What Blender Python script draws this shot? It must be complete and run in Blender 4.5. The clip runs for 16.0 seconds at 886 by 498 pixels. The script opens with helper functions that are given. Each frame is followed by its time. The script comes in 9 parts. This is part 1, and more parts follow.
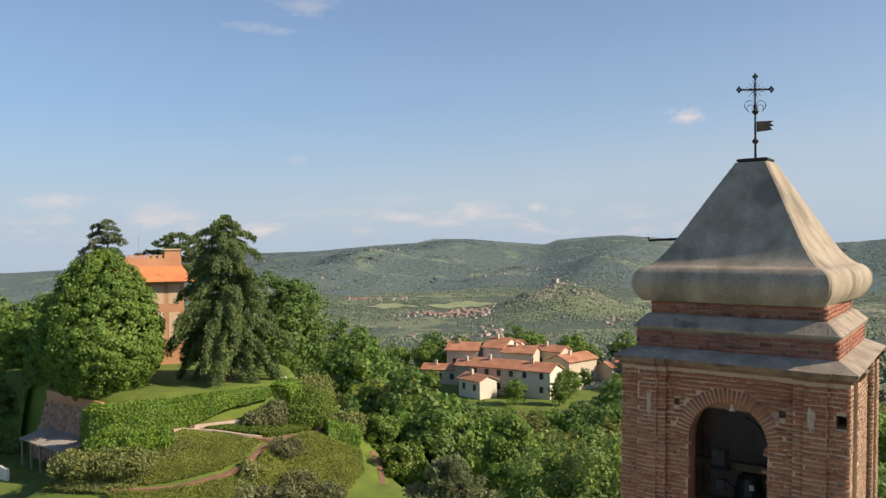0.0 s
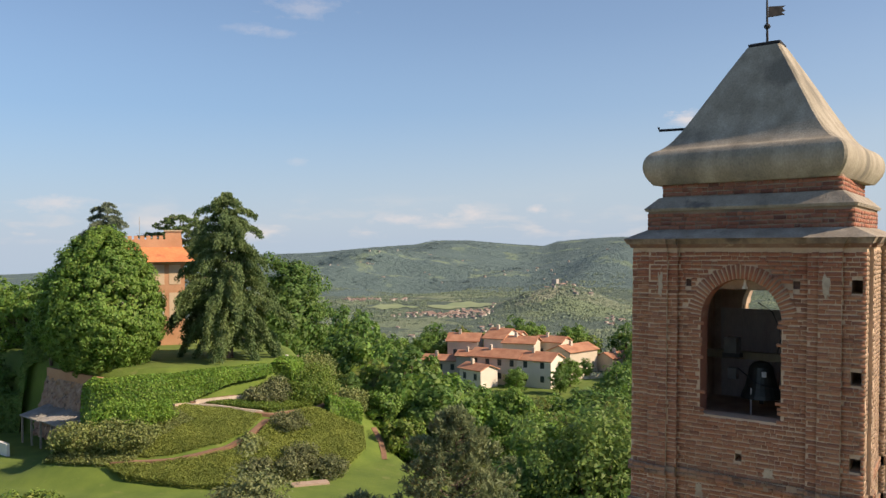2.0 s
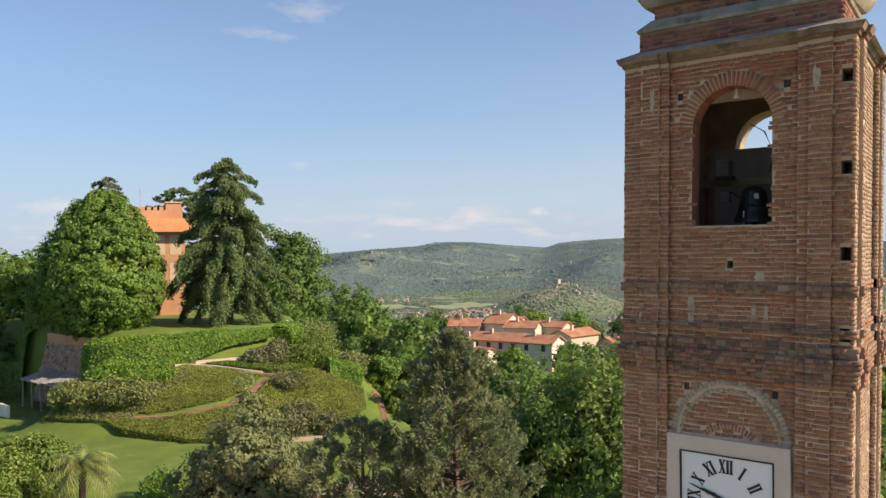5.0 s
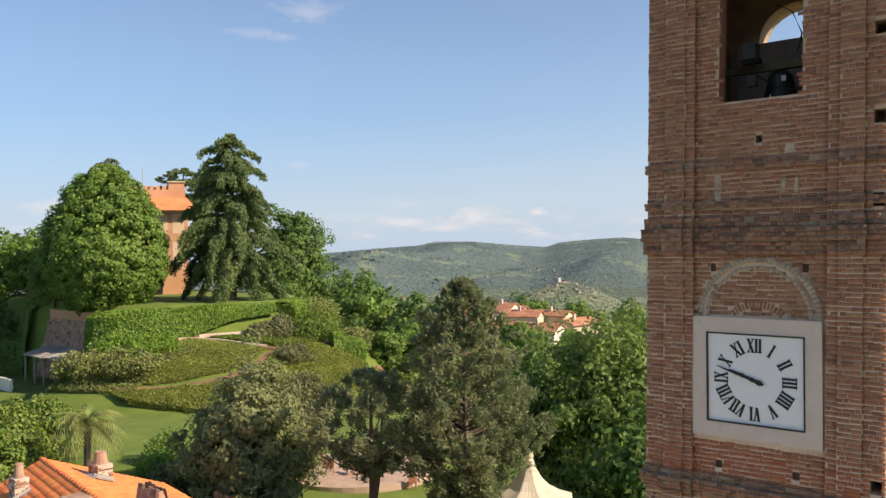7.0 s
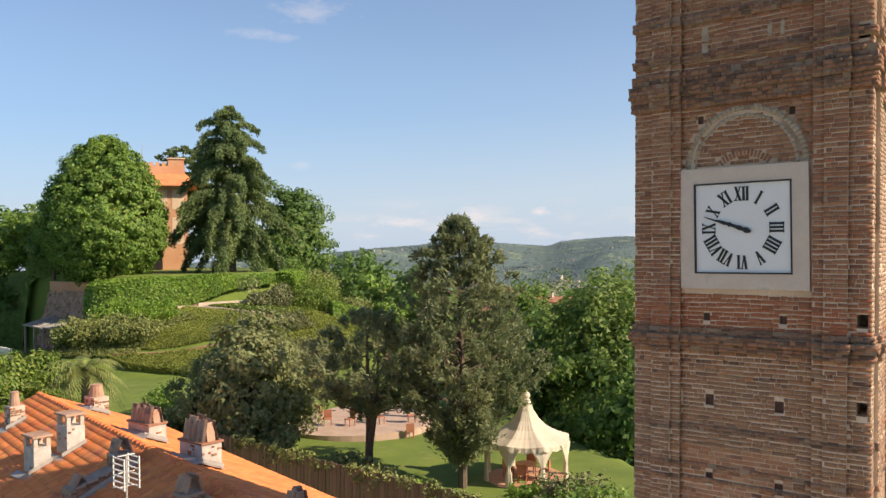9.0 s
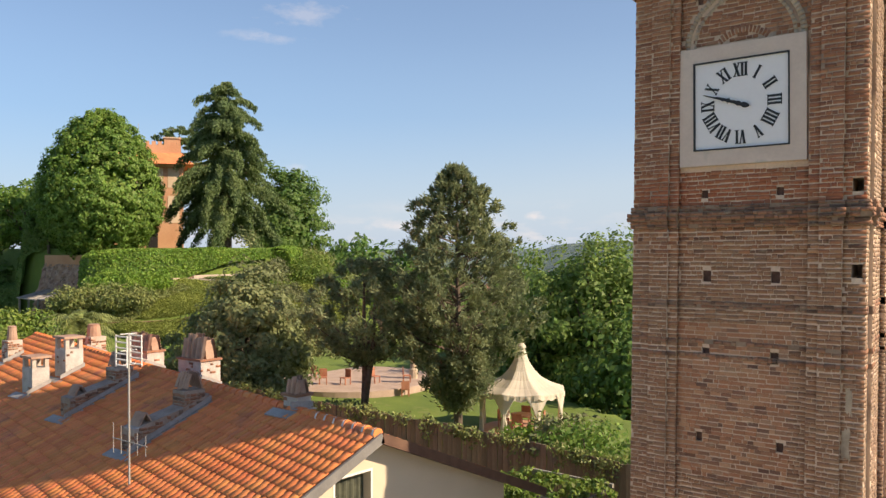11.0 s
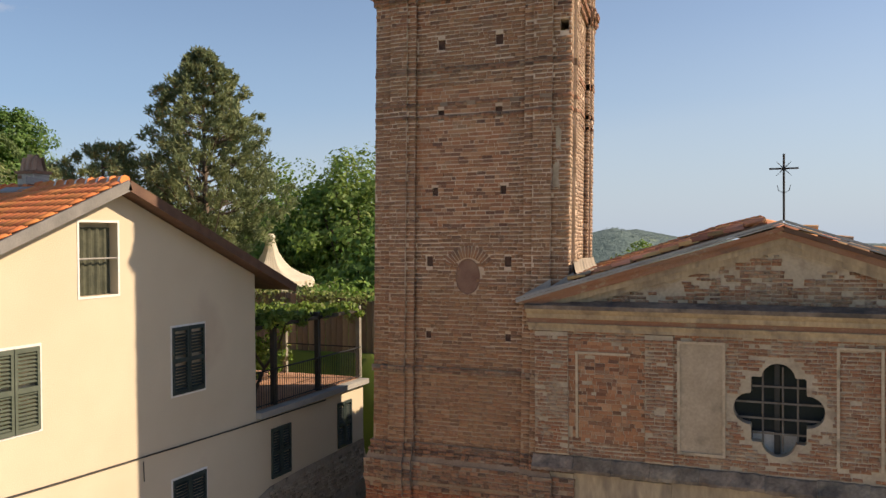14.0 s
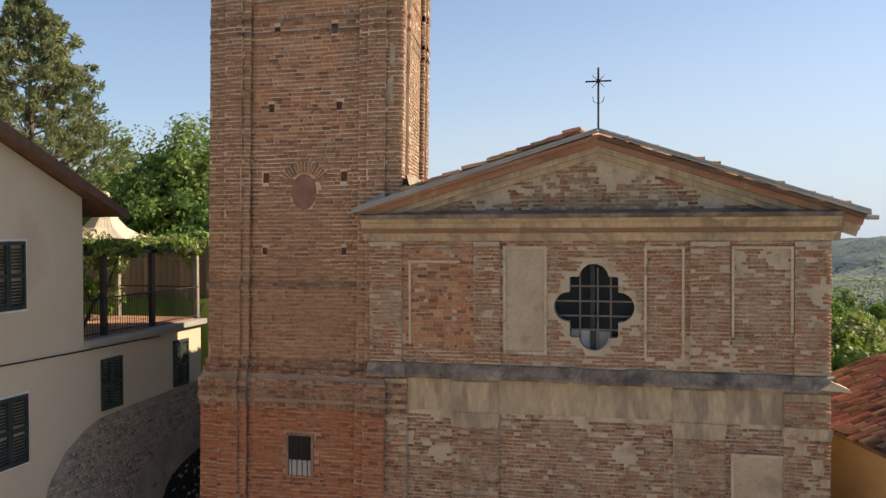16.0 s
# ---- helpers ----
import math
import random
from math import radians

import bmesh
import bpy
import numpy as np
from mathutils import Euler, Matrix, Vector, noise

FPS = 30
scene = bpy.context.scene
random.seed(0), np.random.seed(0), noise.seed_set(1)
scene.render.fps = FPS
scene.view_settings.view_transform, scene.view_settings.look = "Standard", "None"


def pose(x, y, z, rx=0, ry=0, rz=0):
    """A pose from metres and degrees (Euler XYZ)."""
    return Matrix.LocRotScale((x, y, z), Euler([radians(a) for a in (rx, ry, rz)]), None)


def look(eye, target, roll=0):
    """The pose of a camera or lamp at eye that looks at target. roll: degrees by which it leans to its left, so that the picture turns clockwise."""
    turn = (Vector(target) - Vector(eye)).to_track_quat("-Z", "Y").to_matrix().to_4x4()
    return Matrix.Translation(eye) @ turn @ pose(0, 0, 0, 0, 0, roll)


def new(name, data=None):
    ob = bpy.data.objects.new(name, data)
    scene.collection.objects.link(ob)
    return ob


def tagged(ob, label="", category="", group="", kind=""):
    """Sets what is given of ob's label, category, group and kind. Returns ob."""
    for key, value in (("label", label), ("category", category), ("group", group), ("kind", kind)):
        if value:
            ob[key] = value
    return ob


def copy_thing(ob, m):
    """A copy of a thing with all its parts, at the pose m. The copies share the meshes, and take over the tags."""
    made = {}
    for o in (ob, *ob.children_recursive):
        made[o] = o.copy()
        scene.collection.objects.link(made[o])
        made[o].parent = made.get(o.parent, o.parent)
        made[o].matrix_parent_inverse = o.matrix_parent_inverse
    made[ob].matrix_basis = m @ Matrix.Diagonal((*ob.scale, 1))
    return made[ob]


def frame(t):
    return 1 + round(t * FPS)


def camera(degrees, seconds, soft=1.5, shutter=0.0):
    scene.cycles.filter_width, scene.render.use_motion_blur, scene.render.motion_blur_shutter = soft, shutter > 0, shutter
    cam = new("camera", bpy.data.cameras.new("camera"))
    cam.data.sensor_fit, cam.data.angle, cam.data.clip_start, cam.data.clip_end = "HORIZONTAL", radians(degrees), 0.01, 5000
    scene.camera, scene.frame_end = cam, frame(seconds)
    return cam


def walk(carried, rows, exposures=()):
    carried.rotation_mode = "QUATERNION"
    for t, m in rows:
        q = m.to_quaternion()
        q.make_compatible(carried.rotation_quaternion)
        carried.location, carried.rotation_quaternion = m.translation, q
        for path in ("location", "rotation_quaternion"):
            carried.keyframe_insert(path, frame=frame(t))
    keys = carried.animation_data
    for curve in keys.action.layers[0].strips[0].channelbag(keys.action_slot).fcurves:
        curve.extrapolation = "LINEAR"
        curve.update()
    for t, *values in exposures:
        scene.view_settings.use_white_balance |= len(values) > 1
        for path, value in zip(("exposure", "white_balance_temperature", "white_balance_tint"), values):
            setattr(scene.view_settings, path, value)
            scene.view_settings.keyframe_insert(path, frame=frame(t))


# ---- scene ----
cam = camera(55.3, 16.0, 1.45)
PATH = [
    (0, (0.402, -17.164, 32.78), (-0.894, -15.64, 32.758), -0.5),
    (0.5, (0.38, -17.168, 32.202), (-0.916, -15.644, 32.18), -0.4),
    (1, (0.308, -17.216, 31.453), (-0.987, -15.692, 31.433), -0.5),
    (1.5, (0.243, -17.243, 30.78), (-1.051, -15.719, 30.762), -0.5),
    (2, (0.107, -17.169, 30.126), (-1.188, -15.645, 30.109), -0.5),
    (2.5, (0.198, -17.204, 29.647), (-1.097, -15.68, 29.631), -0.5),
    (3, (0.214, -17.212, 29.085), (-1.082, -15.688, 29.069), -0.5),
    (3.5, (0.242, -17.145, 28.446), (-1.054, -15.622, 28.431), -0.6),
    (4, (0.37, -17.103, 27.631), (-0.927, -15.58, 27.617), -0.7),
    (6.3, (-0.205, -17.112, 24.433), (-1.506, -15.592, 24.428), -0.5),
    (6.5, (-0.295, -17.148, 24.215), (-1.593, -15.626, 24.204), -0.7),
    (7, (-0.332, -17.145, 23.487), (-1.63, -15.624, 23.477), -0.6),
    (7.5, (-0.241, -17.071, 22.779), (-1.54, -15.551, 22.768), -0.7),
    (8, (-0.18, -17.074, 21.963), (-1.481, -15.554, 21.953), -0.8),
    (8.5, (-0.193, -17.062, 21.196), (-1.493, -15.543, 21.185), -0.8),
    (9, (-0.119, -16.967, 20.395), (-1.421, -15.449, 20.385), -0.8),
    (11.3, (-0.124, -17.337, 17.288), (-1.409, -15.805, 17.285), 0.0),
    (11.5, (-0.16, -17.392, 17.017), (-1.421, -15.84, 17.008), -0.2),
    (12, (0.031, -17.607, 16.112), (-1.15, -15.993, 16.097), -0.3),
    (12.5, (0.188, -17.671, 15.291), (-0.9, -15.993, 15.265), -0.6),
    (13, (0.233, -17.865, 14.345), (-0.736, -16.116, 14.316), -0.5),
    (13.5, (0.267, -18.079, 13.525), (-0.603, -16.278, 13.494), -0.3),
    (14, (0.439, -18.177, 12.542), (-0.354, -16.341, 12.512), -0.4),
    (14.5, (0.579, -18.271, 11.687), (-0.11, -16.394, 11.655), -0.2),
    (15, (0.835, -18.361, 10.809), (0.267, -16.444, 10.78), 0.0),
    (15.5, (0.933, -18.472, 10.513), (0.438, -16.535, 10.477), -0.1),
    (16, (0.952, -18.508, 10.628), (0.489, -16.563, 10.589), -0.2),
]
walk(cam, [(t, look(eye, target, roll)) for t, eye, target, roll in PATH],
     exposures=((0, 0.32, 7000, 16), (4, 0.45, 7000, 16), (9, 0.58, 7100, 17), (13, 0.50, 7250, 17), (14.5, 0.36, 7300, 17), (15.4, 0.62, 7350, 17), (16, 0.66, 7350, 17)))

# ---- daylight: low sun from the side of the tower, clear sky ----
SUN_AZ, SUN_EL = radians(65.8), radians(33)
world = bpy.data.worlds.new("sky")
scene.world = world
world.use_nodes = True
wn, wl = world.node_tree.nodes, world.node_tree.links
wn.clear()
w_out, w_bg = wn.new("ShaderNodeOutputWorld"), wn.new("ShaderNodeBackground")
w_sky = wn.new("ShaderNodeTexSky")
w_sky.sky_type, w_sky.sun_disc = "NISHITA", False
w_sky.sun_elevation, w_sky.sun_rotation = SUN_EL, SUN_AZ
w_sky.altitude, w_sky.air_density, w_sky.dust_density, w_sky.ozone_density = 400, 1.0, 0.5, 3.6
w_bg.inputs["Strength"].default_value = 0.108
# low banks of cumulus along the horizon and a few thin streaks
w_tc = wn.new("ShaderNodeTexCoord")
w_sep = wn.new("ShaderNodeSeparateXYZ")
wl.new(w_tc.outputs["Generated"], w_sep.inputs[0])
w_map = wn.new("ShaderNodeMapping")
w_map.inputs["Scale"].default_value = (9, 9, 34)
wl.new(w_tc.outputs["Generated"], w_map.inputs[0])
w_noise = wn.new("ShaderNodeTexNoise")
w_noise.inputs["Scale"].default_value, w_noise.inputs["Detail"].default_value = 1.6, 7
wl.new(w_map.outputs[0], w_noise.inputs["Vector"])
w_cl = wn.new("ShaderNodeValToRGB")
w_cl.color_ramp.elements[0].position, w_cl.color_ramp.elements[1].position = 0.5, 0.72
wl.new(w_noise.outputs["Fac"], w_cl.inputs[0])
w_band = wn.new("ShaderNodeValToRGB")
w_band.color_ramp.elements[0].position, w_band.color_ramp.elements[0].color = 0.0, (0, 0, 0, 1)
w_band.color_ramp.elements[1].position, w_band.color_ramp.elements[1].color = 0.012, (1, 1, 1, 1)
for p, v in ((0.03, 0.45), (0.06, 0.0)):
    e = w_band.color_ramp.elements.new(p)
    e.color = (v, v, v, 1)
wl.new(w_sep.outputs["Z"], w_band.inputs[0])
w_mul = wn.new("ShaderNodeMath")
w_mul.operation = "MULTIPLY"
wl.new(w_cl.outputs[0], w_mul.inputs[0])
wl.new(w_band.outputs[0], w_mul.inputs[1])
w_mix = wn.new("ShaderNodeMixRGB")
w_mix.inputs[2].default_value = (5.6, 5.4, 5.3, 1)
w_west, w_some = wn.new("ShaderNodeMath"), wn.new("ShaderNodeMath")
w_west.operation, w_west.use_clamp, w_some.operation = "MULTIPLY_ADD", True, "MULTIPLY"
w_west.inputs[1].default_value, w_west.inputs[2].default_value = -4.0, -1.2
wl.new(w_sep.outputs["X"], w_west.inputs[0])
wl.new(w_mul.outputs[0], w_some.inputs[0])
wl.new(w_west.outputs[0], w_some.inputs[1])
wl.new(w_some.outputs[0], w_mix.inputs[0])
# pale haze low over the land
w_haze = wn.new("ShaderNodeValToRGB")
w_haze.color_ramp.elements[0].position, w_haze.color_ramp.elements[0].color = 0.0, (0.92, 0.92, 0.92, 1)
w_haze.color_ramp.elements[1].position, w_haze.color_ramp.elements[1].color = 0.24, (0.22, 0.22, 0.22, 1)
w_haze.color_ramp.elements.new(0.6).color = (0, 0, 0, 1)
wl.new(w_sep.outputs["Z"], w_haze.inputs[0])
w_mix2 = wn.new("ShaderNodeMixRGB")
w_mix2.inputs[2].default_value = (3.15, 4.05, 5.3, 1)
wl.new(w_haze.outputs[0], w_mix2.inputs[0])
# the haze is deeper blue higher up and away from the sun
w_side = wn.new("ShaderNodeMath")
w_side.operation, w_side.use_clamp = "MULTIPLY_ADD", True
w_side.inputs[1].default_value, w_side.inputs[2].default_value = 1.0, 0.95
wl.new(w_sep.outputs["X"], w_side.inputs[0])
w_tint = wn.new("ShaderNodeMixRGB")
w_tint.inputs[1].default_value, w_tint.inputs[2].default_value = (1.55, 3.15, 5.3, 1), (3.1, 4.1, 5.25, 1)
w_low = wn.new("ShaderNodeMath")
w_low.operation, w_low.use_clamp = "MULTIPLY_ADD", True
w_low.inputs[1].default_value, w_low.inputs[2].default_value = -6.5, 1.0
wl.new(w_sep.outputs["Z"], w_low.inputs[0])
w_sum = wn.new("ShaderNodeMath")
w_sum.operation, w_sum.use_clamp = "ADD", True
wl.new(w_side.outputs[0], w_sum.inputs[0])
wl.new(w_low.outputs[0], w_sum.inputs[1])
wl.new(w_sum.outputs[0], w_tint.inputs[0])
wl.new(w_tint.outputs[0], w_mix2.inputs[2])
wl.new(w_sky.outputs[0], w_mix2.inputs[1])
wl.new(w_mix2.outputs[0], w_mix.inputs[1])
# a few small fair-weather clouds and thin streaks, each at its own place in the sky
w_puff = wn.new("ShaderNodeTexNoise")
w_puff.inputs["Scale"].default_value, w_puff.inputs["Detail"].default_value, w_puff.inputs["Roughness"].default_value = 70, 6, 0.65
w_flat = wn.new("ShaderNodeMapping")
w_flat.inputs["Scale"].default_value = (0.55, 0.55, 1.4)
wl.new(w_tc.outputs["Generated"], w_flat.inputs[0])
wl.new(w_flat.outputs[0], w_puff.inputs["Vector"])
w_last = w_mix.outputs[0]
for at, wide, tall, thick in (((-0.4088, 0.9024, 0.1358), 0.026, 0.011, 0.75), ((-0.7328, 0.6265, 0.2655), 0.045, 0.015, 0.26), ((-0.7808, 0.5772, 0.2392), 0.034, 0.007, 0.16),
                              ((-0.7587, 0.607, 0.2365), 0.034, 0.006, 0.22), ((-0.7641, 0.6381, 0.0948), 0.014, 0.007, 0.18), ((-0.905, 0.425, 0.045), 0.045, 0.011, 0.5), ((-0.62, 0.78, 0.035), 0.026, 0.010, 0.6), ((-0.56, 0.83, 0.037), 0.013, 0.007, 0.6), ((-0.68, 0.73, 0.027), 0.05, 0.007, 0.5)):
    w_off, w_len = wn.new("ShaderNodeVectorMath"), wn.new("ShaderNodeVectorMath")
    w_off.operation, w_len.operation = "SUBTRACT", "LENGTH"
    w_off.inputs[1].default_value = at
    wl.new(w_tc.outputs["Generated"], w_off.inputs[0])
    w_scl = wn.new("ShaderNodeVectorMath")
    w_scl.operation = "MULTIPLY"
    w_scl.inputs[1].default_value = (1 / wide, 1 / wide, 1 / tall)
    wl.new(w_off.outputs[0], w_scl.inputs[0])
    wl.new(w_scl.outputs[0], w_len.inputs[0])
    w_rim = wn.new("ShaderNodeMath")
    w_rim.operation = "MULTIPLY_ADD"
    w_rim.inputs[1].default_value = 2.6
    wl.new(w_puff.outputs["Fac"], w_rim.inputs[0])
    w_neg = wn.new("ShaderNodeMath")
    w_neg.operation = "MULTIPLY"
    w_neg.inputs[1].default_value = -1.0
    wl.new(w_len.outputs["Value"], w_neg.inputs[0])
    wl.new(w_neg.outputs[0], w_rim.inputs[2])
    w_amt = wn.new("ShaderNodeMapRange")
    w_amt.inputs[1].default_value, w_amt.inputs[2].default_value, w_amt.inputs[4].default_value = 0.35, 1.3, thick
    wl.new(w_rim.outputs[0], w_amt.inputs[0])
    w_add = wn.new("ShaderNodeMixRGB")
    w_add.inputs[2].default_value = (5.7, 5.5, 5.5, 1)
    wl.new(w_amt.outputs[0], w_add.inputs[0])
    wl.new(w_last, w_add.inputs[1])
    w_last = w_add.outputs[0]
wl.new(w_last, w_bg.inputs["Color"])
wl.new(w_bg.outputs[0], w_out.inputs[0])
sun_data = bpy.data.lights.new("sun", "SUN")
sun_data.energy, sun_data.angle, sun_data.color = 4.9, radians(0.6), (1.0, 0.86, 0.66)
sun = new("sun", sun_data)
sun_dir = Vector((math.sin(SUN_AZ) * math.cos(SUN_EL), math.cos(SUN_AZ) * math.cos(SUN_EL), math.sin(SUN_EL)))
sun.matrix_world = look(sun_dir * 200, (0, 0, 0))

# ---- materials ----
def mat(name, c1, c2, scale=2.0, rough=0.8, bump=0.3, fine=30.0, metal=0.0, stain=None, stain_scale=0.6, stain_at=0.58,
        random="", spread=0.3, stretch=(1, 1, 1), translucent=0.0, odd=0.0, grain=0.25):
    """A procedural surface: two colours mixed by a coarse noise, shaded by a fine one, with an optional stain.
    random: 'island' or 'object' varies the brightness and hue from piece to piece by spread."""
    m = bpy.data.materials.new(name)
    m.use_nodes = True
    n, l = m.node_tree.nodes, m.node_tree.links
    b = n["Principled BSDF"]
    b.inputs["Roughness"].default_value, b.inputs["Metallic"].default_value = rough, metal
    tc, mp = n.new("ShaderNodeTexCoord"), n.new("ShaderNodeMapping")
    mp.inputs["Scale"].default_value = stretch
    l.new(tc.outputs["Object"], mp.inputs[0])

    def noise_node(s, detail=5.0):
        t = n.new("ShaderNodeTexNoise")
        t.inputs["Scale"].default_value, t.inputs["Detail"].default_value = s, detail
        l.new(mp.outputs[0], t.inputs["Vector"])
        return t
    big, small = noise_node(scale), noise_node(fine, 3.0)
    ramp = n.new("ShaderNodeValToRGB")
    ramp.color_ramp.elements[0].position, ramp.color_ramp.elements[1].position = 0.35, 0.68
    ramp.color_ramp.elements[0].color, ramp.color_ramp.elements[1].color = (*c1, 1), (*c2, 1)
    l.new(big.outputs["Fac"], ramp.inputs[0])
    colour = ramp.outputs[0]
    if stain:
        st = noise_node(stain_scale, 7.0)
        sr = n.new("ShaderNodeValToRGB")
        sr.color_ramp.elements[0].position, sr.color_ramp.elements[1].position = stain_at, stain_at + 0.12
        l.new(st.outputs["Fac"], sr.inputs[0])
        mx = n.new("ShaderNodeMixRGB")
        mx.inputs[2].default_value = (*stain, 1)
        l.new(sr.outputs[0], mx.inputs[0])
        l.new(colour, mx.inputs[1])
        colour = mx.outputs[0]
    hs = n.new("ShaderNodeHueSaturation")
    l.new(colour, hs.inputs["Color"])
    val = n.new("ShaderNodeMapRange")
    val.inputs[3].default_value, val.inputs[4].default_value = 1 - grain, 1 + grain
    l.new(small.outputs["Fac"], val.inputs[0])
    out = val.outputs[0]
    if random:
        src = n.new("ShaderNodeNewGeometry").outputs["Random Per Island"] if random == "island" else n.new("ShaderNodeObjectInfo").outputs["Random"]
        mr = n.new("ShaderNodeMapRange")
        mr.inputs[3].default_value, mr.inputs[4].default_value = 1 - spread, 1 + spread
        l.new(src, mr.inputs[0])
        mu = n.new("ShaderNodeMath")
        mu.operation = "MULTIPLY"
        l.new(out, mu.inputs[0])
        l.new(mr.outputs[0], mu.inputs[1])
        out = mu.outputs[0]
        if odd:
            lt = n.new("ShaderNodeMath")
            lt.operation = "LESS_THAN"
            lt.inputs[1].default_value = odd
            o2 = n.new("ShaderNodeTexWhiteNoise")
            o2.noise_dimensions = "1D"
            ad = n.new("ShaderNodeMath")
            ad.operation = "MULTIPLY_ADD"
            ad.inputs[1].default_value, ad.inputs[2].default_value = 37.0, 3.7
            l.new(src, ad.inputs[0])
            l.new(ad.outputs[0], o2.inputs["W"])
            l.new(o2.outputs["Value"], lt.inputs[0])
            od = n.new("ShaderNodeMath")
            od.operation = "MULTIPLY_ADD"
            od.inputs[1].default_value, od.inputs[2].default_value = -0.58, 1.0
            l.new(lt.outputs[0], od.inputs[0])
            m2 = n.new("ShaderNodeMath")
            m2.operation = "MULTIPLY"
            l.new(out, m2.inputs[0])
            l.new(od.outputs[0], m2.inputs[1])
            out = m2.outputs[0]
        wt = n.new("ShaderNodeTexWhiteNoise")
        wt.noise_dimensions = "1D"
        l.new(src, wt.inputs["W"])
        hr = n.new("ShaderNodeMapRange")
        hr.inputs[3].default_value, hr.inputs[4].default_value = 0.5 - 0.06 * spread, 0.5 + 0.06 * spread
        l.new(wt.outputs["Value"], hr.inputs[0])
        l.new(hr.outputs[0], hs.inputs["Hue"])
    l.new(out, hs.inputs["Value"])
    l.new(hs.outputs[0], b.inputs["Base Color"])
    if bump:
        bp = n.new("ShaderNodeBump")
        bp.inputs["Strength"].default_value, bp.inputs["Distance"].default_value = bump, 0.02
        l.new(small.outputs["Fac"], bp.inputs["Height"])
        l.new(bp.outputs[0], b.inputs["Normal"])
    if translucent:
        tr, ms = n.new("ShaderNodeBsdfTranslucent"), n.new("ShaderNodeMixShader")
        ms.inputs[0].default_value = translucent
        l.new(hs.outputs[0], tr.inputs["Color"])
        l.new(b.outputs[0], ms.inputs[1])
        l.new(tr.outputs[0], ms.inputs[2])
        l.new(ms.outputs[0], n["Material Output"].inputs[0])
    return m


def brick_mat(name, tones, source="island", smear=(0.40, 0.31, 0.21), smear_at=0.60, soot=(0.10, 0.085, 0.072), soot_at=0.60, tint=(0.43, 0.25, 0.125), tint_at=0.5, tint_max=0.5, bump=0.5, batches=(), wash_at=None):
    """Old brickwork: every brick takes one of several fired tones; broad patches lean to a second tone,
    thin lime smears and flat sooty stains lie over them."""
    m = bpy.data.materials.new(name)
    m.use_nodes = True
    n, l = m.node_tree.nodes, m.node_tree.links
    b = n["Principled BSDF"]
    b.inputs["Roughness"].default_value = 0.92
    tc = n.new("ShaderNodeTexCoord")

    def cloud(scale, detail, stretch=(1, 1, 1), rough=0.6):
        mp, t = n.new("ShaderNodeMapping"), n.new("ShaderNodeTexNoise")
        mp.inputs["Scale"].default_value = stretch
        t.inputs["Scale"].default_value, t.inputs["Detail"].default_value, t.inputs["Roughness"].default_value = scale, detail, rough
        l.new(tc.outputs["Object" if source == "island" else "Generated"], mp.inputs[0])
        if source == "object":
            geo = n.new("ShaderNodeNewGeometry")
            l.new(geo.outputs["Position"], mp.inputs[0])
        l.new(mp.outputs[0], t.inputs["Vector"])
        return t.outputs["Fac"]

    def mask(fac, at, width, top=1.0):
        r = n.new("ShaderNodeMapRange")
        r.inputs[1].default_value, r.inputs[2].default_value, r.inputs[4].default_value = at, at + width, top
        l.new(fac, r.inputs[0])
        return r.outputs[0]

    def lay(colour, over, fac):
        mx = n.new("ShaderNodeMixRGB")
        mx.inputs[2].default_value = (*over, 1)
        l.new(fac, mx.inputs[0])
        l.new(colour, mx.inputs[1])
        return mx.outputs[0]
    src = n.new("ShaderNodeNewGeometry").outputs["Random Per Island"] if source == "island" else n.new("ShaderNodeObjectInfo").outputs["Random"]
    ramp = n.new("ShaderNodeValToRGB")
    el = ramp.color_ramp.elements
    for k, c in enumerate(tones):
        e = el[k] if k < 2 else el.new(1.0)
        e.position, e.color = k / (len(tones) - 1), (*c, 1)
    l.new(src, ramp.inputs[0])
    colour = lay(ramp.outputs[0], tint, mask(cloud(0.55, 4, (1, 1, 1.4)), tint_at, 0.2, tint_max))
    # bricks of other firings were laid at some heights
    for z_lo, z_hi, fired, share in batches:
        sep, add = n.new("ShaderNodeSeparateXYZ"), n.new("ShaderNodeMath")
        l.new(n.new("ShaderNodeNewGeometry").outputs["Position"], sep.inputs[0])
        add.operation = "MULTIPLY_ADD"
        add.inputs[1].default_value = 1.6
        l.new(cloud(1.1, 5), add.inputs[0])
        l.new(sep.outputs["Z"], add.inputs[2])
        up, down, both = mask(add.outputs[0], z_lo + 0.6, 0.5, share), mask(add.outputs[0], z_hi + 0.6, 0.5), n.new("ShaderNodeMath")
        both.operation, both.use_clamp = "SUBTRACT", True
        l.new(up, both.inputs[0])
        l.new(down, both.inputs[1])
        colour = lay(colour, fired, both.outputs[0])
    colour = lay(colour, smear, mask(cloud(2.6, 8, (1, 1, 1.6), 0.72), smear_at, 0.1, 0.75))
    if wash_at:
        colour = lay(colour, smear, mask(cloud(0.8, 10, (1, 1, 1.2), 0.75), wash_at, 0.16, 0.85))
    colour = lay(colour, soot, mask(cloud(0.75, 9, (0.7, 0.7, 2.0), 0.72), soot_at, 0.12, 0.75))
    fine = cloud(34, 3)
    val, hs = n.new("ShaderNodeMapRange"), n.new("ShaderNodeHueSaturation")
    val.inputs[3].default_value, val.inputs[4].default_value = 0.7, 1.3
    l.new(fine, val.inputs[0])
    l.new(val.outputs[0], hs.inputs["Value"])
    l.new(colour, hs.inputs["Color"])
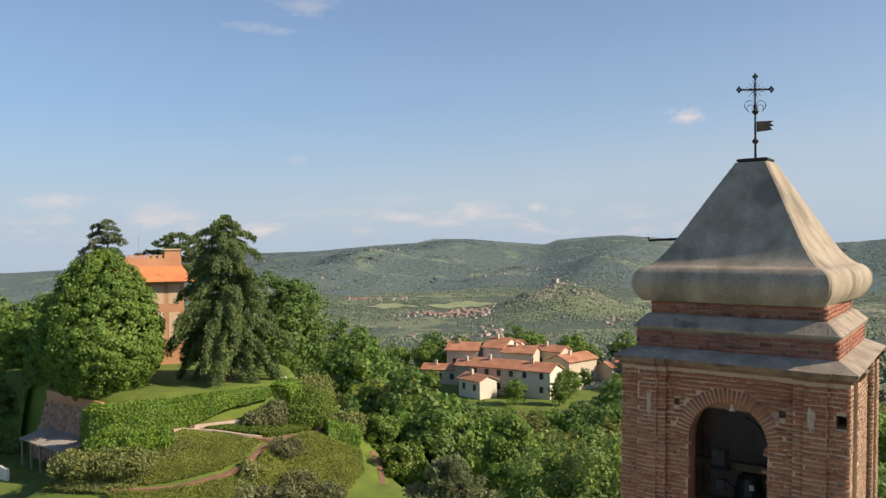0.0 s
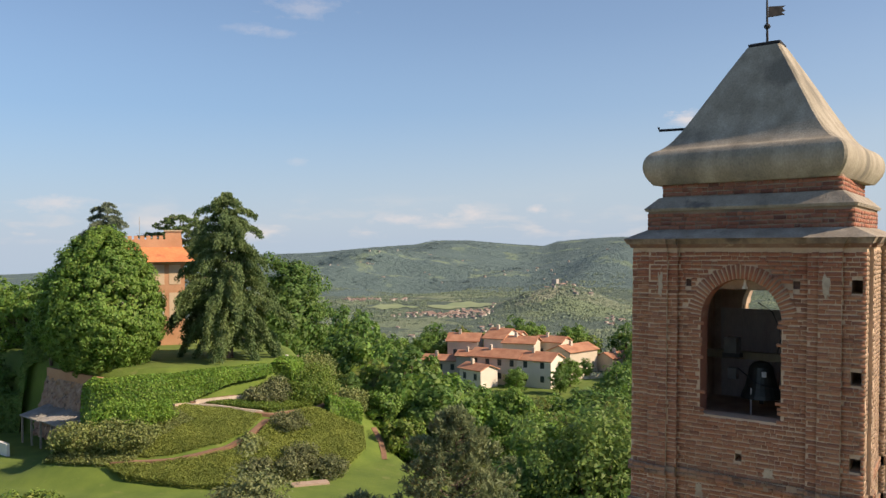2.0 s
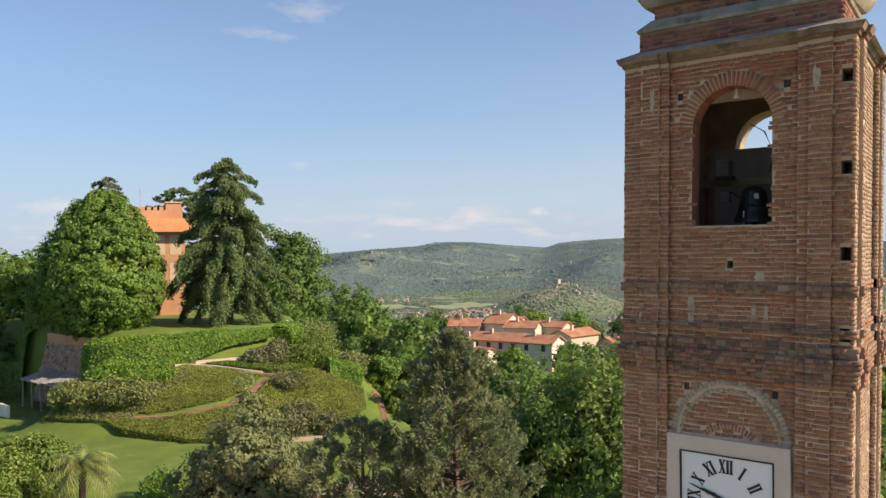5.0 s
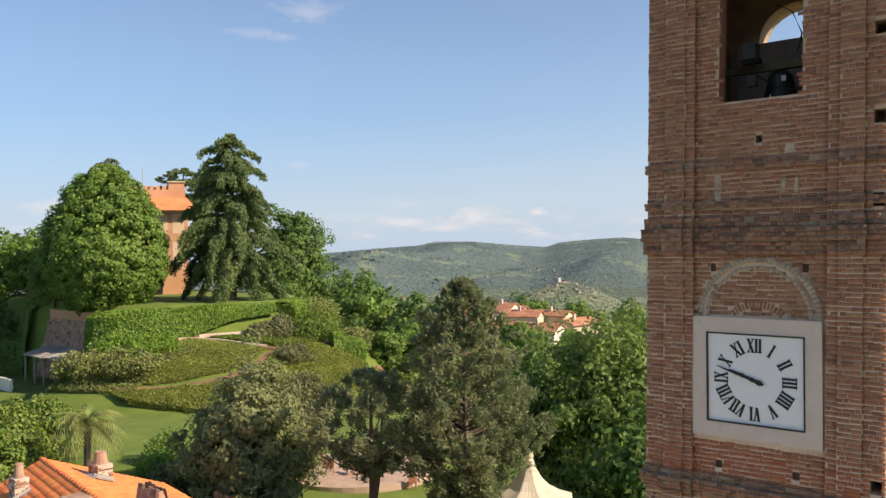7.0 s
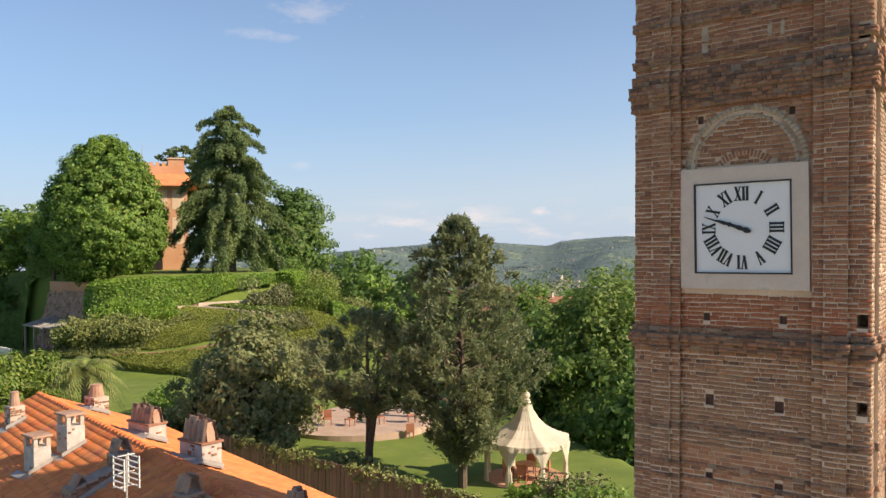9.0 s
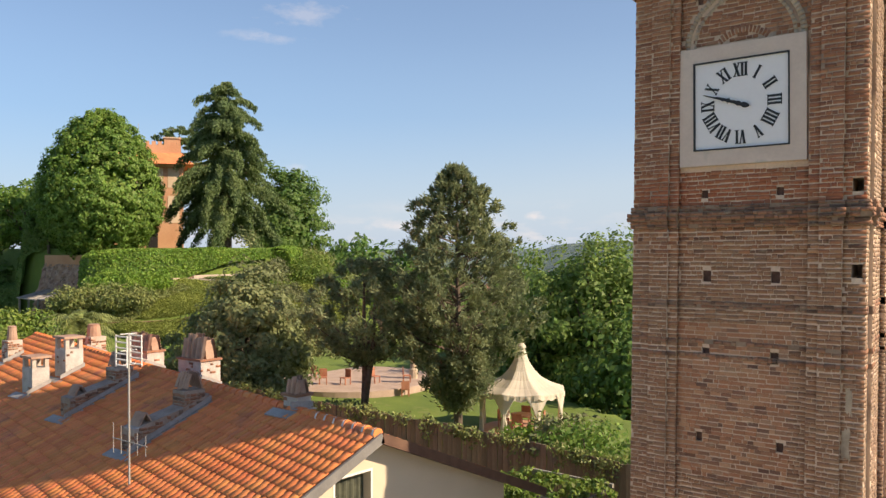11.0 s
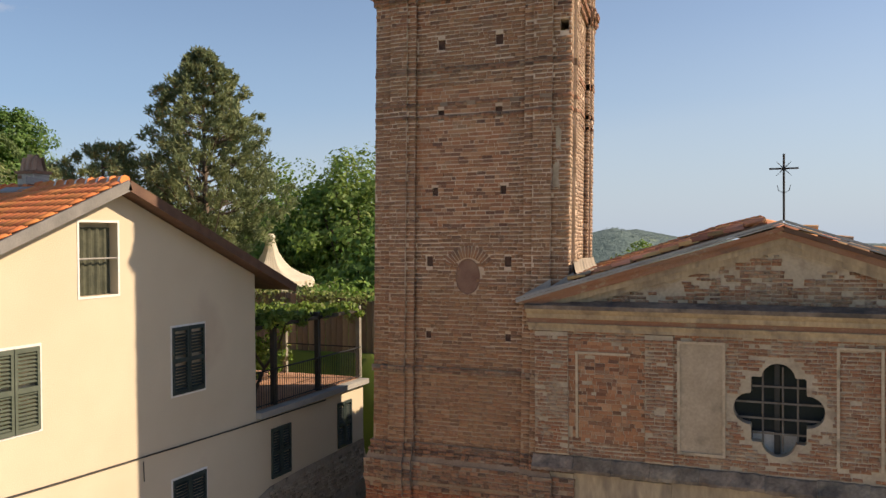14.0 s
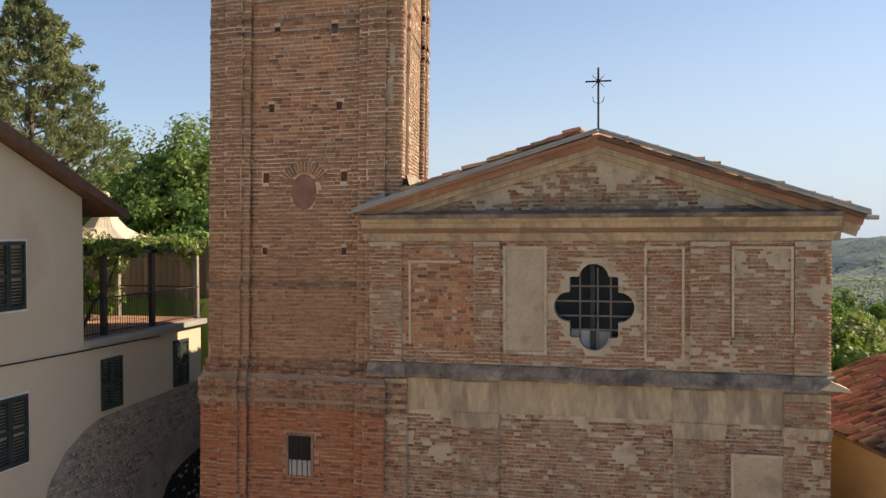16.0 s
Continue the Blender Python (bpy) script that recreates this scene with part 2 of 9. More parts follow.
    l.new(hs.outputs[0], b.inputs["Base Color"])
    bp = n.new("ShaderNodeBump")
    bp.inputs["Strength"].default_value, bp.inputs["Distance"].default_value = bump, 0.015
    l.new(fine, bp.inputs["Height"])
    l.new(bp.outputs[0], b.inputs["Normal"])
    return m


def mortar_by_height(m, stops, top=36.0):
    """Tints the joints by height: brown foot, pale middle, darker and ruddy top."""
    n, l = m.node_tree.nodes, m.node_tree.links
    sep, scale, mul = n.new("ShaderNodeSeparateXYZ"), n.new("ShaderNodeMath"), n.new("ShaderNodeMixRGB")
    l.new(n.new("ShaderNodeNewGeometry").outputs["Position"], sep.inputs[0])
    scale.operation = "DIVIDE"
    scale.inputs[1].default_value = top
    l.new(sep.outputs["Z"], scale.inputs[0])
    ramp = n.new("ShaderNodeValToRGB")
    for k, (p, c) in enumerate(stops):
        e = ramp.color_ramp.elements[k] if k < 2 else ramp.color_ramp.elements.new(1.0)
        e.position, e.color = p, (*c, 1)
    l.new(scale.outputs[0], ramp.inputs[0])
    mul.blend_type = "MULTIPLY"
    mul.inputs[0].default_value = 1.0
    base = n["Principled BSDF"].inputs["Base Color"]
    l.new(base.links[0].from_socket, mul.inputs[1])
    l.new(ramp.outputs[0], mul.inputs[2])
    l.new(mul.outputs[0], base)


TONES = ((0.13, 0.065, 0.045), (0.35, 0.155, 0.080), (0.42, 0.185, 0.094), (0.38, 0.175, 0.096), (0.17, 0.09, 0.062), (0.40, 0.19, 0.10), (0.46, 0.235, 0.126), (0.50, 0.285, 0.165), (0.31, 0.18, 0.115), (0.42, 0.19, 0.094))
M_BRICK = brick_mat("brick", TONES, batches=((29.0, 40, (0.31, 0.105, 0.058), 0.7), (18.45, 19.2, (0.42, 0.13, 0.06), 0.75), (19.2, 23.0, (0.34, 0.145, 0.085), 0.45), (23.0, 29.0, (0.33, 0.135, 0.08), 0.5), (5.0, 17.6, (0.33, 0.19, 0.112), 0.5)))
M_BRICK_ONE = brick_mat("brick_single", TONES, "object")
M_OLDBRICK = brick_mat("sooty_brick", ((0.14, 0.08, 0.055), (0.30, 0.145, 0.085), (0.37, 0.18, 0.105), (0.33, 0.20, 0.125)), soot_at=0.54, tint=(0.30, 0.225, 0.165), tint_max=0.6, smear_at=0.56)
# red brick with the shade under cap and arch darkened into its tones
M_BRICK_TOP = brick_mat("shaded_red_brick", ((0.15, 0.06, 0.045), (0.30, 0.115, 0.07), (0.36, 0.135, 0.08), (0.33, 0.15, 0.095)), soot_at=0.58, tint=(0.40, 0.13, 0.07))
M_BRICK_RED = brick_mat("reddened_brick", ((0.21, 0.075, 0.045), (0.38, 0.135, 0.065), (0.41, 0.16, 0.078), (0.35, 0.15, 0.08)), tint=(0.43, 0.135, 0.058), smear_at=0.66)
# copy of the tower brick with the flank's sunlit tan put into its tones
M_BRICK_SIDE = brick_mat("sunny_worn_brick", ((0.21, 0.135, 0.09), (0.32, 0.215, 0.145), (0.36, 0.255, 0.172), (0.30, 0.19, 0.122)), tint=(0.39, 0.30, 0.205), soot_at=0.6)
M_BRICK_WORN = brick_mat("limewashed_brick", ((0.155, 0.082, 0.055), (0.32, 0.148, 0.082), (0.375, 0.18, 0.10), (0.16, 0.09, 0.063), (0.355, 0.19, 0.115), (0.40, 0.228, 0.136), (0.295, 0.14, 0.084)), tint=(0.39, 0.255, 0.155), smear_at=0.52, smear=(0.42, 0.345, 0.25), soot_at=0.62, wash_at=0.5, batches=((7.5, 10.8, (0.40, 0.175, 0.095), 0.4),))
M_HOOD = mat("sooty_terracotta", (0.34, 0.205, 0.14), (0.46, 0.31, 0.22), 1.8, 0.9, 0.5, 20, stain=(0.16, 0.125, 0.105), stain_scale=2.5)
M_MORTAR = mat("mortar", (0.58, 0.44, 0.32), (0.73, 0.57, 0.43), 0.6, 0.95, 0.4, 22, stain=(0.30, 0.22, 0.165), stain_scale=0.45)
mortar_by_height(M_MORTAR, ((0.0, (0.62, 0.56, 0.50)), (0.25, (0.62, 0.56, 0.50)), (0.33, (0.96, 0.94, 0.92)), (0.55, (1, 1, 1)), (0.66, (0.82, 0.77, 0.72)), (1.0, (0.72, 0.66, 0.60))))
M_OLDSTONE = mat("weathered_stone", (0.24, 0.205, 0.16), (0.38, 0.33, 0.26), 2.2, 0.9, 0.7, 24, stain=(0.13, 0.115, 0.10), stain_scale=2.0, grain=0.35)
M_CAP = mat("weathered_render", (0.265, 0.23, 0.17), (0.40, 0.35, 0.27), 2.4, 0.9, 0.4, 30, stain=(0.19, 0.168, 0.13), stain_scale=1.1, stain_at=0.54, stretch=(1, 1, 0.5), grain=0.38)
M_LIME = mat("lime_plaster", (0.41, 0.33, 0.235), (0.51, 0.415, 0.305), 1.6, 0.9, 0.5, 16, stain=(0.33, 0.255, 0.185), stain_scale=2.4, stain_at=0.53)
M_FRIEZE = mat("ochre_plaster", (0.35, 0.275, 0.19), (0.46, 0.36, 0.24), 1.8, 0.9, 0.6, 14, stain=(0.275, 0.215, 0.155), stain_scale=2.6, stain_at=0.5, stretch=(1, 1, 0.3), grain=0.35)
M_LEDGE = mat("lichened_stone", (0.165, 0.122, 0.092), (0.34, 0.265, 0.20), 2.6, 0.95, 1.0, 15, stain=(0.115, 0.095, 0.08), stain_scale=1.7, stain_at=0.5, random="object", spread=0.14, grain=0.42)
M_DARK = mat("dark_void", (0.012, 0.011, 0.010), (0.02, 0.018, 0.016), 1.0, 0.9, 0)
M_CLOCKFRAME = mat("pale_cement", (0.60, 0.49, 0.41), (0.68, 0.57, 0.48), 1.2, 0.85, 0.2, 20, stain=(0.40, 0.37, 0.31), stain_scale=1.2, grain=0.08)
M_WHITE = mat("white_enamel", (0.80, 0.79, 0.785), (0.83, 0.82, 0.81), 0.8, 0.35, 0.03, 10, grain=0.03)
M_BLACK = mat("black_paint", (0.012, 0.012, 0.013), (0.02, 0.02, 0.02), 4, 0.5, 0.05)
M_IRON = mat("dark_iron", (0.02, 0.02, 0.022), (0.045, 0.04, 0.038), 6, 0.6, 0.2, 40, metal=0.6)
M_BRONZE = mat("bell_bronze", (0.05, 0.055, 0.05), (0.09, 0.09, 0.075), 3, 0.5, 0.15, 30, metal=0.7)
M_ZINC = mat("zinc_sheet", (0.28, 0.265, 0.245), (0.37, 0.35, 0.325), 2, 0.75, 0.1, 20)
M_HOUSE = mat("cream_render", (0.56, 0.478, 0.352), (0.615, 0.528, 0.396), 0.5, 0.9, 0.25, 40, stain=(0.535, 0.44, 0.328), stain_scale=0.5, stain_at=0.6, grain=0.08)
M_TRIMWHITE = mat("white_trim", (0.70, 0.68, 0.63), (0.76, 0.74, 0.70), 2, 0.8, 0.1)
M_SHUTTER = mat("dark_green_paint", (0.022, 0.035, 0.034), (0.035, 0.050, 0.046), 3, 0.55, 0.1, 30)
M_SHUTTER_L = mat("faded_green_paint", (0.075, 0.095, 0.07), (0.10, 0.12, 0.09), 3, 0.6, 0.1, 30)
M_CURTAIN = mat("olive_curtain", (0.055, 0.06, 0.04), (0.09, 0.095, 0.062), 5, 0.9, 0.2)
M_TILE = mat("orange_roof_tile", (0.70, 0.205, 0.062), (0.78, 0.27, 0.088), 0.8, 0.85, 0.25, 30, stain=(0.50, 0.165, 0.08), stain_scale=0.8, random="island", spread=0.12)
M_TILE_OLD = mat("old_roof_tile", (0.45, 0.205, 0.10), (0.61, 0.335, 0.18), 0.8, 0.9, 0.4, 30, stain=(0.26, 0.17, 0.125), stain_scale=1.0, random="island", spread=0.45, odd=0.07)
# darker copy of the old tile, the annex roof's shade put into its colour
M_TILE_SHADED = mat("dark_old_roof_tile", (0.20, 0.085, 0.06), (0.33, 0.155, 0.10), 0.8, 0.9, 0.4, 30, stain=(0.15, 0.10, 0.08), stain_scale=1.2, random="island", spread=0.4, odd=0.07)
M_TILE_FAR = mat("village_roof_tile", (0.36, 0.155, 0.085), (0.50, 0.25, 0.145), 0.5, 0.9, 0.6, 5, stain=(0.30, 0.15, 0.095), stain_scale=0.8, grain=0.3)
M_EAVE = mat("brown_eave_board", (0.10, 0.050, 0.032), (0.15, 0.080, 0.05), 3, 0.7, 0.2)
M_FASCIA = mat("grey_fascia", (0.16, 0.155, 0.145), (0.22, 0.21, 0.195), 3, 0.7, 0.2)
M_RUBBLE = brick_mat("pale_rubble", ((0.20, 0.155, 0.115), (0.36, 0.295, 0.225), (0.44, 0.37, 0.29), (0.34, 0.25, 0.18)), tint=(0.42, 0.36, 0.29), soot_at=0.66)
M_STUCCO_BROWN = mat("stone_patch", (0.27, 0.225, 0.175), (0.38, 0.32, 0.255), 1.2, 0.95, 0.7, 10, stain=(0.13, 0.10, 0.08), stain_scale=3)
M_TENT = mat("cream_canvas", (0.70, 0.63, 0.50), (0.77, 0.70, 0.56), 1.2, 0.9, 0.1, translucent=0.25)
M_WOOD = mat("weathered_wood", (0.16, 0.115, 0.07), (0.24, 0.18, 0.115), 2, 0.85, 0.4, 25, stretch=(1, 1, 0.2), random="object", spread=0.2)
M_BARK = mat("bark", (0.10, 0.075, 0.055), (0.16, 0.12, 0.09), 3, 0.95, 0.8, 12)
M_GREYP = mat("pale_metal_post", (0.24, 0.22, 0.18), (0.30, 0.28, 0.23), 3, 0.6, 0.1)
M_BROWNP = mat("dark_brown_post", (0.035, 0.028, 0.022), (0.05, 0.04, 0.03), 3, 0.6, 0.1)
M_GREY = mat("grey_concrete", (0.30, 0.29, 0.27), (0.38, 0.37, 0.34), 1.5, 0.9, 0.3)
M_PAVE = mat("terracotta_paving", (0.42, 0.22, 0.13), (0.50, 0.29, 0.19), 2, 0.85, 0.2)
M_PATIO = mat("pink_gravel", (0.40, 0.29, 0.22), (0.48, 0.36, 0.28), 1.5, 0.95, 0.4, 30)
M_PATHM = mat("reddish_path", (0.23, 0.125, 0.075), (0.31, 0.18, 0.11), 1.5, 0.95, 0.3)
M_VILLA = mat("villa_brick", (0.50, 0.26, 0.14), (0.56, 0.32, 0.185), 0.4, 0.9, 0.3, 12)
M_VILLA_PANEL = mat("villa_plaster", (0.58, 0.44, 0.29), (0.64, 0.50, 0.35), 0.6, 0.9, 0.2)
M_GLASS = mat("window_glass", (0.02, 0.025, 0.03), (0.03, 0.035, 0.04), 2, 0.08, 0)
M_GLASS.node_tree.nodes["Principled BSDF"].inputs["Specular IOR Level"].default_value = 0.15
M_YELLOW = mat("yellow_render", (0.42, 0.26, 0.105), (0.49, 0.32, 0.14), 0.8, 0.9, 0.3, 20)
M_HOUSEW = mat("village_white_wall", (0.66, 0.59, 0.50), (0.74, 0.67, 0.58), 0.3, 0.9, 0.1)
M_HOUSEP = mat("village_cream_wall", (0.54, 0.465, 0.36), (0.60, 0.525, 0.42), 0.3, 0.9, 0.1)
M_GRASS = mat("lawn", (0.098, 0.154, 0.022), (0.142, 0.203, 0.030), 0.5, 0.95, 0.4, 40, stain=(0.17, 0.20, 0.05), stain_scale=0.9, stain_at=0.6, grain=0.3)
LEAFMIX = 0.45
M_LEAF = mat("broad_leaf", (0.144, 0.260, 0.048), (0.224, 0.355, 0.069), 0.25, 0.6, 0, 8, random="island", spread=0.28, translucent=LEAFMIX)
M_LEAF_D = mat("dark_leaf", (0.109, 0.214, 0.049), (0.193, 0.305, 0.073), 0.25, 0.6, 0, 8, random="island", spread=0.28, translucent=LEAFMIX)
M_LEAF_L = mat("light_leaf", (0.129, 0.211, 0.031), (0.206, 0.280, 0.049), 0.3, 0.6, 0, 8, random="island", spread=0.4, translucent=0.35)
M_HEDGE = mat("hedge_leaf", (0.168, 0.302, 0.044), (0.260, 0.408, 0.063), 0.3, 0.6, 0, 8, random="island", spread=0.35, translucent=LEAFMIX)
M_FIR = mat("bluish_fir_needle", (0.150, 0.195, 0.125), (0.215, 0.260, 0.165), 0.3, 0.7, 0, 8, random="island", spread=0.16, translucent=0.38)
M_CEDAR = mat("cedar_needle", (0.115, 0.182, 0.064), (0.180, 0.245, 0.084), 0.3, 0.7, 0, 8, random="island", spread=0.16, translucent=0.38)
M_PINE = mat("pine_needle", (0.172, 0.215, 0.102), (0.262, 0.30, 0.138), 0.4, 0.7, 0, 8, random="island", spread=0.22, translucent=0.38)
M_OLIVE2 = mat("dull_green_leaf", (0.190, 0.232, 0.068), (0.275, 0.305, 0.098), 0.4, 0.6, 0, 8, random="island", spread=0.35, translucent=0.25)
M_YEW = mat("yew_needle", (0.185, 0.222, 0.092), (0.285, 0.318, 0.130), 0.4, 0.7, 0, 8, random="island", spread=0.24, translucent=0.38)
M_LEAF2 = mat("olive_green_leaf", (0.144, 0.187, 0.047), (0.229, 0.260, 0.068), 0.25, 0.6, 0, 8, random="island", spread=0.4, translucent=LEAFMIX)
M_LEAF3 = mat("walnut_leaf", (0.150, 0.245, 0.054), (0.240, 0.340, 0.082), 0.25, 0.6, 0, 8, random="island", spread=0.28, translucent=LEAFMIX)
M_OLIVE = mat("olive_leaf", (0.136, 0.162, 0.066), (0.208, 0.222, 0.098), 0.4, 0.6, 0, 8, random="island", spread=0.35, translucent=0.25)


# ---- mesh helpers ----
def part(name, bm, material, parent=None, label=""):
    """Links a bmesh, or a ready mesh, as one object in world coordinates under a thing or a part."""
    if isinstance(bm, bmesh.types.BMesh):
        me = bpy.data.meshes.new(name)
        bm.normal_update()
        bm.to_mesh(me)
        bm.free()
    else:
        me = bm
    if material and not me.materials:
        me.materials.append(material)
    ob = new(name, me)
    if parent:
        ob.parent = parent
        if parent.type == "EMPTY":
            ob.matrix_parent_inverse = Matrix.Translation(-parent.location)
    if label:
        tagged(ob, label)
    return ob


def thing(name, loc, label, category, group="", kind=""):
    ob = new(name)
    ob.location = loc
    ob.empty_display_size = 0.3
    return tagged(ob, label, category, group, kind)


def np_mesh(name, verts, faces, smooth=False):
    """A mesh from arrays: verts (n, 3), faces (m, 3 or 4)."""
    verts, faces = np.asarray(verts, dtype=np.float32), np.asarray(faces, dtype=np.int32)
    me = bpy.data.meshes.new(name)
    k = faces.shape[1]
    me.vertices.add(len(verts))
    me.vertices.foreach_set("co", verts.ravel())
    me.loops.add(faces.size)
    me.loops.foreach_set("vertex_index", faces.ravel())
    me.polygons.add(len(faces))
    me.polygons.foreach_set("loop_start", np.arange(len(faces), dtype=np.int32) * k)
    me.polygons.foreach_set("loop_total", np.full(len(faces), k, dtype=np.int32))
    me.update(calc_edges=True)
    me.validate()
    if smooth:
        me.polygons.foreach_set("use_smooth", np.ones(len(faces), dtype=bool))
    return me


def box(bm, x0, x1, y0, y1, z0, z1):
    v = [bm.verts.new(p) for p in ((x0, y0, z0), (x1, y0, z0), (x1, y1, z0), (x0, y1, z0), (x0, y0, z1), (x1, y0, z1), (x1, y1, z1), (x0, y1, z1))]
    for f in ((3, 2, 1, 0), (4, 5, 6, 7), (0, 1, 5, 4), (1, 2, 6, 5), (2, 3, 7, 6), (3, 0, 4, 7)):
        bm.faces.new([v[i] for i in f])
    return v


def obox(bm, c, u, v, w):
    """A box round c with half edges u, v, w (vectors)."""
    c, u, v, w = (Vector(q) for q in (c, u, v, w))
    p = [bm.verts.new(c + a * u + b * v + d * w) for d in (-1, 1) for a, b in ((-1, -1), (1, -1), (1, 1), (-1, 1))]
    for f in ((3, 2, 1, 0), (4, 5, 6, 7), (0, 1, 5, 4), (1, 2, 6, 5), (2, 3, 7, 6), (3, 0, 4, 7)):
        bm.faces.new([p[i] for i in f])


def prism(bm, poly, axis, a, b):
    """Extrudes a polygon of (p, q) along an axis from a to b: x: (y, z), y: (x, z), z: (x, y)."""
    def at(p, q, s):
        return {"x": (s, p, q), "y": (p, s, q), "z": (p, q, s)}[axis]
    lo, hi = [bm.verts.new(at(p, q, a)) for p, q in poly], [bm.verts.new(at(p, q, b)) for p, q in poly]
    n = len(poly)
    for i in range(n):
        bm.faces.new((lo[i], lo[(i + 1) % n], hi[(i + 1) % n], hi[i]))
    bm.faces.new(lo[::-1])
    bm.faces.new(hi)


def tube(bm, pts, radii, sides=8, cap=True):
    """A round tube through points with a radius at each."""
    rings = []
    for i, p in enumerate(pts):
        p = Vector(p)
        d = (Vector(pts[min(i + 1, len(pts) - 1)]) - Vector(pts[max(i - 1, 0)])).normalized()
        a = d.orthogonal().normalized() if abs(d.z) < 0.9 else d.cross(Vector((0, 1, 0))).normalized()
        b = d.cross(a)
        r = radii[i] if hasattr(radii, "__len__") else radii
        rings.append([bm.verts.new(p + (a * math.cos(t) + b * math.sin(t)) * r) for t in (2 * math.pi * k / sides for k in range(sides))])
    for s, t in zip(rings, rings[1:]):
        for k in range(sides):
            bm.faces.new((s[k], s[(k + 1) % sides], t[(k + 1) % sides], t[k]))
    if cap:
        bm.faces.new(rings[0][::-1])
        bm.faces.new(rings[-1])


def lathe(bm, cx, cy, profile, sides=20):
    rings = [[bm.verts.new((cx + r * math.cos(t), cy + r * math.sin(t), z)) for t in (2 * math.pi * k / sides for k in range(sides))] for r, z in profile]
    for s, t in zip(rings, rings[1:]):
        for k in range(sides):
            bm.faces.new((s[k], s[(k + 1) % sides], t[(k + 1) % sides], t[k]))
    bm.faces.new(rings[0][::-1])
    bm.faces.new(rings[-1])


def one(fn, *args, **kw):
    """A fresh bmesh with one shape in it."""
    bm = bmesh.new()
    fn(bm, *args, **kw)
    return bm


# ---- brickwork ----
COURSE, BRICK_L, JOINT, BED = 0.092, 0.24, 0.012, 0.018
brick_rng = np.random.default_rng(7)


def brick_boxes(origin, u, v, n, width, height, skip=None, length=BRICK_L, course=COURSE, gone=0.0, proud=0.011, keep=None, holes=()):
    """Arrays of brick boxes on a wall: origin at its lower left corner, u along, v up, n out. skip(a, b): True where no brick is.
    keep: a rectangle (a0, a1, b0, b1) whose bricks are given back apart, as (centre, length, depth)."""
    o, u, v, n = (np.array(q, dtype=float) for q in (origin, u, v, n))
    V, F, apart = [], [], []
    rows = int(height / course)
    for r in range(rows):
        b = r * course
        a = -brick_rng.uniform(0, length) if r % 2 else -brick_rng.uniform(0, 0.5) * length
        while a < width:
            L = length * brick_rng.choice((0.5, 0.5, 1.0, 1.0, 1.0)) * brick_rng.uniform(0.92, 1.05)
            if width - (a + L) < 0.09:
                L = width - a
            a0, a1 = max(a, 0) + JOINT / 2, min(a + L, width) - JOINT / 2
            # worn ends at the corners of the wall
            if a <= 0:
                a0 = brick_rng.uniform(-0.006, 0.012)
            if a + L >= width:
                a1 = width + brick_rng.uniform(-0.012, 0.006)
            a += L
            if a1 - a0 < 0.05 or brick_rng.random() < gone:
                continue
            mid = (a0 + a1) / 2
            if skip and skip(mid, b + course / 2):
                continue
            for h0, h1, g0, g1 in holes:
                if g0 - course * 0.5 < b + course / 2 < g1 + course * 0.5 and a0 < h1 and a1 > h0:
                    if a0 < h0 - 0.03:
                        a1 = h0
                    elif a1 > h1 + 0.03:
                        a0 = h1
                    else:
                        a1 = a0
            if a1 - a0 < 0.03:
                continue
            mid = (a0 + a1) / 2
            p = proud * brick_rng.uniform(0.35, 1.1)
            b0 = b + BED / 2 + brick_rng.uniform(-0.005, 0.005) + 0.007 * math.sin(mid * 1.7 + 0.6 * r) + 0.005 * math.sin(mid * 4.3 + 1.9 * r)
            b1 = b0 + course - BED + brick_rng.uniform(-0.009, 0.005)
            if keep and keep[0] < mid < keep[1] and keep[2] < b < keep[3]:
                apart.append((o + u * mid + v * (b0 + b1) / 2, a1 - a0, p))
                continue
            jit = brick_rng.uniform(-0.006, 0.006, (4, 2))
            k = len(V)
            for d in (-0.01, p):
                for q, (aa, bb) in enumerate(((a0, b0), (a1, b0), (a1, b1), (a0, b1))):
                    V.append(o + u * (aa + jit[q][0]) + v * (bb + jit[q][1]) + n * (d + (jit[q][0] * 0.6 if d > 0 else 0)))
            F += [(k + 4, k + 5, k + 6, k + 7), (k, k + 1, k + 5, k + 4), (k + 1, k + 2, k + 6, k + 5), (k + 2, k + 3, k + 7, k + 6), (k + 3, k, k + 4, k + 7)]
    return V, F, apart


def join_boxes(groups):
    V, F = [], []
    for v, f in groups:
        k = len(V)
        V += v
        F += [tuple(i + k for i in q) for q in f]
    return np.array(V), np.array(F)


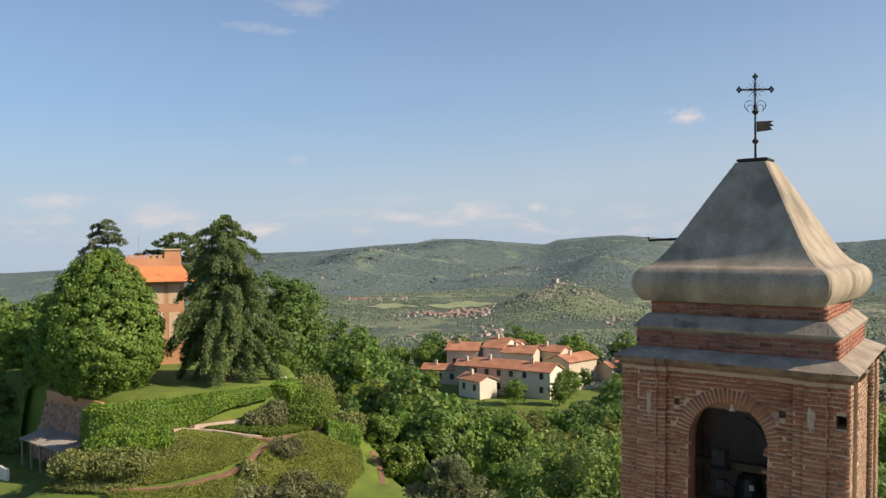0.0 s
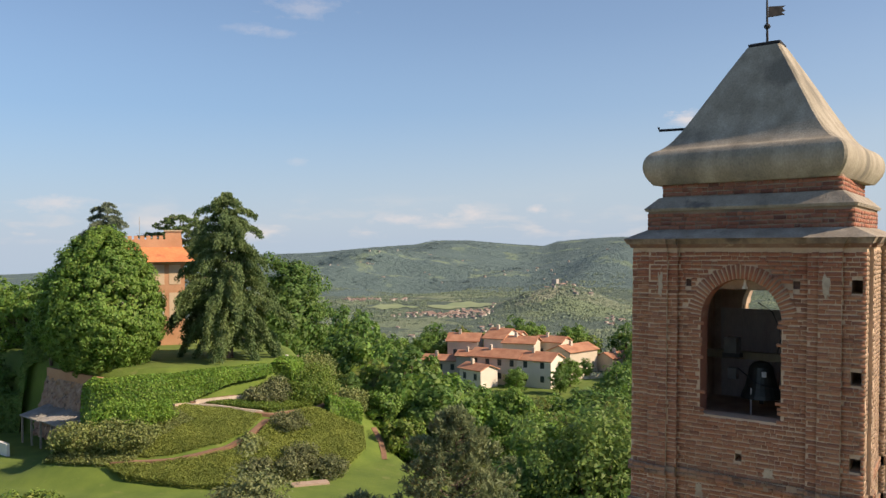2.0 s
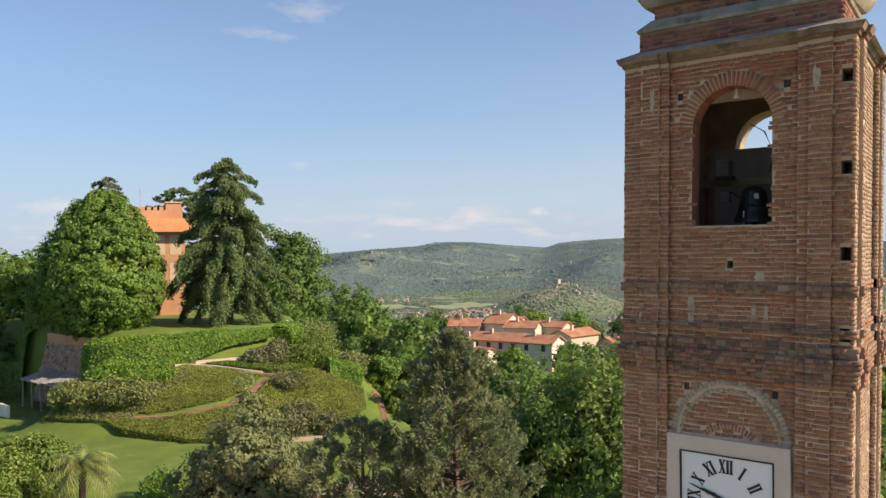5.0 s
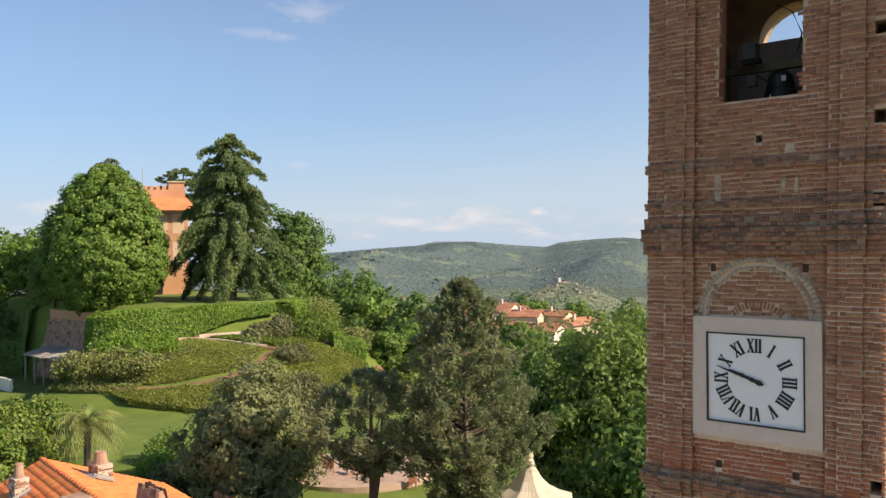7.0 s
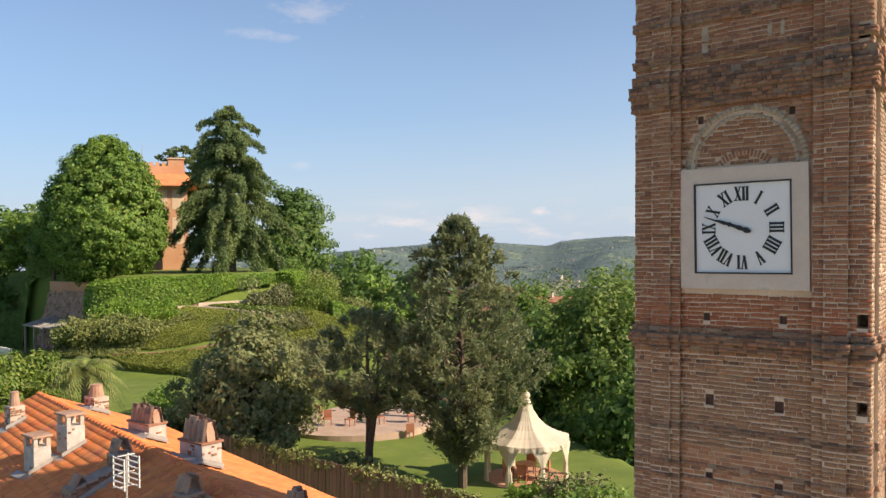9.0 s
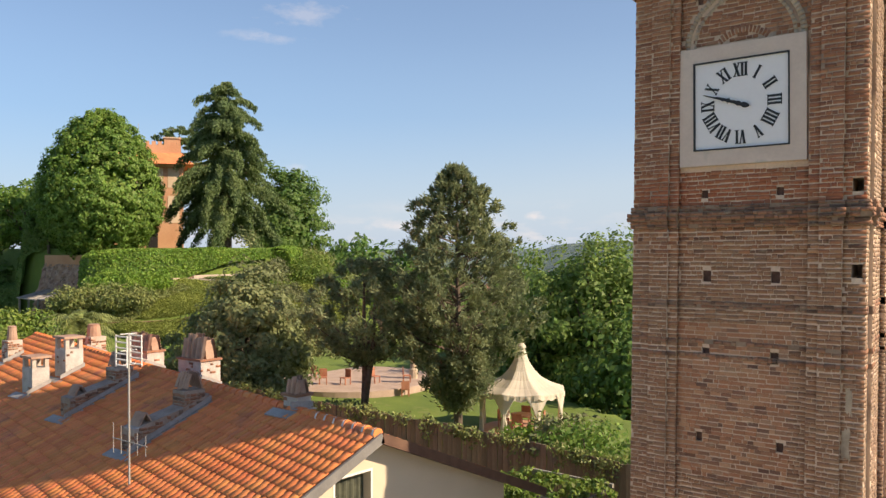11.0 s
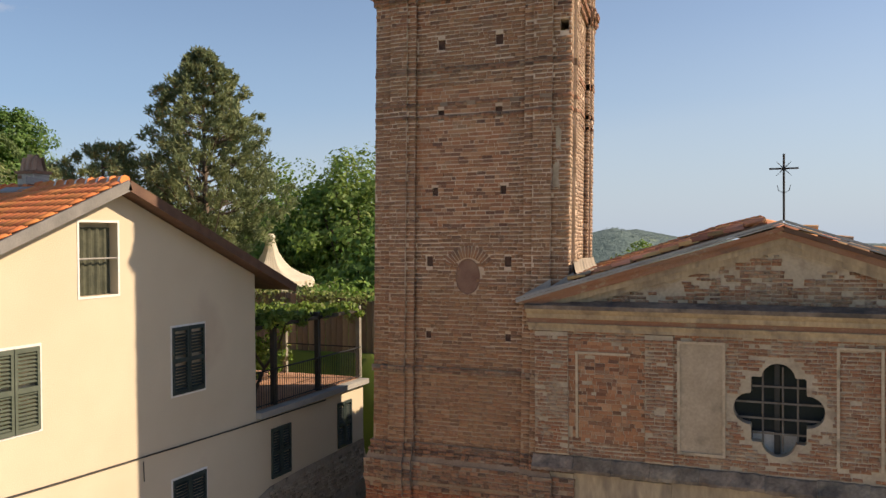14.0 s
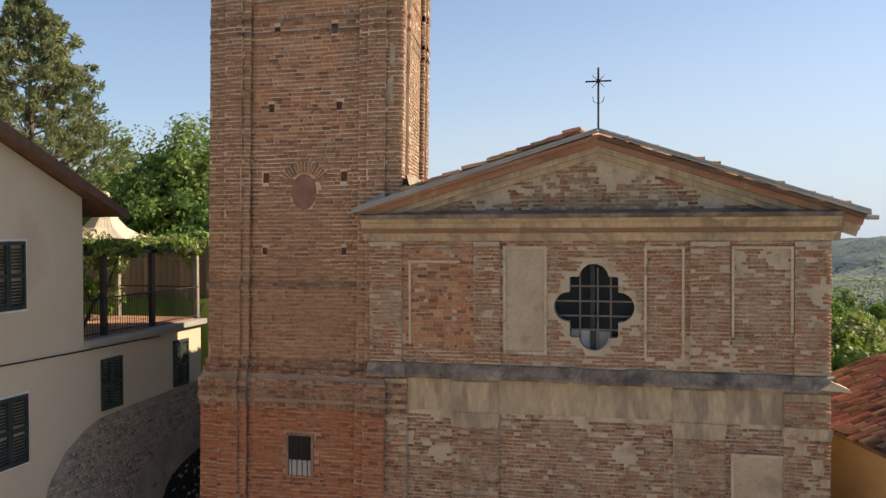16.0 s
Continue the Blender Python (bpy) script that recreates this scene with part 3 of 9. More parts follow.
def panel(bm, P, a0, a1, b0, b1, holes, back):
    """A wall face with rectangular holes. P(a, b, d) gives a point: a along, b up, d into the wall. holes: (a0, a1, b0, b1, depth);
    each gets its reveals, and a back where back is true."""
    A = sorted({a0, a1, *[h[0] for h in holes], *[h[1] for h in holes]})
    B = sorted({b0, b1, *[h[2] for h in holes], *[h[3] for h in holes]})
    for i in range(len(A) - 1):
        for j in range(len(B) - 1):
            ma, mb = (A[i] + A[i + 1]) / 2, (B[j] + B[j + 1]) / 2
            if any(h[0] < ma < h[1] and h[2] < mb < h[3] for h in holes):
                continue
            bm.faces.new([bm.verts.new(P(a, b, 0)) for a, b in ((A[i], B[j]), (A[i + 1], B[j]), (A[i + 1], B[j + 1]), (A[i], B[j + 1]))])
    for h0, h1, g0, g1, d in holes:
        c = ((h0, g0), (h1, g0), (h1, g1), (h0, g1))
        for i in range(4):
            (p, q), (r, s) = c[i], c[(i + 1) % 4]
            bm.faces.new([bm.verts.new(P(*w)) for w in ((p, q, 0), (r, s, 0), (r, s, d), (p, q, d))])
        if back:
            bm.faces.new([bm.verts.new(P(p, q, d)) for p, q in c])

# ---- the land: one sheet from the village hill to the horizon ----
def smooth(a, b, t):
    t = np.clip((t - a) / (b - a), 0, 1)
    return t * t * (3 - 2 * t)


# the far ridge line: bearing in degrees from +y towards +x, and its rise over the eye's level in degrees
RIDGE_AZ = (-180, -75, -67, -60, -53, -49, -46.7, -43.7, -42.2, -41, -38.5, -35.5, -33.5, -32.6, -30.4, -28.5, -25, -18, -14, -10.5, -6.5, -5, 0, 6, 10.3, 12.6, 20, 60, 180)
RIDGE_EL = (-1.9, -1.9, -1.85, -1.5, -0.8, -0.7, -0.5, -0.26, -0.2, 0.06, 0.03, -0.25, -0.38, -0.06, 0.1, 0.2, -0.1, -0.5, -0.3, 0.03, -0.75, -0.65, -0.9, -1.0, -0.95, -0.78, -0.9, -1.9, -1.9)


def fbm(x, y, s, seed=0.0):
    """Cheap smooth noise from sums of sines, for arrays."""
    v = 0
    for k, (a, b, c) in enumerate(((1.0, 0.3, 0.1), (-0.4, 1.1, 2.1), (0.8, -0.9, 4.0), (1.9, 0.7, 1.3), (-1.3, 2.0, 5.1), (3.1, -2.3, 0.7))):
        v = v + np.sin((a * x + b * y) * s + c + seed) / (1 + 0.6 * k)
    return v / 2.6


# the garden hill: level top, a bank behind the hedge, a gentle slope with beds and a steeper foot
HILL_D = (13.6, 15.0, 16.0, 19.5, 21.3, 22.6, 25.4, 27.0, 60.0)
HILL_Z = (17.8, 15.0, 14.75, 13.6, 12.8, 11.5, 9.9, 9.0, 0.0)


def hill_d(x, y):
    """How far out a place lies on the garden hill, which is long towards the east and west."""
    dx, dy = x + 88, y - 37
    return np.hypot(dx / np.where(dx > 0, 1.25, 2.2), dy / np.where(dy > 0, 0.9, 1.0))


def land(x, y):
    x, y = np.asarray(x, dtype=float), np.asarray(y, dtype=float)
    z = 8.3 + 1.4 * np.clip((-28 - x) / 28, 0, 1)
    mound = np.interp(hill_d(x, y), HILL_D, HILL_Z)
    cut = smooth(-75.0, -77.0, x) * (1 - smooth(23.6, 24.4, y))
    mound = mound + (np.minimum(mound, 9.8) - mound) * cut
    z = np.maximum(z, mound)
    s = np.clip(y - 26 + 0.5 * (np.clip(x, -110, 10) + 25), 0, None)
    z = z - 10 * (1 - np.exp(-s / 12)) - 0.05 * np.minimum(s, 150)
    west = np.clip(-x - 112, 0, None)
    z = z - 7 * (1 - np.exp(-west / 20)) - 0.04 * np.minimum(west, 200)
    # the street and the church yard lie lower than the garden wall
    yard = smooth(7.6, 8.4, y) * smooth(-11, -13, x) + 0 * x
    z = 1.0 + (z - 1.0) * np.where(x < -9, np.maximum(yard, smooth(20, 24, y)), smooth(19, 34, y) * 0.5 + 0.0)
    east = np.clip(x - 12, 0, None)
    z = z - 9 * (1 - np.exp(-east / 18))
    south = np.clip(-25 - y, 0, None)
    z = z - 6 * (1 - np.exp(-south / 40))
    r, az = np.hypot(x, y + 17), np.degrees(np.arctan2(x, y + 17))
    valley = -77 + 4 * fbm(x, y, 0.004)
    z = z + (valley - z) * smooth(190, 900, r)
    top = 31 + 3300 * np.tan(np.radians(np.interp(az, RIDGE_AZ, RIDGE_EL)))
    rise = smooth(1400, 3250, r)
    folds = 50 * fbm(x, y, 0.0042, 1.7) + 34 * fbm(x, y, 0.010, 0.4) + 13 * fbm(x, y, 0.028, 2.4)
    z = z + (top - valley) * rise + folds * smooth(1480, 2150, r) * (1 - smooth(2200, 3050, r)) * (0.35 + 0.65 * (top > -50))
    spur = 1 - smooth(22, 62, np.hypot(x + 108, (y - 138) * 1.1))
    z = z + (0.0 - z) * spur
    knoll = np.exp(-(((x + 715) / 85) ** 2 + ((y - 1110) / 90) ** 2))
    z = z + 40 * knoll
    return z - 60 * smooth(3400, 4800, r)


def ground_sheet():
    rs = np.concatenate([np.linspace(0, 150, 90), np.geomspace(153, 4850, 210)])
    na = 400
    th = np.linspace(0, 2 * np.pi, na, endpoint=False)
    cx, cy = -45.0, 22.0
    X, Y = cx + rs[:, None] * np.cos(th), cy + rs[:, None] * np.sin(th)
    Z = land(X, Y)
    V = np.stack([X, Y, Z], -1).reshape(-1, 3)
    i, j = np.meshgrid(np.arange(len(rs) - 1), np.arange(na), indexing="ij")
    k = (j + 1) % na
    F = np.stack([i * na + j, (i + 1) * na + j, (i + 1) * na + k, i * na + k], -1).reshape(-1, 4)
    me = np_mesh("ground", V, F, smooth=True)
    me.materials.append(M_GRASS)
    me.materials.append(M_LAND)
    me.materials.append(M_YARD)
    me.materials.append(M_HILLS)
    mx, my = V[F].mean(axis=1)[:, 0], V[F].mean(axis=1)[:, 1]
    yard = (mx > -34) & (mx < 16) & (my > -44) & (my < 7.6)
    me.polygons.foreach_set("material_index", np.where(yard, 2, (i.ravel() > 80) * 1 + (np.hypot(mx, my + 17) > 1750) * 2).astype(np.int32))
    return tagged(new("ground", me), "green hillside with meadows, wooded hills and a paved yard", "ground", kind="structure")


def land_mat(name, wood, wood_lit, fields, open_at=0.52):
    """Open country: irregular fields and meadows broken by woods with soft, ragged edges."""
    m = bpy.data.materials.new(name)
    m.use_nodes = True
    n, l = m.node_tree.nodes, m.node_tree.links
    b = n["Principled BSDF"]
    b.inputs["Roughness"].default_value = 0.95
    tc = n.new("ShaderNodeTexCoord")

    def cloud(scale, detail, rough=0.6):
        t = n.new("ShaderNodeTexNoise")
        t.inputs["Scale"].default_value, t.inputs["Detail"].default_value, t.inputs["Roughness"].default_value = scale, detail, rough
        l.new(tc.outputs["Object"], t.inputs["Vector"])
        return t.outputs["Fac"]

    def ramp(fac, stops):
        r = n.new("ShaderNodeValToRGB")
        for k, (p, c) in enumerate(stops):
            e = r.color_ramp.elements[k] if k < 2 else r.color_ramp.elements.new(1.0)
            e.position, e.color = p, (*c, 1)
        l.new(fac, r.inputs[0])
        return r.outputs[0]
    plots = n.new("ShaderNodeTexVoronoi")
    plots.inputs["Scale"].default_value = 0.011
    l.new(tc.outputs["Object"], plots.inputs["Vector"])
    grey = n.new("ShaderNodeSeparateXYZ")
    l.new(plots.outputs["Color"], grey.inputs[0])
    field = ramp(grey.outputs["X"], [(k / (len(fields) - 1), c) for k, c in enumerate(fields)])
    trees = ramp(cloud(0.09, 6, 0.7), [(0.35, wood), (0.68, wood_lit)])
    mask = ramp(cloud(0.0062, 9, 0.66), [(open_at, (0, 0, 0)), (open_at + 0.04, (1, 1, 1))])
    mx = n.new("ShaderNodeMixRGB")
    l.new(mask, mx.inputs[0])
    l.new(trees, mx.inputs[1])
    l.new(field, mx.inputs[2])
    l.new(mx.outputs[0], b.inputs["Base Color"])
    bp = n.new("ShaderNodeBump")
    bp.inputs["Strength"].default_value, bp.inputs["Distance"].default_value = 1.0, 9.0
    l.new(cloud(0.06, 6, 0.7), bp.inputs["Height"])
    l.new(bp.outputs[0], b.inputs["Normal"])
    return m


# distance haze is mixed into both land colours: muted, bluer on the hills
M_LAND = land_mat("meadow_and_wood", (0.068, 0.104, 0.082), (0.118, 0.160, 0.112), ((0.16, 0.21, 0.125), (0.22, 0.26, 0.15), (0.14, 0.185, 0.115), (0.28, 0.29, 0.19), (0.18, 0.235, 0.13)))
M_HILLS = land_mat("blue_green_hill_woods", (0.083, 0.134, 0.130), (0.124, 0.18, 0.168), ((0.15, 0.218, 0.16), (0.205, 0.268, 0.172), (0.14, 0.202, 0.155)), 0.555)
# yard paving out of view, kept pale and warm to bounce light on walls
M_YARD = mat("worn_stone_paving", (0.50, 0.415, 0.295), (0.60, 0.505, 0.37), 0.4, 0.9, 0.4, 5, stain=(0.25, 0.205, 0.16), stain_scale=0.8)
ground = ground_sheet()


def ground_z(x, y):
    return float(land(x, y))


# ---- foliage ----
def leaf_quads(c, out, size, rng, flat=0.5):
    """Diamond leaves at centres c, facing loosely along out."""
    n = len(c)
    nr = rng.normal(size=(n, 3)) * flat + out
    nr /= np.linalg.norm(nr, axis=1)[:, None] + 1e-9
    t = rng.normal(size=(n, 3))
    a = np.cross(nr, t)
    a /= np.linalg.norm(a, axis=1)[:, None] + 1e-9
    b = np.cross(nr, a)
    s = size * rng.uniform(0.6, 1.3, (n, 1))
    V = np.stack([c - a * s, c - b * s * 0.55 + nr * s * 0.12, c + a * s, c + b * s * 0.55 + nr * s * 0.12], 1).reshape(-1, 3)
    F = np.arange(4 * n).reshape(-1, 4)
    return V, F


def needle_quads(c, axis, size, rng, aspect=0.3):
    """Slender leaves that point along axis."""
    n = len(c)
    ax = axis / (np.linalg.norm(axis, axis=1)[:, None] + 1e-9)
    sd = np.cross(ax, rng.normal(size=(n, 3)))
    sd /= np.linalg.norm(sd, axis=1)[:, None] + 1e-9
    s = size * rng.uniform(0.6, 1.3, (n, 1))
    V = np.stack([c - ax * s, c - sd * s * aspect, c + ax * s, c + sd * s * aspect], 1).reshape(-1, 3)
    return V, np.arange(4 * n).reshape(-1, 4)


def stack(sets):
    V, F, k = [], [], 0
    for v, f in sets:
        V.append(v)
        F.append(f + k)
        k += len(v)
    return np.concatenate(V), np.concatenate(F)


def clump_leaves(centres, radii, per, size, rng, squash=0.75, flat=0.6, toward=None):
    """Leaves on and in a set of clumps."""
    n = len(centres)
    d = rng.normal(size=(n, per, 3))
    d /= np.linalg.norm(d, axis=2)[..., None]
    r = rng.uniform(0.55, 1.05, (n, per, 1))
    off = d * r * np.asarray(radii)[:, None, None]
    off[..., 2] *= squash
    c = (np.asarray(centres)[:, None, :] + off).reshape(-1, 3)
    o = d.reshape(-1, 3)
    if toward is not None:
        away = c - toward
        o = o * 0.6 + away / (np.linalg.norm(away, axis=1)[:, None] + 1e-9)
    return leaf_quads(c, o, size, rng, flat)


def broadleaf(name, label, seed, x, y, z, height, width, material, clumps=130, per=70, leaf=0.3, crown_from=0.25, egg=0.55, ragged=0.18, cr=0.16, group="", trunk_r=None, lean=0.0, lobes=0.22, shell=0.55, filler=0, taper=0.0):
    """A deciduous tree: tapered trunk, limbs and a crown of many leaf clumps set round an uneven egg."""
    rng = np.random.default_rng(seed)
    t = thing(name, (x, y, z), label, "tree", group)
    cz, hz = z + height * (crown_from + (1 - crown_from) * (1 - egg)), height
    pts, rad = [], []
    for _ in range(clumps):
        v = rng.normal(size=3)
        v /= np.linalg.norm(v)
        up = (height * (1 - crown_from) * egg) if v[2] > 0 else (height * (1 - crown_from) * (1 - egg))
        k = rng.uniform(shell, 1.0) ** 0.5 * (1 + rng.normal() * ragged)
        k *= 1 - 0.5 * cr
        wob = 1 + lobes * math.sin(3 * math.atan2(v[1], v[0]) + seed) * (1 - abs(v[2]))
        wob *= 1 - taper * max(v[2], 0)
        pts.append((x + lean * v[2] + v[0] * width / 2 * k * wob, y + v[1] * width / 2 * k * wob, cz + v[2] * up * k))
        rad.append(width * cr * rng.uniform(0.6, 1.25))
    pts = np.array(pts)
    V, F = clump_leaves(pts, rad, per, leaf, rng, toward=np.array((x, y, cz)))
    if filler:
        # larger leaves inside, which close the crown
        v = rng.normal(size=(filler, 3))
        v /= np.linalg.norm(v, axis=1)[:, None]
        k = rng.uniform(0.55, 0.93, (filler, 1))
        up = np.where(v[:, 2:] > 0, height * (1 - crown_from) * egg, height * (1 - crown_from) * (1 - egg))
        c = np.array((x, y, cz)) + v * k * np.concatenate([np.tile(width / 2 * (1 - taper * np.clip(v[:, 2:], 0, 1)), (1, 2)), up], 1)
        V, F = stack([(V, F), leaf_quads(c, v, leaf * 1.6, rng, 0.5)])
    bm = bmesh.new()
    r0 = trunk_r or height * 0.022
    tube(bm, [(x, y, z - 0.5), (x + 0.1, y, z + height * 0.2), (x - 0.1, y + 0.1, z + height * 0.5), (x, y, z + height * 0.8)], [r0 * 1.25, r0, r0 * 0.7, r0 * 0.2])
    for p in pts[:: max(1, len(pts) // 14)]:
        h0 = z + height * rng.uniform(0.18, 0.5)
        tube(bm, [(x, y, h0), ((x + p[0]) / 2, (y + p[1]) / 2, (h0 + p[2]) / 2 - 0.1), tuple(p)], [r0 * 0.42, r0 * 0.28, r0 * 0.08], 6)
    part("trunk", bm, M_BARK, t)
    part("crown", np_mesh("crown", V, F), material, t)
    return t


def shrub(name, label, seed, x, y, z, rx, ry, rz, material, n=26, per=60, leaf=0.14, group="", category="shrub"):
    """A low bush of leaf clumps with a few stems."""
    rng = np.random.default_rng(seed)
    v = rng.normal(size=(n, 3))
    v /= np.linalg.norm(v, axis=1)[:, None]
    v[:, 2] = np.abs(v[:, 2])
    k = rng.uniform(0.5, 0.95, (n, 1))
    c = np.array((x, y, z)) + v * k * np.array((rx, ry, rz))
    V, F = clump_leaves(c, rng.uniform(0.28, 0.45, n) * min(rx, ry, rz), per, leaf, rng, 0.85)
    t = thing(name, (x, y, z), label, category, group)
    bm = bmesh.new()
    for p in c[:6]:
        tube(bm, [(x, y, z - 0.2), tuple((np.array((x, y, z)) + p) / 2), tuple(p)], [0.06, 0.04, 0.015], 5)
    part("stems", bm, M_BARK, t)
    part("foliage", np_mesh("foliage", V, F), material, t)
    return t

# ---- the bell tower ----
TW, TF, TC_Y, CORNER_D = 2.50, 2.0, 2.50, 0.08
PIL_IN, SUB_IN, SUB_D, REC_D = 1.57, 1.36, 0.06, 0.18
SLANT = 0.14  # the plan is not quite square: the sides run back at a slant


def tower_x(z):
    """The tower leans a little: the x of its axis at a height."""
    return -6.53 - 0.0175 * (29 - z)


def tw(a, b, z):
    return (tower_x(z) + a - SLANT * (b + TW), TC_Y + b, z)


def tower_plan(grow=0.0, flat=False):
    """The outline: square corners, paired pilasters and a recessed panel on each side."""
    W, F, C = TW + grow, TF + grow * 0.6, TW - CORNER_D + grow
    side = [(-C, -C)] if flat else [(-C, -C), (-F, -C), (-F, -W), (-PIL_IN, -W), (-PIL_IN, -W + SUB_D), (-SUB_IN, -W + SUB_D), (-SUB_IN, -W + REC_D),
                                   (SUB_IN, -W + REC_D), (SUB_IN, -W + SUB_D), (PIL_IN, -W + SUB_D), (PIL_IN, -W), (F, -W), (F, -C)]
    out = []
    for q in range(4):
        c, s = ((1, 0), (0, 1), (-1, 0), (0, -1))[q]
        out += [(c * x - s * y, s * x + c * y) for x, y in side]
    return out


M_MORTAR_OLD = mat("sooty_mortar", (0.24, 0.165, 0.115), (0.36, 0.26, 0.18), 1.1, 0.95, 0.5, 18, stain=(0.16, 0.14, 0.12), stain_scale=0.9)
tower = thing("bell_tower", tw(0, 0, 1.0), "tall old brick bell tower with a bulging grey cap", "tower")

# added block, never in view, widens the tower's shadow on the terrace wing
part("rear_stair", one(box, -10.1, -6.3, 5.06, 6.35, 0.5, 12.6), M_MORTAR_OLD, tower, "plain stair block behind the tower")

# putlog holes of the front: z, half spacing, width, height
FRONT_HOLES = ((18.8, 0.79, 0.15, 0.17), (17.05, 0.72, 0.19, 0.24), (15.4, 0.72, 0.17, 0.24), (13.6, 0.85, 0.15, 0.2), (11.95, 0.98, 0.17, 0.24), (10.2, 1.0, 0.14, 0.17), (22.95, 0.94, 0.13, 0.17), (29.2, 1.13, 0.14, 0.16))
CORNER_HOLES = (29.2, 27.45, 25.8, 24.25, 18.85, 17.2)
ARCH_HW, ARCH_Z0, ARCH_ZS = 0.85, 26.4, 28.45
BASE_Z = 6.9
GRATE = (-0.34, 0.34, 4.85, 5.9)


def plan_edges():
    p = tower_plan()
    return [(p[i], p[(i + 1) % len(p)]) for i in range(len(p))]


def hole_list(kind):
    if kind == "front":
        hs = [(s * c - w / 2, s * c + w / 2, z - h / 2, z + h / 2, 0.9) for z, c, w, h in FRONT_HOLES for s in (-1, 1)]
        return hs + [(-0.07, 0.07, 25.5, 25.66, 0.4), (-ARCH_HW, ARCH_HW, ARCH_Z0, ARCH_ZS + ARCH_HW, 0.5)]
    if kind == "rear":
        return [(-0.9, 0.9, 27.4, ARCH_ZS + ARCH_HW, 0.52)]
    if kind == "corner":
        return [(0.16, 0.36, z - 0.13, z + 0.13, 0.9) for z in CORNER_HOLES]
    return []


def shaft_mesh():
    bm = bmesh.new()
    for i, (p, q) in enumerate(plan_edges()):
        u = Vector((q[0] - p[0], q[1] - p[1], 0))
        L = u.length
        u.normalize()
        n = Vector((u.y, -u.x, 0))
        kind = "front" if i == 6 else "corner" if i == 12 else "rear" if i == 32 else "plain"
        mid = L / 2 if kind in ("front", "rear") else 0

        def P(a, b, d, p=p, u=u, n=n, mid=mid):
            x, y = p[0] + u.x * (a + mid) - n.x * d, p[1] + u.y * (a + mid) - n.y * d
            return tw(x, y, b)
        panel(bm, P, -mid, L - mid, BASE_Z, 29.95, hole_list(kind), False)
        for h in hole_list(kind):
            if h[1] - h[0] < 0.5:
                bm.faces.new([bm.verts.new(P(a, b, h[4])) for a, b in ((h[0], h[2]), (h[1], h[2]), (h[1], h[3]), (h[0], h[3]))])
        if kind == "front":
            # the spandrels over the belfry arch and the arch's underside
            ring = [(ARCH_HW * math.cos(t), ARCH_ZS + ARCH_HW * math.sin(t)) for t in (math.pi * k / 20 for k in range(21))]
            for s in range(20):
                (a0, b0), (a1, b1) = ring[s], ring[s + 1]
                top = ARCH_ZS + ARCH_HW
                bm.faces.new([bm.verts.new(P(a, b, 0)) for a, b in ((a0, b0), (a0, top), (a1, top), (a1, b1))])
                bm.faces.new([bm.verts.new(P(*w)) for w in ((a0, b0, 0), (a1, b1, 0), (a1, b1, 0.5), (a0, b0, 0.5))])
    return bm


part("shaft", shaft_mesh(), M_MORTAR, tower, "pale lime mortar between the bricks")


def belfry_room():
    """The inside of the belfry: brick walls, with an arch open to the far side."""
    bm = bmesh.new()
    r, z0, z1 = 1.62, 26.1, 29.7
    bx0, bx1, bz0 = -0.9, 0.9, 27.4

    def wall(P, holes):
        panel(bm, P, -r, r, z0, z1, holes, False)
    wall(lambda a, b, d: tw(a, r + d, b), [(bx0, bx1, bz0, ARCH_ZS + ARCH_HW, 0.1)])
    wall(lambda a, b, d: tw(r, a, b), [])
    wall(lambda a, b, d: tw(-r, a, b), [])
    wall(lambda a, b, d: tw(a, -TW + REC_D + 0.5 - d, b), [(-ARCH_HW, ARCH_HW, ARCH_Z0, ARCH_ZS + 0.6, 0.02)])
    ring = [(0.9 * math.cos(t), ARCH_ZS + ARCH_HW * math.sin(t)) for t in (math.pi * k / 16 for k in range(17))]
    for (a0, b0), (a1, b1) in zip(ring, ring[1:]):
        top = ARCH_ZS + ARCH_HW
        bm.faces.new([bm.verts.new(tw(a, r, b)) for a, b in ((a0, b0), (a0, top), (a1, top), (a1, b1))])
        bm.faces.new([bm.verts.new(tw(a, y, b)) for a, b, y in ((a0, b0, r), (a1, b1, r), (a1, b1, r + 0.9), (a0, b0, r + 0.9))])
    bm.faces.new([bm.verts.new(tw(a, b, z0)) for a, b in ((-r, -r), (r, -r), (r, r), (-r, r))])
    bm.faces.new([bm.verts.new(tw(a, b, z1)) for a, b in ((-r, -r), (r, -r), (r, r), (-r, r))])
    return bm


part("belfry_room", belfry_room(), mat("belfry_inside", (0.34, 0.24, 0.18), (0.48, 0.37, 0.28), 2, 0.95, 0.5), tower, "dim brick inside of the belfry")

# mouldings that run round the shaft: lower edge, upper edge, how far they stand out
MOULDS = ((24.98, 25.18, 0.05), (24.18, 24.34, 0.06), (23.78, 24.0, 0.07), (23.5, 23.78, 0.13), (23.22, 23.5, 0.08), (18.42, 18.56, 0.05), (18.24, 18.42, 0.12), (18.08, 18.24, 0.06),
          (16.36, 16.52, 0.012), (15.6, 15.7, 0.012), (15.3, 15.4, 0.012), (9.28, 9.44, 0.05), (7.42, 7.6, 0.06))


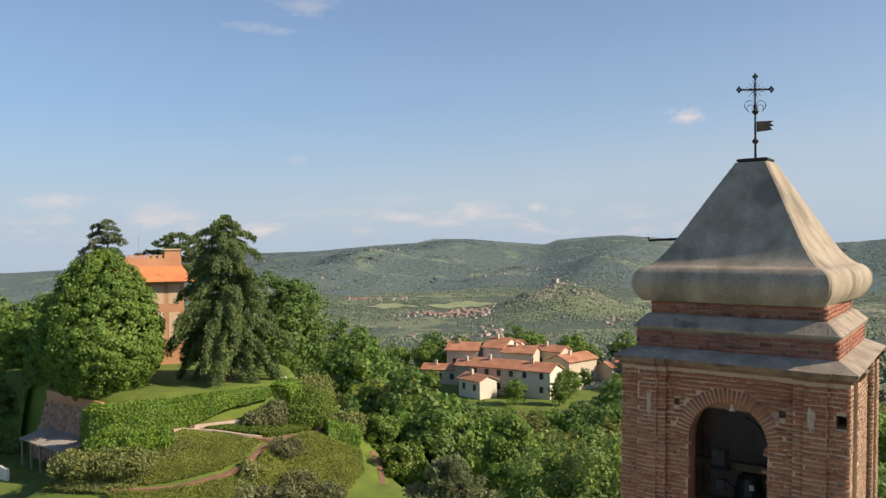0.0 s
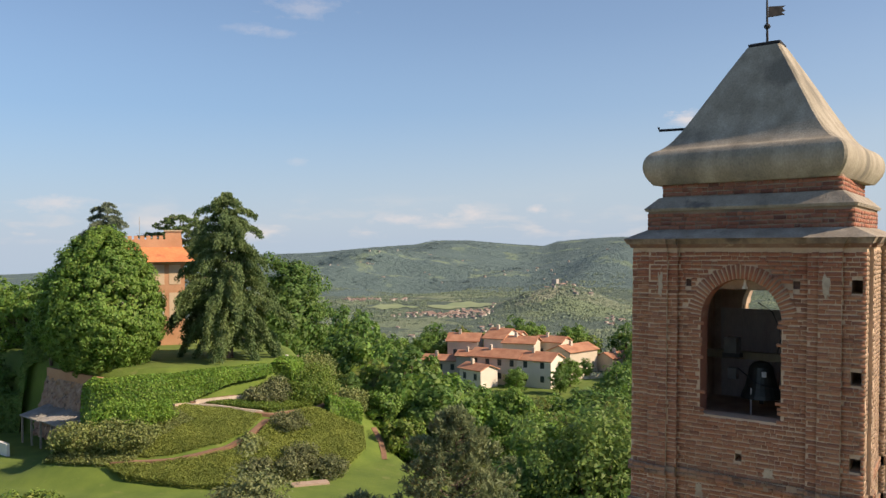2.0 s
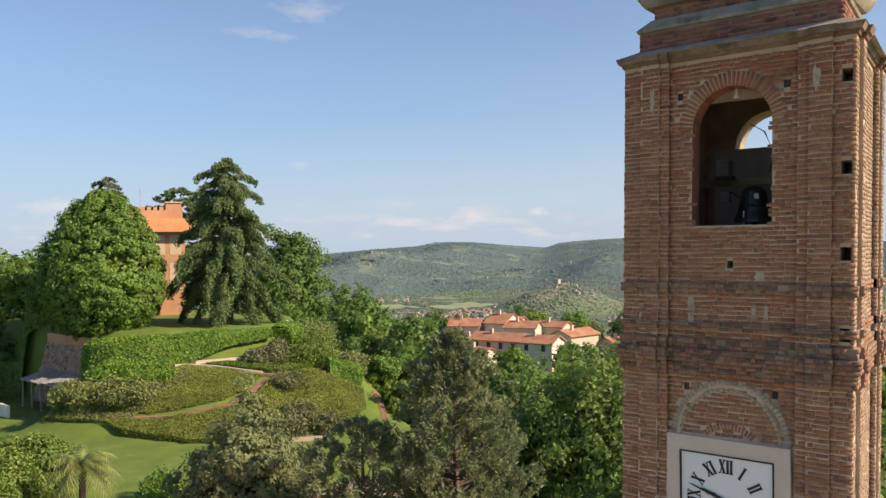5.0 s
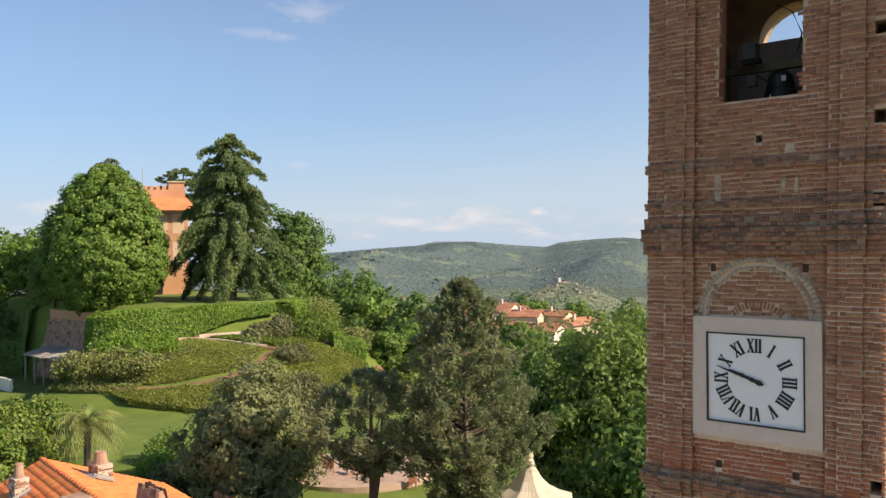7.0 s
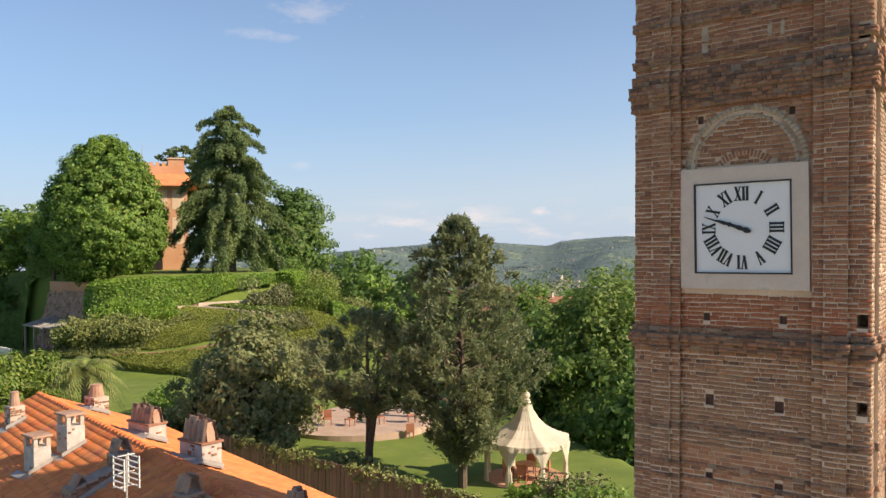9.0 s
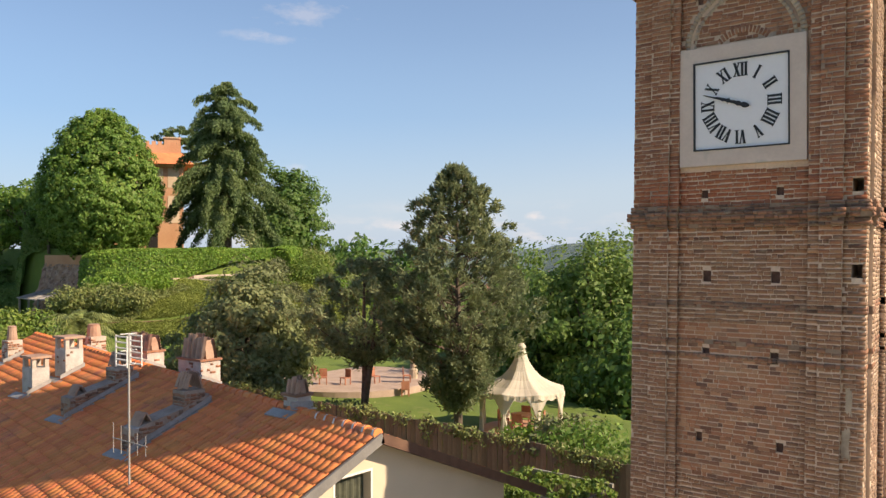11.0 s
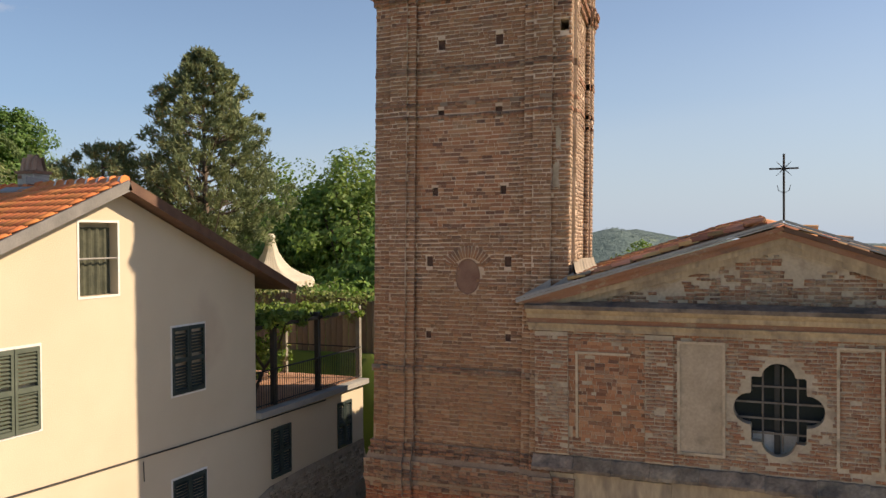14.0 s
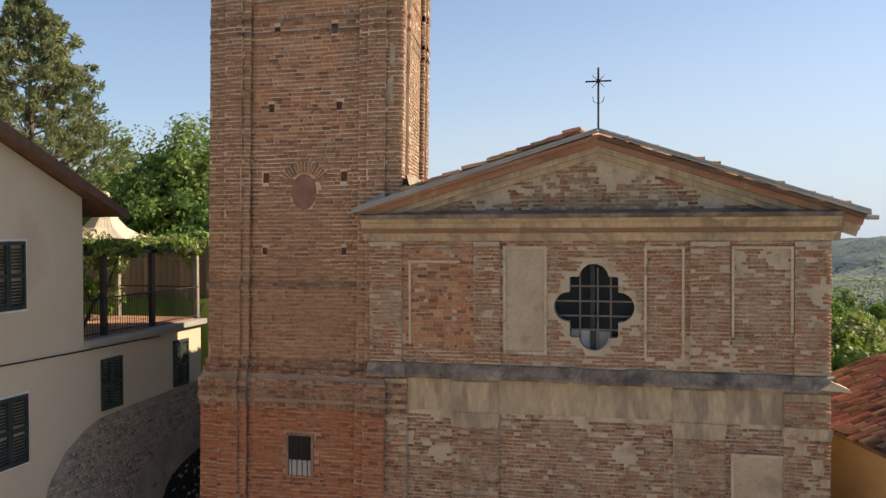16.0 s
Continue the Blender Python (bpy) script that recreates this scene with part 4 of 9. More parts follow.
def ring_mesh(z0, z1, g0, g1, flat=False, top=None):
    bm = bmesh.new()
    lo, hi = tower_plan(g0, flat), tower_plan(g1, flat)
    a, b = [bm.verts.new(tw(x, y, z0)) for x, y in lo], [bm.verts.new(tw(x, y, z1)) for x, y in hi]
    n = len(a)
    for i in range(n):
        bm.faces.new((a[i], a[(i + 1) % n], b[(i + 1) % n], b[i]))
    if flat:
        bm.faces.new(a[::-1])
        bm.faces.new(b)
        return bm
    # ledges above and below, back into the wall
    c = tower_plan(-0.04)
    for ring, z in ((a, z0), (b, z1)):
        inner = [bm.verts.new(tw(x, y, z)) for x, y in c]
        for i in range(n):
            bm.faces.new((ring[i], ring[(i + 1) % n], inner[(i + 1) % n], inner[i]))
    return bm


SEEN = (0, 2, 4, 5, 6, 7, 8, 10, 12, 13, 15, 17, 19, 20, 21, 23, 25)


def mould_bricks(z0, z1, g, proud=0.016):
    """Courses of brick along a moulding."""
    rows = max(1, round((z1 - z0) / COURSE))
    plan = tower_plan(g)
    out = []
    for i in range(26):
        p, q = plan[i], plan[(i + 1) % len(plan)]
        u = np.array(tw(q[0], q[1], 0)) - np.array(tw(p[0], p[1], 0))
        L = np.hypot(u[0], u[1])
        if L < 0.2:
            continue
        u /= L
        V, F, _ = brick_boxes(tw(p[0], p[1], z0), u, (0.0175, 0, 1), np.array((u[1], -u[0], 0.0)), L, z1 - z0 + 0.001, None, course=(z1 - z0) / rows, gone=0.05, proud=proud, length=0.2)
        out.append((V, F))
    return join_boxes(out)


for z0, z1, g in MOULDS:
    sc = part("string_course", ring_mesh(z0, z1, g * 0.8, g), M_MORTAR_OLD, tower, "weathered dark brick moulding")
    part("moulding_bricks", np_mesh("moulding_bricks", *mould_bricks(z0, z1, g)), M_OLDBRICK, sc)["kind"] = "stuff"
# the swelling foot of the tower
for z0, z1, g0, g1 in ((7.18, 7.44, 0.16, 0.05), (6.72, 7.18, 0.18, 0.2), (6.5, 6.72, 0.12, 0.2), (0.2, 6.5, 0.16, 0.13)):
    pl = part("plinth", ring_mesh(z0, z1, g0, g1), M_MORTAR if z0 < 1 else M_MORTAR_OLD, tower, "rounded brick foot of the tower")
    if z0 > 1:
        part("foot_bricks", np_mesh("foot_bricks", *mould_bricks(z0, z1, (g0 + g1) / 2)), M_OLDBRICK, pl)["kind"] = "stuff"

# cornice, attic and neck under the cap
part("cornice_corbel", ring_mesh(29.95, 30.03, 0.04, 0.07), M_OLDBRICK, tower, "corbelled brick course under the cornice")
part("cornice_slab", ring_mesh(30.03, 30.15, 0.11, 0.17), M_LEDGE, tower, "lichened grey stone cornice slab")
part("cornice_top", ring_mesh(30.15, 30.36, 0.18, -0.28, True), M_OLDSTONE, tower, "sloping grey stone top of the cornice")


def square_stack(rings, chamfer=0.0, slant=SLANT):
    """Square rings (half size, z) joined upwards."""
    bm = bmesh.new()
    rows = []
    for h, z in rings:
        c = min(chamfer, h * 0.3)
        pts = [(-h + c, -h), (h - c, -h), (h, -h + c), (h, h - c), (h - c, h), (-h + c, h), (-h, h - c), (-h, -h + c)]
        rows.append([bm.verts.new((tower_x(z) + a - SLANT * TW - slant * b, TC_Y + b, z)) for a, b in pts])
    for s, t in zip(rows, rows[1:]):
        for k in range(8):
            bm.faces.new((s[k], s[(k + 1) % 8], t[(k + 1) % 8], t[k]))
    bm.faces.new(rows[0][::-1])
    bm.faces.new(rows[-1])
    return bm


part("attic", square_stack([(2.16, 30.2), (2.16, 30.78)], 0.04), M_MORTAR_OLD, tower)
part("weathering", square_stack([(2.21, 30.76), (2.24, 30.82), (1.98, 31.06), (1.9, 31.08)], 0.05), M_OLDSTONE, tower, "sloping grey stone ledge")
part("neck", square_stack([(1.9, 31.06), (1.9, 31.4)], 0.04), M_MORTAR_OLD, tower)
CAP = [(1.98, 31.36), (2.03, 31.42), (2.12, 31.55), (2.17, 31.7), (2.17, 31.85), (2.12, 32.0), (2.02, 32.1), (1.96, 32.13), (1.86, 32.16), (1.68, 32.32), (1.47, 32.62),
       (1.2, 33.08), (0.93, 33.55), (0.68, 33.98), (0.5, 34.28), (0.37, 34.5)]
# the profile is rounded off between its main points
heights = np.arange(len(CAP))
fine_steps = np.linspace(0, len(CAP) - 1, 4 * len(CAP))
CAP = [(float(np.interp(q, heights, [c[0] for c in CAP])), float(np.interp(q, heights, [c[1] for c in CAP]))) for q in fine_steps]
for _ in range(3):
    CAP = [CAP[0]] + [tuple((a + 2 * b + c) / 4 for a, b, c in zip(p, q, r)) for p, q, r in zip(CAP, CAP[1:], CAP[2:])] + [CAP[-1]]
cap = part("cap", square_stack(CAP, 0.05, 0.07), M_CAP, tower, "bulging grey rendered cap")
part("cap_top", square_stack([(0.3, 34.5), (0.36, 34.52), (0.36, 34.57), (0.3, 34.59)], 0.01), M_IRON, cap)
part("lightning_hook", one(tube, [tw(-1.7, -0.6, 32.75), tw(-2.3, -1.0, 32.72), tw(-2.32, -1.02, 32.80)], 0.03, 6), M_IRON, cap)


# brickwork of the sides that are seen
def tower_skip_front(a, b):
    z = b
    x = a
    if abs(x) < ARCH_HW + 0.3 and ARCH_Z0 - 0.02 < z < ARCH_ZS:
        return abs(x) < ARCH_HW
    if z >= ARCH_ZS and math.hypot(x, z - ARCH_ZS) < ARCH_HW + 0.33:
        return True
    if 0.70 < math.hypot(x, z - 21.4) < 0.87 and z > 21.88:
        return True
    if abs(x - 0.0) < 1.36 and 19.32 < z < 21.92:
        return True
    if abs(math.hypot(x, z - 21.9) - 1.15) < 0.1 and z > 21.9:
        return True
    if math.hypot(x / 0.31, (z - 11.6) / 0.42) < 1 or (math.hypot(x, z - 11.62) < 0.68 and z > 11.9):
        return True
    return False


def tower_bricks():
    groups, apart, foot, sides, top = [], [], [], [], []
    edges = plan_edges()
    for i in SEEN:
        p, q = edges[i]
        u = np.array(tw(q[0], q[1], 0)) - np.array(tw(p[0], p[1], 0))
        L = np.hypot(u[0], u[1])
        u /= L
        n = np.array((u[1], -u[0], 0.0))
        z0 = 7.6
        o = np.array(tw(p[0], p[1], z0))
        v = np.array((0.0175, 0, 1.0))

        def skip(a, b, i=i, L=L, z0=z0):
            z = b + z0
            if any(m[0] - 0.01 < z < m[1] + 0.01 for m in MOULDS):
                return True
            if i == 6:
                return tower_skip_front(a - L / 2, z)
            return False
        hl = [(h[0] + L / 2 * (i == 6), h[1] + L / 2 * (i == 6), h[2] - z0, h[3] - z0) for h in hole_list("front" if i == 6 else "corner" if i == 12 else "") if h[1] - h[0] < 0.5]
        keep = (0.05, 2.4, 12.7 - z0, 16.0 - z0) if i == 6 else None
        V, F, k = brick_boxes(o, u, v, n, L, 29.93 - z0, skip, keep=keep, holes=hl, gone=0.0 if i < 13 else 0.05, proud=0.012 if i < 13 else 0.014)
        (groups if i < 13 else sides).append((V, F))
        apart += k
    # attic and neck
    for h, z0, z1 in ((2.16, 30.34, 30.78), (1.9, 31.08, 31.36)):
        for a, b, u in ((-h, -h, (1, 0, 0)), (h, -h, (0, 1, 0))):
            u = np.array(u, dtype=float) + (np.array((-SLANT, 0, 0)) if u[1] else 0)
            n = np.array((u[1], -u[0], 0.0))
            V, F, _ = brick_boxes(tw(a, b, z0), u, (0.0175, 0, 1), n, 2 * h, z1 - z0)
            top.append((V, F))
    # the foot, two sides
    e2 = tower_plan(0.14)
    for i in SEEN:
        p, q = e2[i], e2[(i + 1) % len(e2)]
        u = np.array(tw(q[0], q[1], 0)) - np.array(tw(p[0], p[1], 0))
        L = np.hypot(u[0], u[1])
        u /= L
        n = np.array((u[1], -u[0], 0.0))
        sk = (lambda a, b, L=L: GRATE[0] - 0.05 < a - L / 2 < GRATE[1] + 0.05 and GRATE[2] - 3.0 - 0.05 < b < GRATE[3] - 3.0 + 0.05) if i == 6 else None
        V, F, _ = brick_boxes(tw(p[0], p[1], 3.0), u, (0.0175, 0, 1), n, L, 3.5, sk)
        foot.append((V, F))
    return groups, apart, foot, sides, top


def voussoirs(cx, cz, r0, r1, a0, a1, n, depth, y, gap=0.06):
    """Radial bricks of an arch as boxes, in the tower's front plane."""
    V, F = [], []
    for k in range(n):
        t0, t1 = a0 + (a1 - a0) * (k + gap) / n, a0 + (a1 - a0) * (k + 1 - gap) / n
        b = len(V)
        pr = depth * brick_rng.uniform(0.6, 1.1)
        rr = r1 * brick_rng.uniform(0.98, 1.02)
        for d in (0.0, -pr):
            for r, t in ((r0, t0), (rr, t0), (rr, t1), (r0, t1)):
                x, z = cx + r * math.cos(t), cz + r * math.sin(t)
                V.append(np.array(tw(x, y + d, z)))
        F += [(b + 4, b + 5, b + 6, b + 7), (b, b + 1, b + 5, b + 4), (b + 1, b + 2, b + 6, b + 5), (b + 2, b + 3, b + 7, b + 6), (b + 3, b, b + 4, b + 7)]
    return V, F


REC_Y = -TW + REC_D
t_groups, t_apart, t_foot, t_sides, t_top = tower_bricks()
t_groups.append(voussoirs(0, ARCH_ZS, ARCH_HW, ARCH_HW + 0.3, 0, math.pi, 34, 0.02, REC_Y, 0.17))
part("blind_arch", np_mesh("blind_arch", *join_boxes([voussoirs(0, 21.9, 1.16, 1.27, 0.0, math.pi, 40, 0.022, REC_Y), voussoirs(0, 21.9, 1.02, 1.09, 0.0, math.pi, 30, 0.018, REC_Y)])), M_LIME, tower, "pale mortar ring of a blind arch")["kind"] = "stuff"
t_groups.append(voussoirs(0, 11.62, 0.42, 0.70, 0.14 * math.pi, 0.86 * math.pi, 16, 0.018, REC_Y, 0.14))
t_groups.append(voussoirs(0, 21.4, 0.72, 0.86, 0.27 * math.pi, 0.73 * math.pi, 15, 0.018, REC_Y, 0.16))
# the brick lining of the belfry arch, in the shade-darkened red brick
lin = bmesh.new()
profile = [(ARCH_HW, ARCH_Z0)] + [(ARCH_HW * math.cos(t), ARCH_ZS + ARCH_HW * math.sin(t)) for t in (math.pi * k / 20 for k in range(21))] + [(-ARCH_HW, ARCH_Z0)]
for (a0, b0), (a1, b1) in zip(profile, profile[1:]):
    m0, m1 = ((a * 0.994, ARCH_ZS + (b - ARCH_ZS) * 0.994 if b > ARCH_ZS else b) for a, b in ((a0, b0), (a1, b1)))
    lin.faces.new([lin.verts.new(tw(a, REC_Y + d, b)) for a, b, d in ((*m0, 0.002), (*m1, 0.002), (*m1, 0.52), (*m0, 0.52))])
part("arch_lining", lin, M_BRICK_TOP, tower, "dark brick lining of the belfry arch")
part("brickwork", np_mesh("brickwork", *join_boxes(t_groups)), M_BRICK, tower, "rows of old red and brown bricks")["kind"] = "stuff"

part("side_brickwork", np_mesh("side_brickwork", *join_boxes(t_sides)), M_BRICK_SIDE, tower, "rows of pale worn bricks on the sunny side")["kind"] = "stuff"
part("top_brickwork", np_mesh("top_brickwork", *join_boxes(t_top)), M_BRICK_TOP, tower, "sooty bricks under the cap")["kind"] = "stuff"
part("foot_brickwork", np_mesh("foot_brickwork", *join_boxes(t_foot)), M_BRICK_RED, tower, "rows of reddened bricks at the foot")["kind"] = "stuff"

# dull red rubble stops, a little way in, darkened for the putlog holes' shade
M_PLUG = mat("dull_rubble", (0.085, 0.045, 0.034), (0.14, 0.078, 0.058), 9, 0.95, 0.6, 30)
for z, c, w, h in FRONT_HOLES:
    for s in (-1, 1):
        bm = bmesh.new()
        pts = [(s * c + 0.5 * w * i, z + 0.5 * h * j) for i, j in ((-1.08, -0.92), (0.2, -1.1), (1.08, -0.9), (1.02, 0.3), (1.08, 1.0), (-0.1, 1.1), (-1.05, 0.95))]
        ring = [[bm.verts.new(tw(x, REC_Y + d, zz)) for x, zz in pts] for d in (0.07, 0.3)]
        bm.faces.new(ring[0])
        for k in range(len(pts)):
            m = (k + 1) % len(pts)
            bm.faces.new((ring[0][m], ring[0][k], ring[1][k], ring[1][m]))
        part("putlog_stop", bm, M_PLUG, tower, "dull red rubble stopping a scaffold hole")

# blind oval niche and the barred window low on the front
bm = bmesh.new()
ov = [(0.31 * math.cos(t), 11.6 + 0.42 * math.sin(t)) for t in (2 * math.pi * k / 24 for k in range(24))]
a = [bm.verts.new(tw(x, REC_Y - 0.024, z)) for x, z in ov]
b = [bm.verts.new(tw(x * 0.9, REC_Y - 0.006, 11.6 + (z - 11.6) * 0.9)) for x, z in ov]
for i in range(24):
    bm.faces.new((a[i], a[(i + 1) % 24], b[(i + 1) % 24], b[i]))
bm.faces.new(b)
part("blind_oculus", bm, mat("dull_red_plaster", (0.20, 0.10, 0.07), (0.27, 0.16, 0.11), 3, 0.9, 0.4), tower, "blind oval niche in dull red plaster")
bm = bmesh.new()
fy = -TW + REC_D - 0.14
for x0, x1, z0, z1 in ((GRATE[0], GRATE[0] + 0.05, GRATE[2], GRATE[3]), (GRATE[1] - 0.05, GRATE[1], GRATE[2], GRATE[3]), (GRATE[0] + 0.05, GRATE[1] - 0.05, GRATE[2], GRATE[2] + 0.05), (GRATE[0] + 0.05, GRATE[1] - 0.05, GRATE[3] - 0.05, GRATE[3])):
    box(bm, tower_x(5) + x0, tower_x(5) + x1, TC_Y + fy - 0.04, TC_Y + fy + 0.05, z0, z1)
grate = part("window_frame", bm, M_OLDBRICK, tower)
# near-black panel paints the shade inside; the wall is not cut here
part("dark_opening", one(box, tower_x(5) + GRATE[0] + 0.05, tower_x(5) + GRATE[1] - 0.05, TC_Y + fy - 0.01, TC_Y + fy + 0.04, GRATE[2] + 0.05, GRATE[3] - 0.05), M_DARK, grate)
part("pale_board", one(box, tower_x(5) + GRATE[0] + 0.07, tower_x(5) + GRATE[1] - 0.07, TC_Y + fy - 0.022, TC_Y + fy - 0.011, GRATE[2] + 0.06, GRATE[2] + 0.42), M_GREY, grate, "grey board low in the barred window")
for k in range(4):
    x = tower_x(5) + GRATE[0] + 0.14 + 0.13 * k
    part("bar", one(tube, [(x, TC_Y + fy - 0.03, GRATE[2]), (x, TC_Y + fy - 0.03, GRATE[3])], 0.012, 6), M_IRON, grate)

# ---- the clock ----
CLK_Z, CLK_Y = 20.655, TC_Y + REC_Y
CLK_X = -6.72
clock = thing("tower_clock", (CLK_X, CLK_Y, 19.4), "white square clock with black Roman numerals and cement frame", "clock")
fr = bmesh.new()
HW, HH, FW, FH = 1.005, 0.94, 1.325, 1.26
for x0, x1, z0, z1 in ((-FW, -HW, -FH, FH), (HW, FW, -FH, FH), (-HW, HW, HH, FH), (-HW, HW, -FH, -HH)):
    box(fr, CLK_X + x0, CLK_X + x1, CLK_Y - 0.1, CLK_Y + 0.02, CLK_Z + z0, CLK_Z + z1)
part("frame", fr, M_CLOCKFRAME, clock, "pale cement frame")
face = part("face", one(box, CLK_X - HW + 0.02, CLK_X + HW - 0.02, CLK_Y - 0.07, CLK_Y - 0.02, CLK_Z - HH + 0.02, CLK_Z + HH - 0.02), M_WHITE, clock, "white enamel face")
rim = bmesh.new()
for x0, x1, z0, z1 in ((-HW, -HW + 0.03, -HH, HH), (HW - 0.03, HW, -HH, HH), (-HW + 0.03, HW - 0.03, HH - 0.03, HH), (-HW + 0.03, HW - 0.03, -HH, -HH + 0.03)):
    box(rim, CLK_X + x0, CLK_X + x1, CLK_Y - 0.115, CLK_Y - 0.02, CLK_Z + z0, CLK_Z + z1)
part("rim", rim, M_BLACK, clock, "thin black rim")


def numeral(text, ang):
    """A Roman numeral of thick and thin strokes with serifs, its foot towards the centre."""
    bm = bmesh.new()
    h, t, th = 0.27, 0.046, 0.018
    wid = {"I": 0.076, "V": 0.152, "X": 0.158}
    total = sum(wid[c] for c in text)
    up = Vector((math.sin(ang), 0, math.cos(ang)))
    ri = Vector((math.cos(ang), 0, -math.sin(ang)))
    centre = Vector((CLK_X, CLK_Y - 0.078, CLK_Z)) + up * 0.70
    n = Vector((0, 0.008, 0))

    def stroke(x0, y0, x1, y1, w):
        p, q = ri * x0 + up * y0, ri * x1 + up * y1
        d = (q - p)
        obox(bm, centre + (p + q) / 2, d / 2, d.cross(Vector((0, 1, 0))).normalized() * w / 2, n)
    x = -total / 2
    for c in text:
        m = x + wid[c] / 2
        w = wid[c] / 2 - 0.02
        if c == "I":
            stroke(m, -h / 2, m, h / 2, t)
            for s in (-1, 1):
                stroke(m - 0.036, s * h / 2, m + 0.036, s * h / 2, 0.016)
        elif c == "V":
            stroke(m - w * 0.8, h / 2, m, -h / 2, t)
            stroke(m + w * 0.8, h / 2, m, -h / 2, th)
            stroke(m - w - 0.015, h / 2, m - w * 0.3, h / 2, 0.018)
            stroke(m + w * 0.4, h / 2, m + w + 0.015, h / 2, 0.018)
        else:
            stroke(m - w * 0.8, h / 2, m + w * 0.8, -h / 2, t)
            stroke(m + w * 0.8, h / 2, m - w * 0.8, -h / 2, th)
            for s in (-1, 1):
                stroke(m - w - 0.015, s * h / 2, m - w * 0.3, s * h / 2, 0.018)
                stroke(m + w * 0.3, s * h / 2, m + w + 0.015, s * h / 2, 0.018)
        x += wid[c]
    part("numeral", bm, M_BLACK, face)


for k, s in enumerate(("XII", "I", "II", "III", "IIII", "V", "VI", "VII", "VIII", "IX", "X", "XI")):
    numeral(s, 2 * math.pi * k / 12)


def pointer(name, ang, length, tail, w, y):
    bm = bmesh.new()
    d = Vector((math.sin(ang), 0, math.cos(ang)))
    s = Vector((math.cos(ang), 0, -math.sin(ang)))
    c = Vector((CLK_X - 0.04, y, CLK_Z + 0.0))
    prof = [(-tail - 0.05, 0.01), (-tail - 0.03, w * 1.1), (-tail + 0.04, w * 1.3), (-tail + 0.1, w * 0.7), (-0.05, w * 0.8), (0.0, w * 1.15), (0.06, w * 0.8), (length * 0.38, w * 0.62), (length * 0.42, w * 1.25), (length * 0.5, w * 0.7), (length * 0.9, w * 0.4), (length, 0.004)]
    for dy in (0,):
        L = [bm.verts.new(c + d * a + s * b) for a, b in prof]
        R = [bm.verts.new(c + d * a - s * b) for a, b in prof]
        L2 = [bm.verts.new(c + d * a + s * b + Vector((0, 0.015, 0))) for a, b in prof]
        R2 = [bm.verts.new(c + d * a - s * b + Vector((0, 0.015, 0))) for a, b in prof]
        for i in range(len(prof) - 1):
            bm.faces.new((L[i], L[i + 1], R[i + 1], R[i]))
            bm.faces.new((L[i], L2[i], L2[i + 1], L[i + 1]))
            bm.faces.new((R[i], R[i + 1], R2[i + 1], R2[i]))
    part(name, bm, M_BLACK, clock)


pointer("minute_pointer", radians(288), 0.78, 0.2, 0.03, CLK_Y - 0.12)
pointer("hour_pointer", radians(290), 0.52, 0.16, 0.045, CLK_Y - 0.1)

# ---- bells, beam and wheel in the belfry ----
M_REARBOARD = mat("dull_grey_boards", (0.36, 0.32, 0.295), (0.45, 0.405, 0.375), 2, 0.85, 0.3, 25, stretch=(1, 1, 0.2))
bell = thing("church_bell", tw(0.05, 0.1, 26.3), "old bronze bell hanging from a timber beam", "bell")
bx, by, _ = tw(0.0, -0.2, 26.9)
bb = bmesh.new()
lathe(bb, bx, by, [(0.46, 26.5), (0.44, 26.58), (0.36, 26.75), (0.3, 27.0), (0.26, 27.2), (0.17, 27.3), (0.05, 27.33)], 24)
bell_body = part("bell", bb, M_BRONZE, bell)
part("clapper", one(tube, [(bx, by, 27.1), (bx, by, 26.35)], [0.02, 0.05], 8), M_IRON, bell_body)
yoke = bmesh.new()
box(yoke, bx - 1.55, bx + 1.55, by - 0.1, by + 0.1, 27.35, 27.52)
part("beam", yoke, M_WOOD, bell, "dark timber beam")
wh = bmesh.new()
pts = [(bx + 0.62 + 0.02 * math.cos(t), by + 0.5 + 0.62 * math.cos(t), 27.4 + 0.62 * math.sin(t)) for t in (2 * math.pi * k / 28 for k in range(29))]
tube(wh, pts, 0.025, 6)
for k in range(4):
    t = math.pi * k / 4
    tube(wh, [(bx + 0.62, by + 0.5 - 0.62 * math.cos(t), 27.4 - 0.62 * math.sin(t)), (bx + 0.62, by + 0.5 + 0.62 * math.cos(t), 27.4 + 0.62 * math.sin(t))], 0.015, 5)
part("wheel", wh, M_IRON, bell, "iron bell wheel")
part("dark_rear_board", one(box, bx - 1.6, bx + 1.6, by + 1.62, by + 1.70, 26.15, 28.38), M_REARBOARD, bell, "dark boards behind the bell")

# gear, boxes and lamp among the bells
M_GEAR = mat("dusty_grey_metal", (0.085, 0.08, 0.075), (0.13, 0.12, 0.11), 4, 0.8, 0.2)
gx, gy, _ = tw(-0.55, -0.9, 27)
motor = thing("bell_motor", (gx, gy, 26.4), "grey bell motor box with cables", "motor")
part("case", one(box, gx - 0.14, gx + 0.14, gy, gy + 0.3, 27.55, 27.9), M_GEAR, motor)
part("bracket", one(box, gx - 0.2, gx + 0.2, gy + 0.05, gy + 0.25, 27.45, 27.55), M_IRON, motor)
part("switch_box", one(box, gx - 0.1, gx + 0.1, gy + 0.1, gy + 0.25, 26.95, 27.2), M_GEAR, motor)
part("cable", one(tube, [(gx + 0.1, gy + 0.2, 27.2), (gx + 0.5, gy + 0.2, 26.9), (gx + 0.95, gy + 0.25, 26.78), (gx + 1.3, gy + 0.3, 26.9)], 0.014, 6), M_BLACK, motor)
